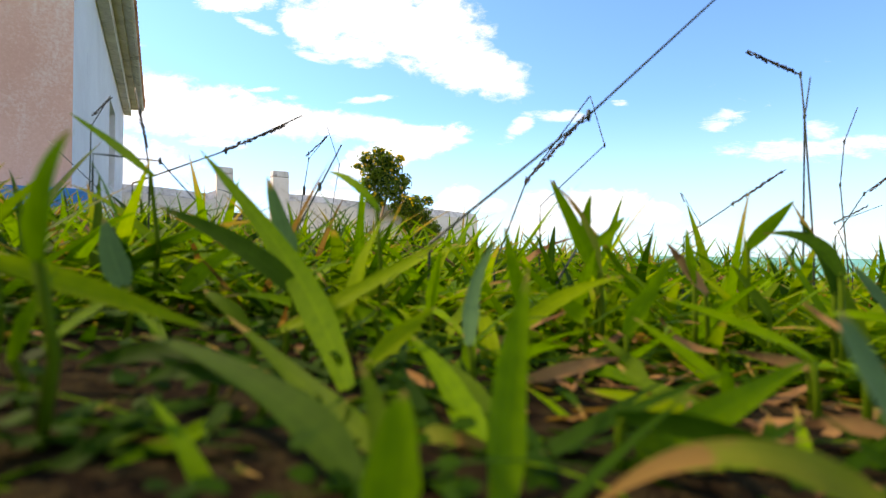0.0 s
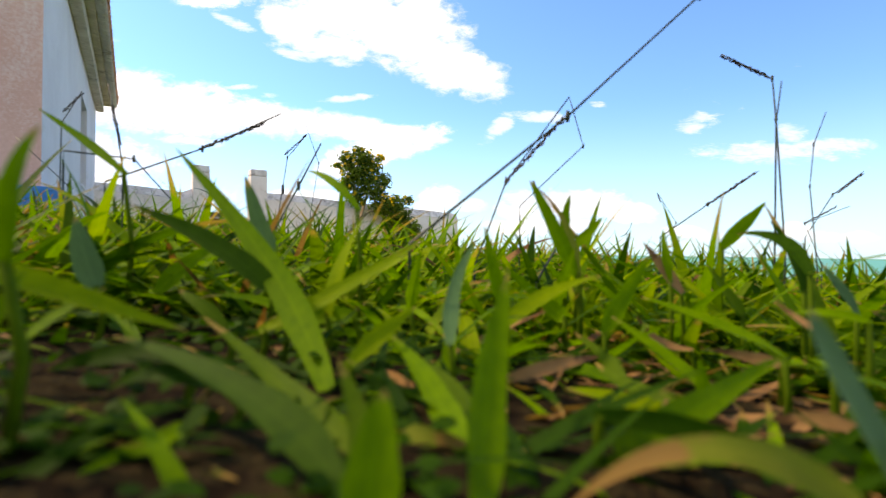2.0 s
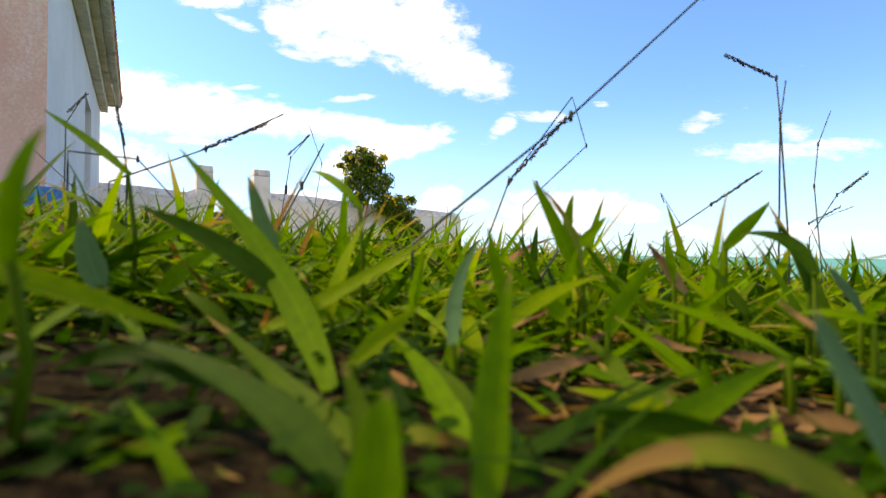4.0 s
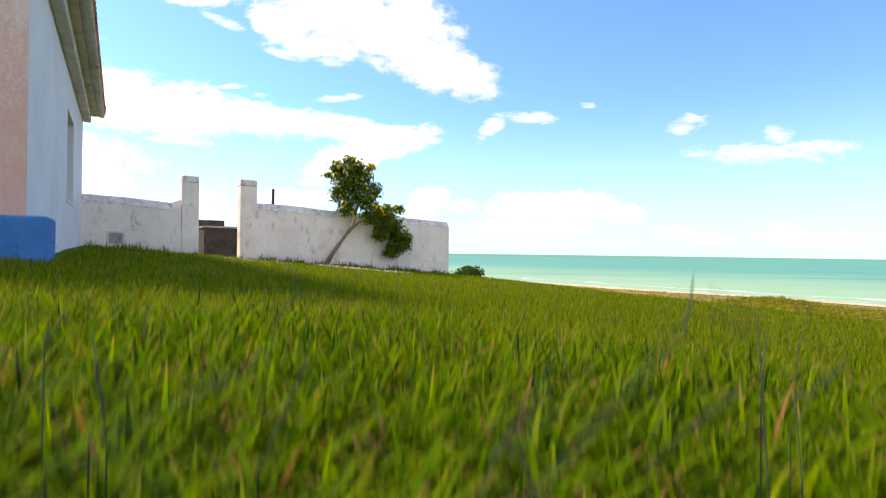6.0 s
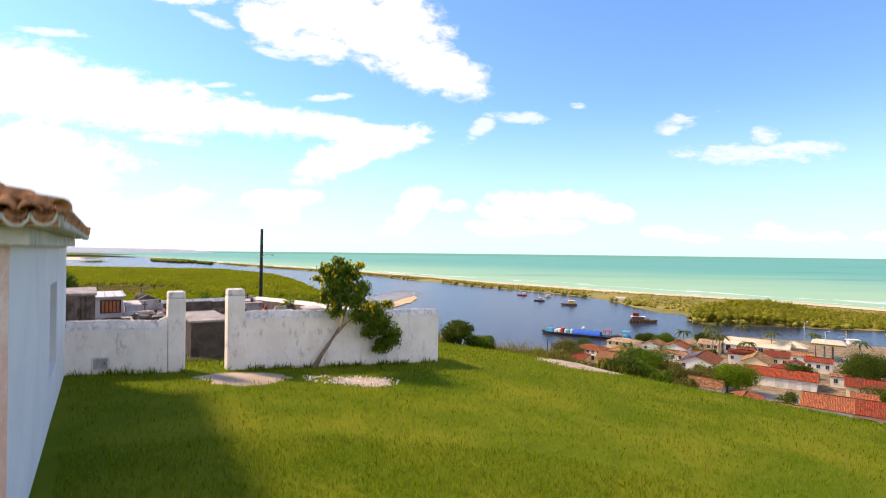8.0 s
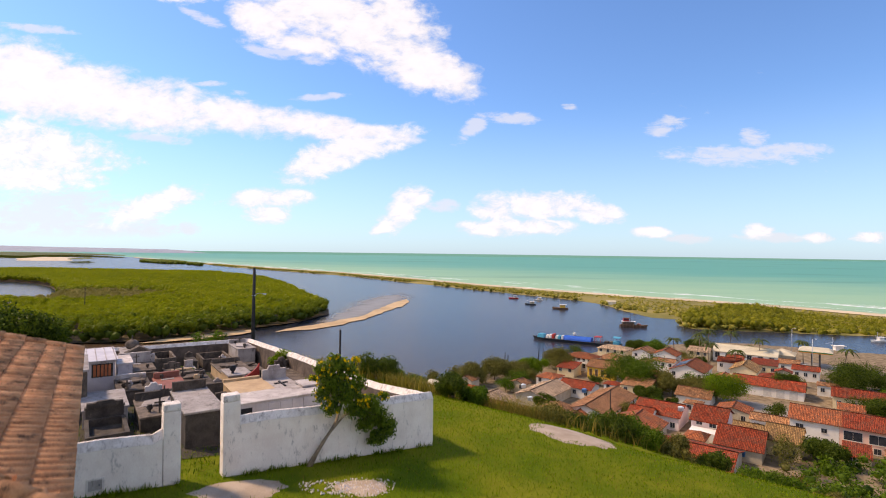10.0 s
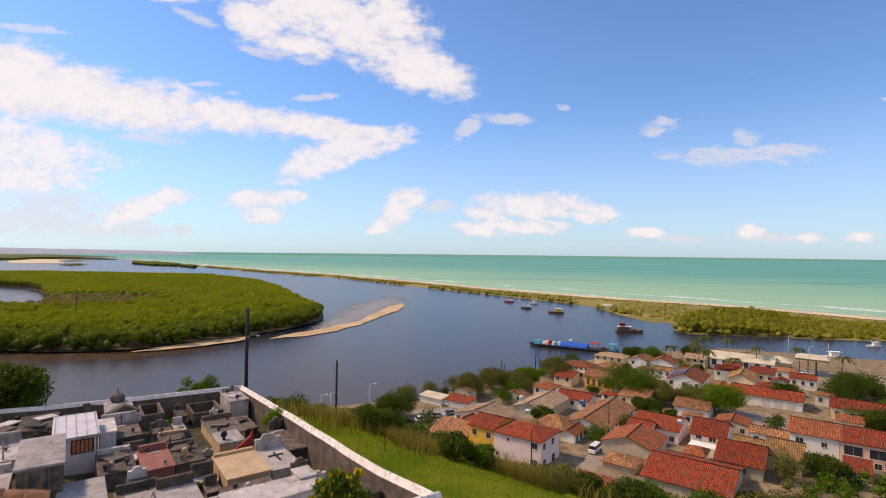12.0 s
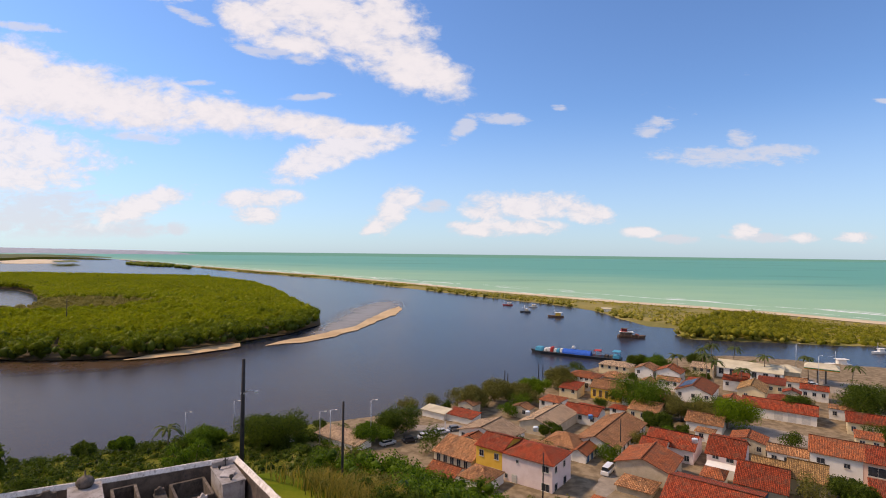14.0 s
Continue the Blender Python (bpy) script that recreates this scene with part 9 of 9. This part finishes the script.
stalk([(0.296, 0.799, -0.043), (0.332, 0.830, -0.002), (0.316, 0.860, 0.045)], 0.0010, [((0.304, 0.819, 0.029), (0.302, 0.829, 0.044))])
stalk([(-0.338, 0.919, -0.009), (-0.330, 0.949, 0.119), (-0.303, 0.980, 0.170)], 0.0014, [((-0.332, 0.939, 0.122), (-0.296, 0.951, 0.161))])
stalk([(-0.253, 0.668, -0.035), (-0.227, 0.699, 0.036), (-0.206, 0.730, 0.100)], 0.0024, [])
stalk([(0.071, 0.514, -0.080), (0.099, 0.546, -0.040), (0.075, 0.575, 0.028)], 0.0024, [])
stalk([(-0.303, 1.006, 0.018), (-0.296, 1.036, 0.123), (-0.332, 1.064, 0.208)], 0.0012, [])
stalk([(-0.527, 0.653, -0.009), (-0.549, 0.682, 0.117), (-0.544, 0.712, 0.169)], 0.0014, [((-0.539, 0.673, 0.130), (-0.522, 0.684, 0.158))])
stalk([(-0.523, 0.688, -0.014), (-0.565, 0.715, 0.036), (-0.665, 0.740, 0.110)], 0.0012, [])
stalk([(0.590, 0.882, -0.067), (0.581, 0.912, 0.004), (0.680, 0.947, 0.037)], 0.0012, [((0.575, 0.901, 0.004), (0.634, 0.914, 0.033))])


def field(name, x, y, length, width, steps_, mats, share, label, r, lean=(0.35, 1.25), bend=(0.2, 1.3), across=True, lift=0.0):
    """Blades at the given places in one mesh; share: how many take each material."""
    n = len(x)
    z = ground_z(x, y) - 0.003 + lift
    az = r.uniform(0, 2 * np.pi, n)
    th0 = r.uniform(*lean, n)                 # steepness at the foot, from level
    bd = r.uniform(*bend, n)
    hd = np.stack([np.cos(az), np.sin(az)], 1)
    p_ = np.stack([x, y, z], 1)
    rows, wrow = [], []
    for k in range(steps_ + 1):
        s = k / steps_
        rows.append(p_.copy())
        wrow.append(width * (1 - s ** 1.6) * min(1.0, 0.6 + 2.5 * s) + 0.00015)
        th = th0 - bd * (s + 0.5 / steps_)
        p_ = p_ + np.concatenate([hd * np.cos(th)[:, None], np.sin(th)[:, None]], 1) * (length / steps_)[:, None]
    side = np.stack([-np.sin(az + r.normal(0, 0.5, n)), np.cos(az), r.normal(0, 0.25, n)], 1)
    side /= np.linalg.norm(side, axis=1, keepdims=True)
    m = 3 if across else 2
    cols = []
    for q, w_ in zip(rows, wrow):
        up = np.array((0, 0, 0.25)) * w_[:, None]
        cols += [q - side * w_[:, None] + up, q, q + side * w_[:, None] + up] if across else [q - side * w_[:, None], q + side * w_[:, None]]
    verts = np.stack(cols, 1).reshape(-1, 3)
    per = m * (steps_ + 1)
    quads, uvs = [], []
    for k in range(steps_):
        for j in range(m - 1):
            a = m * k + j
            quads.append((a, a + 1, a + m + 1, a + m))
            t0, t1 = k / steps_, (k + 1) / steps_
            u0, u1 = j / (m - 1), (j + 1) / (m - 1)
            uvs.append([(u0, t0), (u1, t0), (u1, t1), (u0, t1)])
    quads = np.array(quads)
    faces = (np.arange(n)[:, None, None] * per + quads[None]).reshape(-1, 4)
    which = r.choice(len(mats), n, p=np.array(share) / np.sum(share))
    ob = big_mesh(name, verts, faces, mats, np.repeat(which, len(quads)), smooth=True)
    ob.data.uv_layers.new(name="UVMap").data.foreach_set("uv", np.tile(np.array(uvs, np.float32).reshape(1, -1), (n, 1)).ravel())
    return tagged(ob, label, "grass", kind="stuff")


def wedge(n, r0, r1, half, r, turn=0.0):
    """Places spread evenly over a ring's sector about the start of the flight."""
    d = np.sqrt(r.uniform(r0 * r0, r1 * r1, n))
    a = r.uniform(-half, half, n) + turn
    return d * np.sin(a), d * np.cos(a)


def on_lawn(x, y):
    u = (x - PL[0]) * U[0] + (y - PL[1]) * U[1]
    v = (x - PL[0]) * V[0] + (y - PL[1]) * V[1]
    ok = ~((u < -2.6) & (v > -10.4)) & ~((v > -0.02) & (v < 26) & (u < 8.5) & ~((u > 0) & (u < 1.1) & (v < 3)))
    for cx, cy, rx_, ry_, t in PATCHES:
        dx, dy = x - cx, y - cy
        a, b = dx * math.cos(t) + dy * math.sin(t), -dx * math.sin(t) + dy * math.cos(t)
        ok &= (a / rx_) ** 2 + (b / ry_) ** 2 > 0.62 + 0.5 * np.sin(7 * np.arctan2(b, a)) * 0.4
    return ok


G_MATS = [M_BLADE, M_BLADE_PALE, M_BLADE_DARK, M_DRY, M_DRYGREEN, M_BLADE_LIGHT, M_BLADE_MUTED]
LAWN_MATS = [M_LAWN, M_BLADE_PALE, M_LAWN_DARK, M_DRY, M_DRYGREEN]
gr = np.random.default_rng(101)
CLOSE = "dense broad-leaved turf close up"


def thin(x, y, *holes):
    """Leave out what stands in the bare hollows (x, y, rx, ry)."""
    ok = np.ones(len(x), bool)
    for cx, cy, rx_, ry_ in holes:
        ok &= ((x - cx) / rx_) ** 2 + ((y - cy) / ry_) ** 2 > 1
    return x[ok], y[ok]


HOLLOWS = ((-0.14, 0.21, 0.13, 0.115), (0.11, 0.24, 0.115, 0.075))
# turf before the lens: low shade-toned leaves on the soil, then broad bent ones
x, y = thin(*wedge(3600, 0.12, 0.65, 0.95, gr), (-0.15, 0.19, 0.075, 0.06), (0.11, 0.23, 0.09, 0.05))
field("undergrowth", x, y, gr.uniform(0.025, 0.07, len(x)), gr.uniform(0.0022, 0.0048, len(x)), 6, [M_BLADE_DARK, M_BLADE, M_DRY], (7, 2, 0.5), "low grass leaves on the soil in a shaded tone", gr, (0.0, 0.6), (0.0, 0.9))
x, y = thin(*wedge(760, 0.19, 0.48, 0.95, gr), *HOLLOWS)
field("turf", x, y, gr.uniform(0.045, 0.10, len(x)), gr.uniform(0.0038, 0.0078, len(x)), 8, G_MATS, (8, 2, 3, 0.5, 0.4, 3, 2), CLOSE, gr, (0.05, 1.0), (0.2, 1.2))
x, y = wedge(2900, 0.40, 1.05, 0.95, gr)
field("turf", x, y, gr.uniform(0.085, 0.175, len(x)), gr.uniform(0.0044, 0.0084, len(x)), 7, G_MATS, (8, 2, 3, 0.6, 0.4, 4, 2), CLOSE, gr, (0.15, 1.2), (0.2, 1.3))
x, y = wedge(450, 0.45, 1.6, 0.45, gr, -0.50)
field("turf", x, y, gr.uniform(0.09, 0.145, len(x)), gr.uniform(0.003, 0.0058, len(x)), 8, G_MATS, (9, 2, 3, 0.4, 0.5, 3, 1), CLOSE, gr, (0.6, 1.4), (0.5, 1.5))
x, y = wedge(11000, 1.0, 2.6, 0.95, gr)
field("turf", x, y, gr.uniform(0.08, 0.19, len(x)), gr.uniform(0.004, 0.0085, len(x)), 5, G_MATS + [M_LAWN], (8, 2, 3, 0.5, 0.5, 3, 1, 3), "dense broad-leaved turf", gr, (0.4, 1.4), (0.2, 1.2))
x, y = wedge(46000, 2.4, 7.0, 0.95, gr)
field("turf", x, y, gr.uniform(0.06, 0.13, len(x)), gr.uniform(0.003, 0.0058, len(x)), 3, LAWN_MATS, (9, 1, 5, 0.4, 0.8), "dense turf of the lawn", gr, (0.5, 1.4), (0.1, 1.0), False)
x, y = wedge(34000, 6.3, 10.5, 0.95, gr)
ok = on_lawn(x, y)
x, y = x[ok], y[ok]
field("turf", x, y, gr.uniform(0.06, 0.13, len(x)), gr.uniform(0.004, 0.0075, len(x)), 2, LAWN_MATS, (9, 1, 4, 0.3, 0.8), "dense turf of the lawn", gr, (0.5, 1.4), (0.1, 1.0), False)
x, y = wedge(200000, 6.5, 38.0, 0.95, gr)
ok = on_lawn(x, y) & (0.41 * x + 0.91 * y - np.clip((9 - x) * 0.6, 0, 9) * np.clip((y - 18) / 8, 0, 1) < 26.5)
x, y = x[ok], y[ok]
d = np.hypot(x, y)
field("turf", x, y, gr.uniform(0.05, 0.13, len(x)), gr.uniform(0.006, 0.011, len(x)) * (0.7 + d * 0.035), 2, LAWN_MATS, (9, 1, 4, 0.3, 0.8), "dense turf of the lawn", gr, (0.6, 1.4), (0.1, 0.8), False)
x, y = wedge(30000, 0.12, 7.0, 2.19, gr, math.pi)
field("turf", x, y, gr.uniform(0.05, 0.10, len(x)), gr.uniform(0.003, 0.006, len(x)), 3, LAWN_MATS, (10, 2, 3, 0.8, 1.2), "dense turf of the lawn", gr, (0.5, 1.4), (0.1, 1.0), False)
# rank turf added out of view beside the flight's start for its shade
x, y = wedge(800, 0.12, 0.32, 0.45, gr, -1.50)
field("turf", x, y, gr.uniform(0.06, 0.105, len(x)), gr.uniform(0.005, 0.009, len(x)), 7, G_MATS, (9, 2, 3, 0.4, 0.5, 2, 1), CLOSE, gr, (1.15, 1.55), (0.0, 0.5))
# rank grass between the tombs
n = 15000
uu, vv = gr.uniform(-7.5, 8.0, n), gr.uniform(0.5, 24.5, n)
x, y = PL[0] + uu * U[0] + vv * V[0], PL[1] + uu * U[1] + vv * V[1]
field("grave_grass", x, y, gr.uniform(0.08, 0.24, n), gr.uniform(0.012, 0.026, n), 2, [M_LAWN_DARK, M_BLADE_DARK, M_LAWN, M_DRYGREEN], (5, 5, 2, 1), "rank dark grass between the tombs", gr, (0.4, 1.4), (0.2, 1.0), False)
# weeds along the foot of the front wall and the house
n = 1500
uu, vv = gr.uniform(-2.6, 8.4, n), -np.abs(gr.normal(0, 0.10, n)) - 0.02
clump = np.sin(uu * 3.1) + np.sin(uu * 7.3 + 1) + gr.normal(0, 0.5, n) > -0.3
uu, vv = uu[clump & ~((uu > 0) & (uu < 1.1))], vv[clump & ~((uu > 0) & (uu < 1.1))]
x, y = PL[0] + uu * U[0] + vv * V[0], PL[1] + uu * U[1] + vv * V[1]
field("wall_weeds", x, y, gr.uniform(0.08, 0.30, len(x)), gr.uniform(0.008, 0.016, len(x)), 3, [M_LAWN_DARK, M_LAWN, M_DRYGREEN], (6, 2, 1), "ragged weeds along the foot of the wall", gr, (0.6, 1.5), (0.1, 0.9), False)
x, y = wedge(150, 0.18, 0.40, 0.30, gr, 0.42)
field("leaf_litter", x, y, gr.uniform(0.015, 0.045, len(x)), gr.uniform(0.0010, 0.0046, len(x)), 5, [M_DRY, M_BLADE_PALE], (6, 1), "dry straw and dead grass leaves on the soil", gr, (0.0, 0.4), (-0.2, 0.5), lift=0.004)
# dead leaves and straw on the soil, and small weeds
x, y = thin(*wedge(460, 0.16, 1.0, 0.75, gr, 0.18), (-0.14, 0.25, 0.15, 0.17))
field("leaf_litter", x, y, gr.uniform(0.02, 0.055, len(x)), gr.uniform(0.0008, 0.0030, len(x)), 5, [M_DRY, M_DRYGREEN], (5, 1), "dry straw and dead grass leaves on the soil", gr, (0.0, 0.35), (-0.1, 0.5), lift=0.006)
n = 300
x, y = wedge(n, 0.10, 0.36, 0.50, gr, -0.50)
z = ground_z(x, y) + gr.uniform(0.002, 0.014, n)
c = np.stack([x, y, z], 1)
up = np.stack([gr.normal(0, 0.35, n), gr.normal(-0.2, 0.35, n), np.ones(n)], 1)
up /= np.linalg.norm(up, axis=1, keepdims=True)
side = np.cross(up, gr.normal(0, 1, (n, 3)))
side /= np.linalg.norm(side, axis=1, keepdims=True)
fore = np.cross(up, side)
size = gr.uniform(0.0018, 0.0046, n)[:, None]
rim = [c + size * (math.cos(a) * side * 0.85 + math.sin(a) * fore) + up * size * 0.25 * abs(math.cos(a)) for a in np.arange(8) * math.pi / 4]
# weeds take the darkest blade tone, put in for shade low down
tagged(big_mesh("clover", np.stack(rim, 1).reshape(-1, 3), np.arange(8 * n).reshape(n, 8), M_BLADE_DARK), "tiny round weed leaves on the soil in a shaded tone", "weed", kind="stuff")
# distant flowering stems standing over the turf
vs, fs = [], []
for k in range(100):
    xx, yy = (float(q_[0]) for q_ in wedge(1, 1.9, 5.5, 0.9, gr))
    g = gz(xx, yy)
    h_ = gr.uniform(0.12, 0.24)
    a, l_ = gr.uniform(0, 6.28), gr.normal(0, 0.35)
    top = Vector((xx + math.cos(a) * h_ * l_, yy + math.sin(a) * h_ * l_, g + h_))
    foot = Vector((xx, yy, g))
    for p0, p1, r0 in [(foot, top, 0.0009)] + [(top, top + Vector((gr.normal(0, 0.035), gr.normal(0, 0.035), gr.uniform(-0.02, 0.04))), 0.0013) for _ in range(gr.integers(1, 4))]:
        tv, tf = tube([p0, p0.lerp(p1, 0.5) + Vector((0.004, 0, 0.002)), p1], [r0, r0 * 0.9, r0 * 0.6], 4)
        k0 = len(vs)
        vs += tv
        fs += [tuple(k0 + i_ for i_ in f) for f in tf]
tagged(mesh_object("seed_stems", vs, fs, M_STALK), "thin dark seed stems standing over the turf", "grass", kind="stuff")
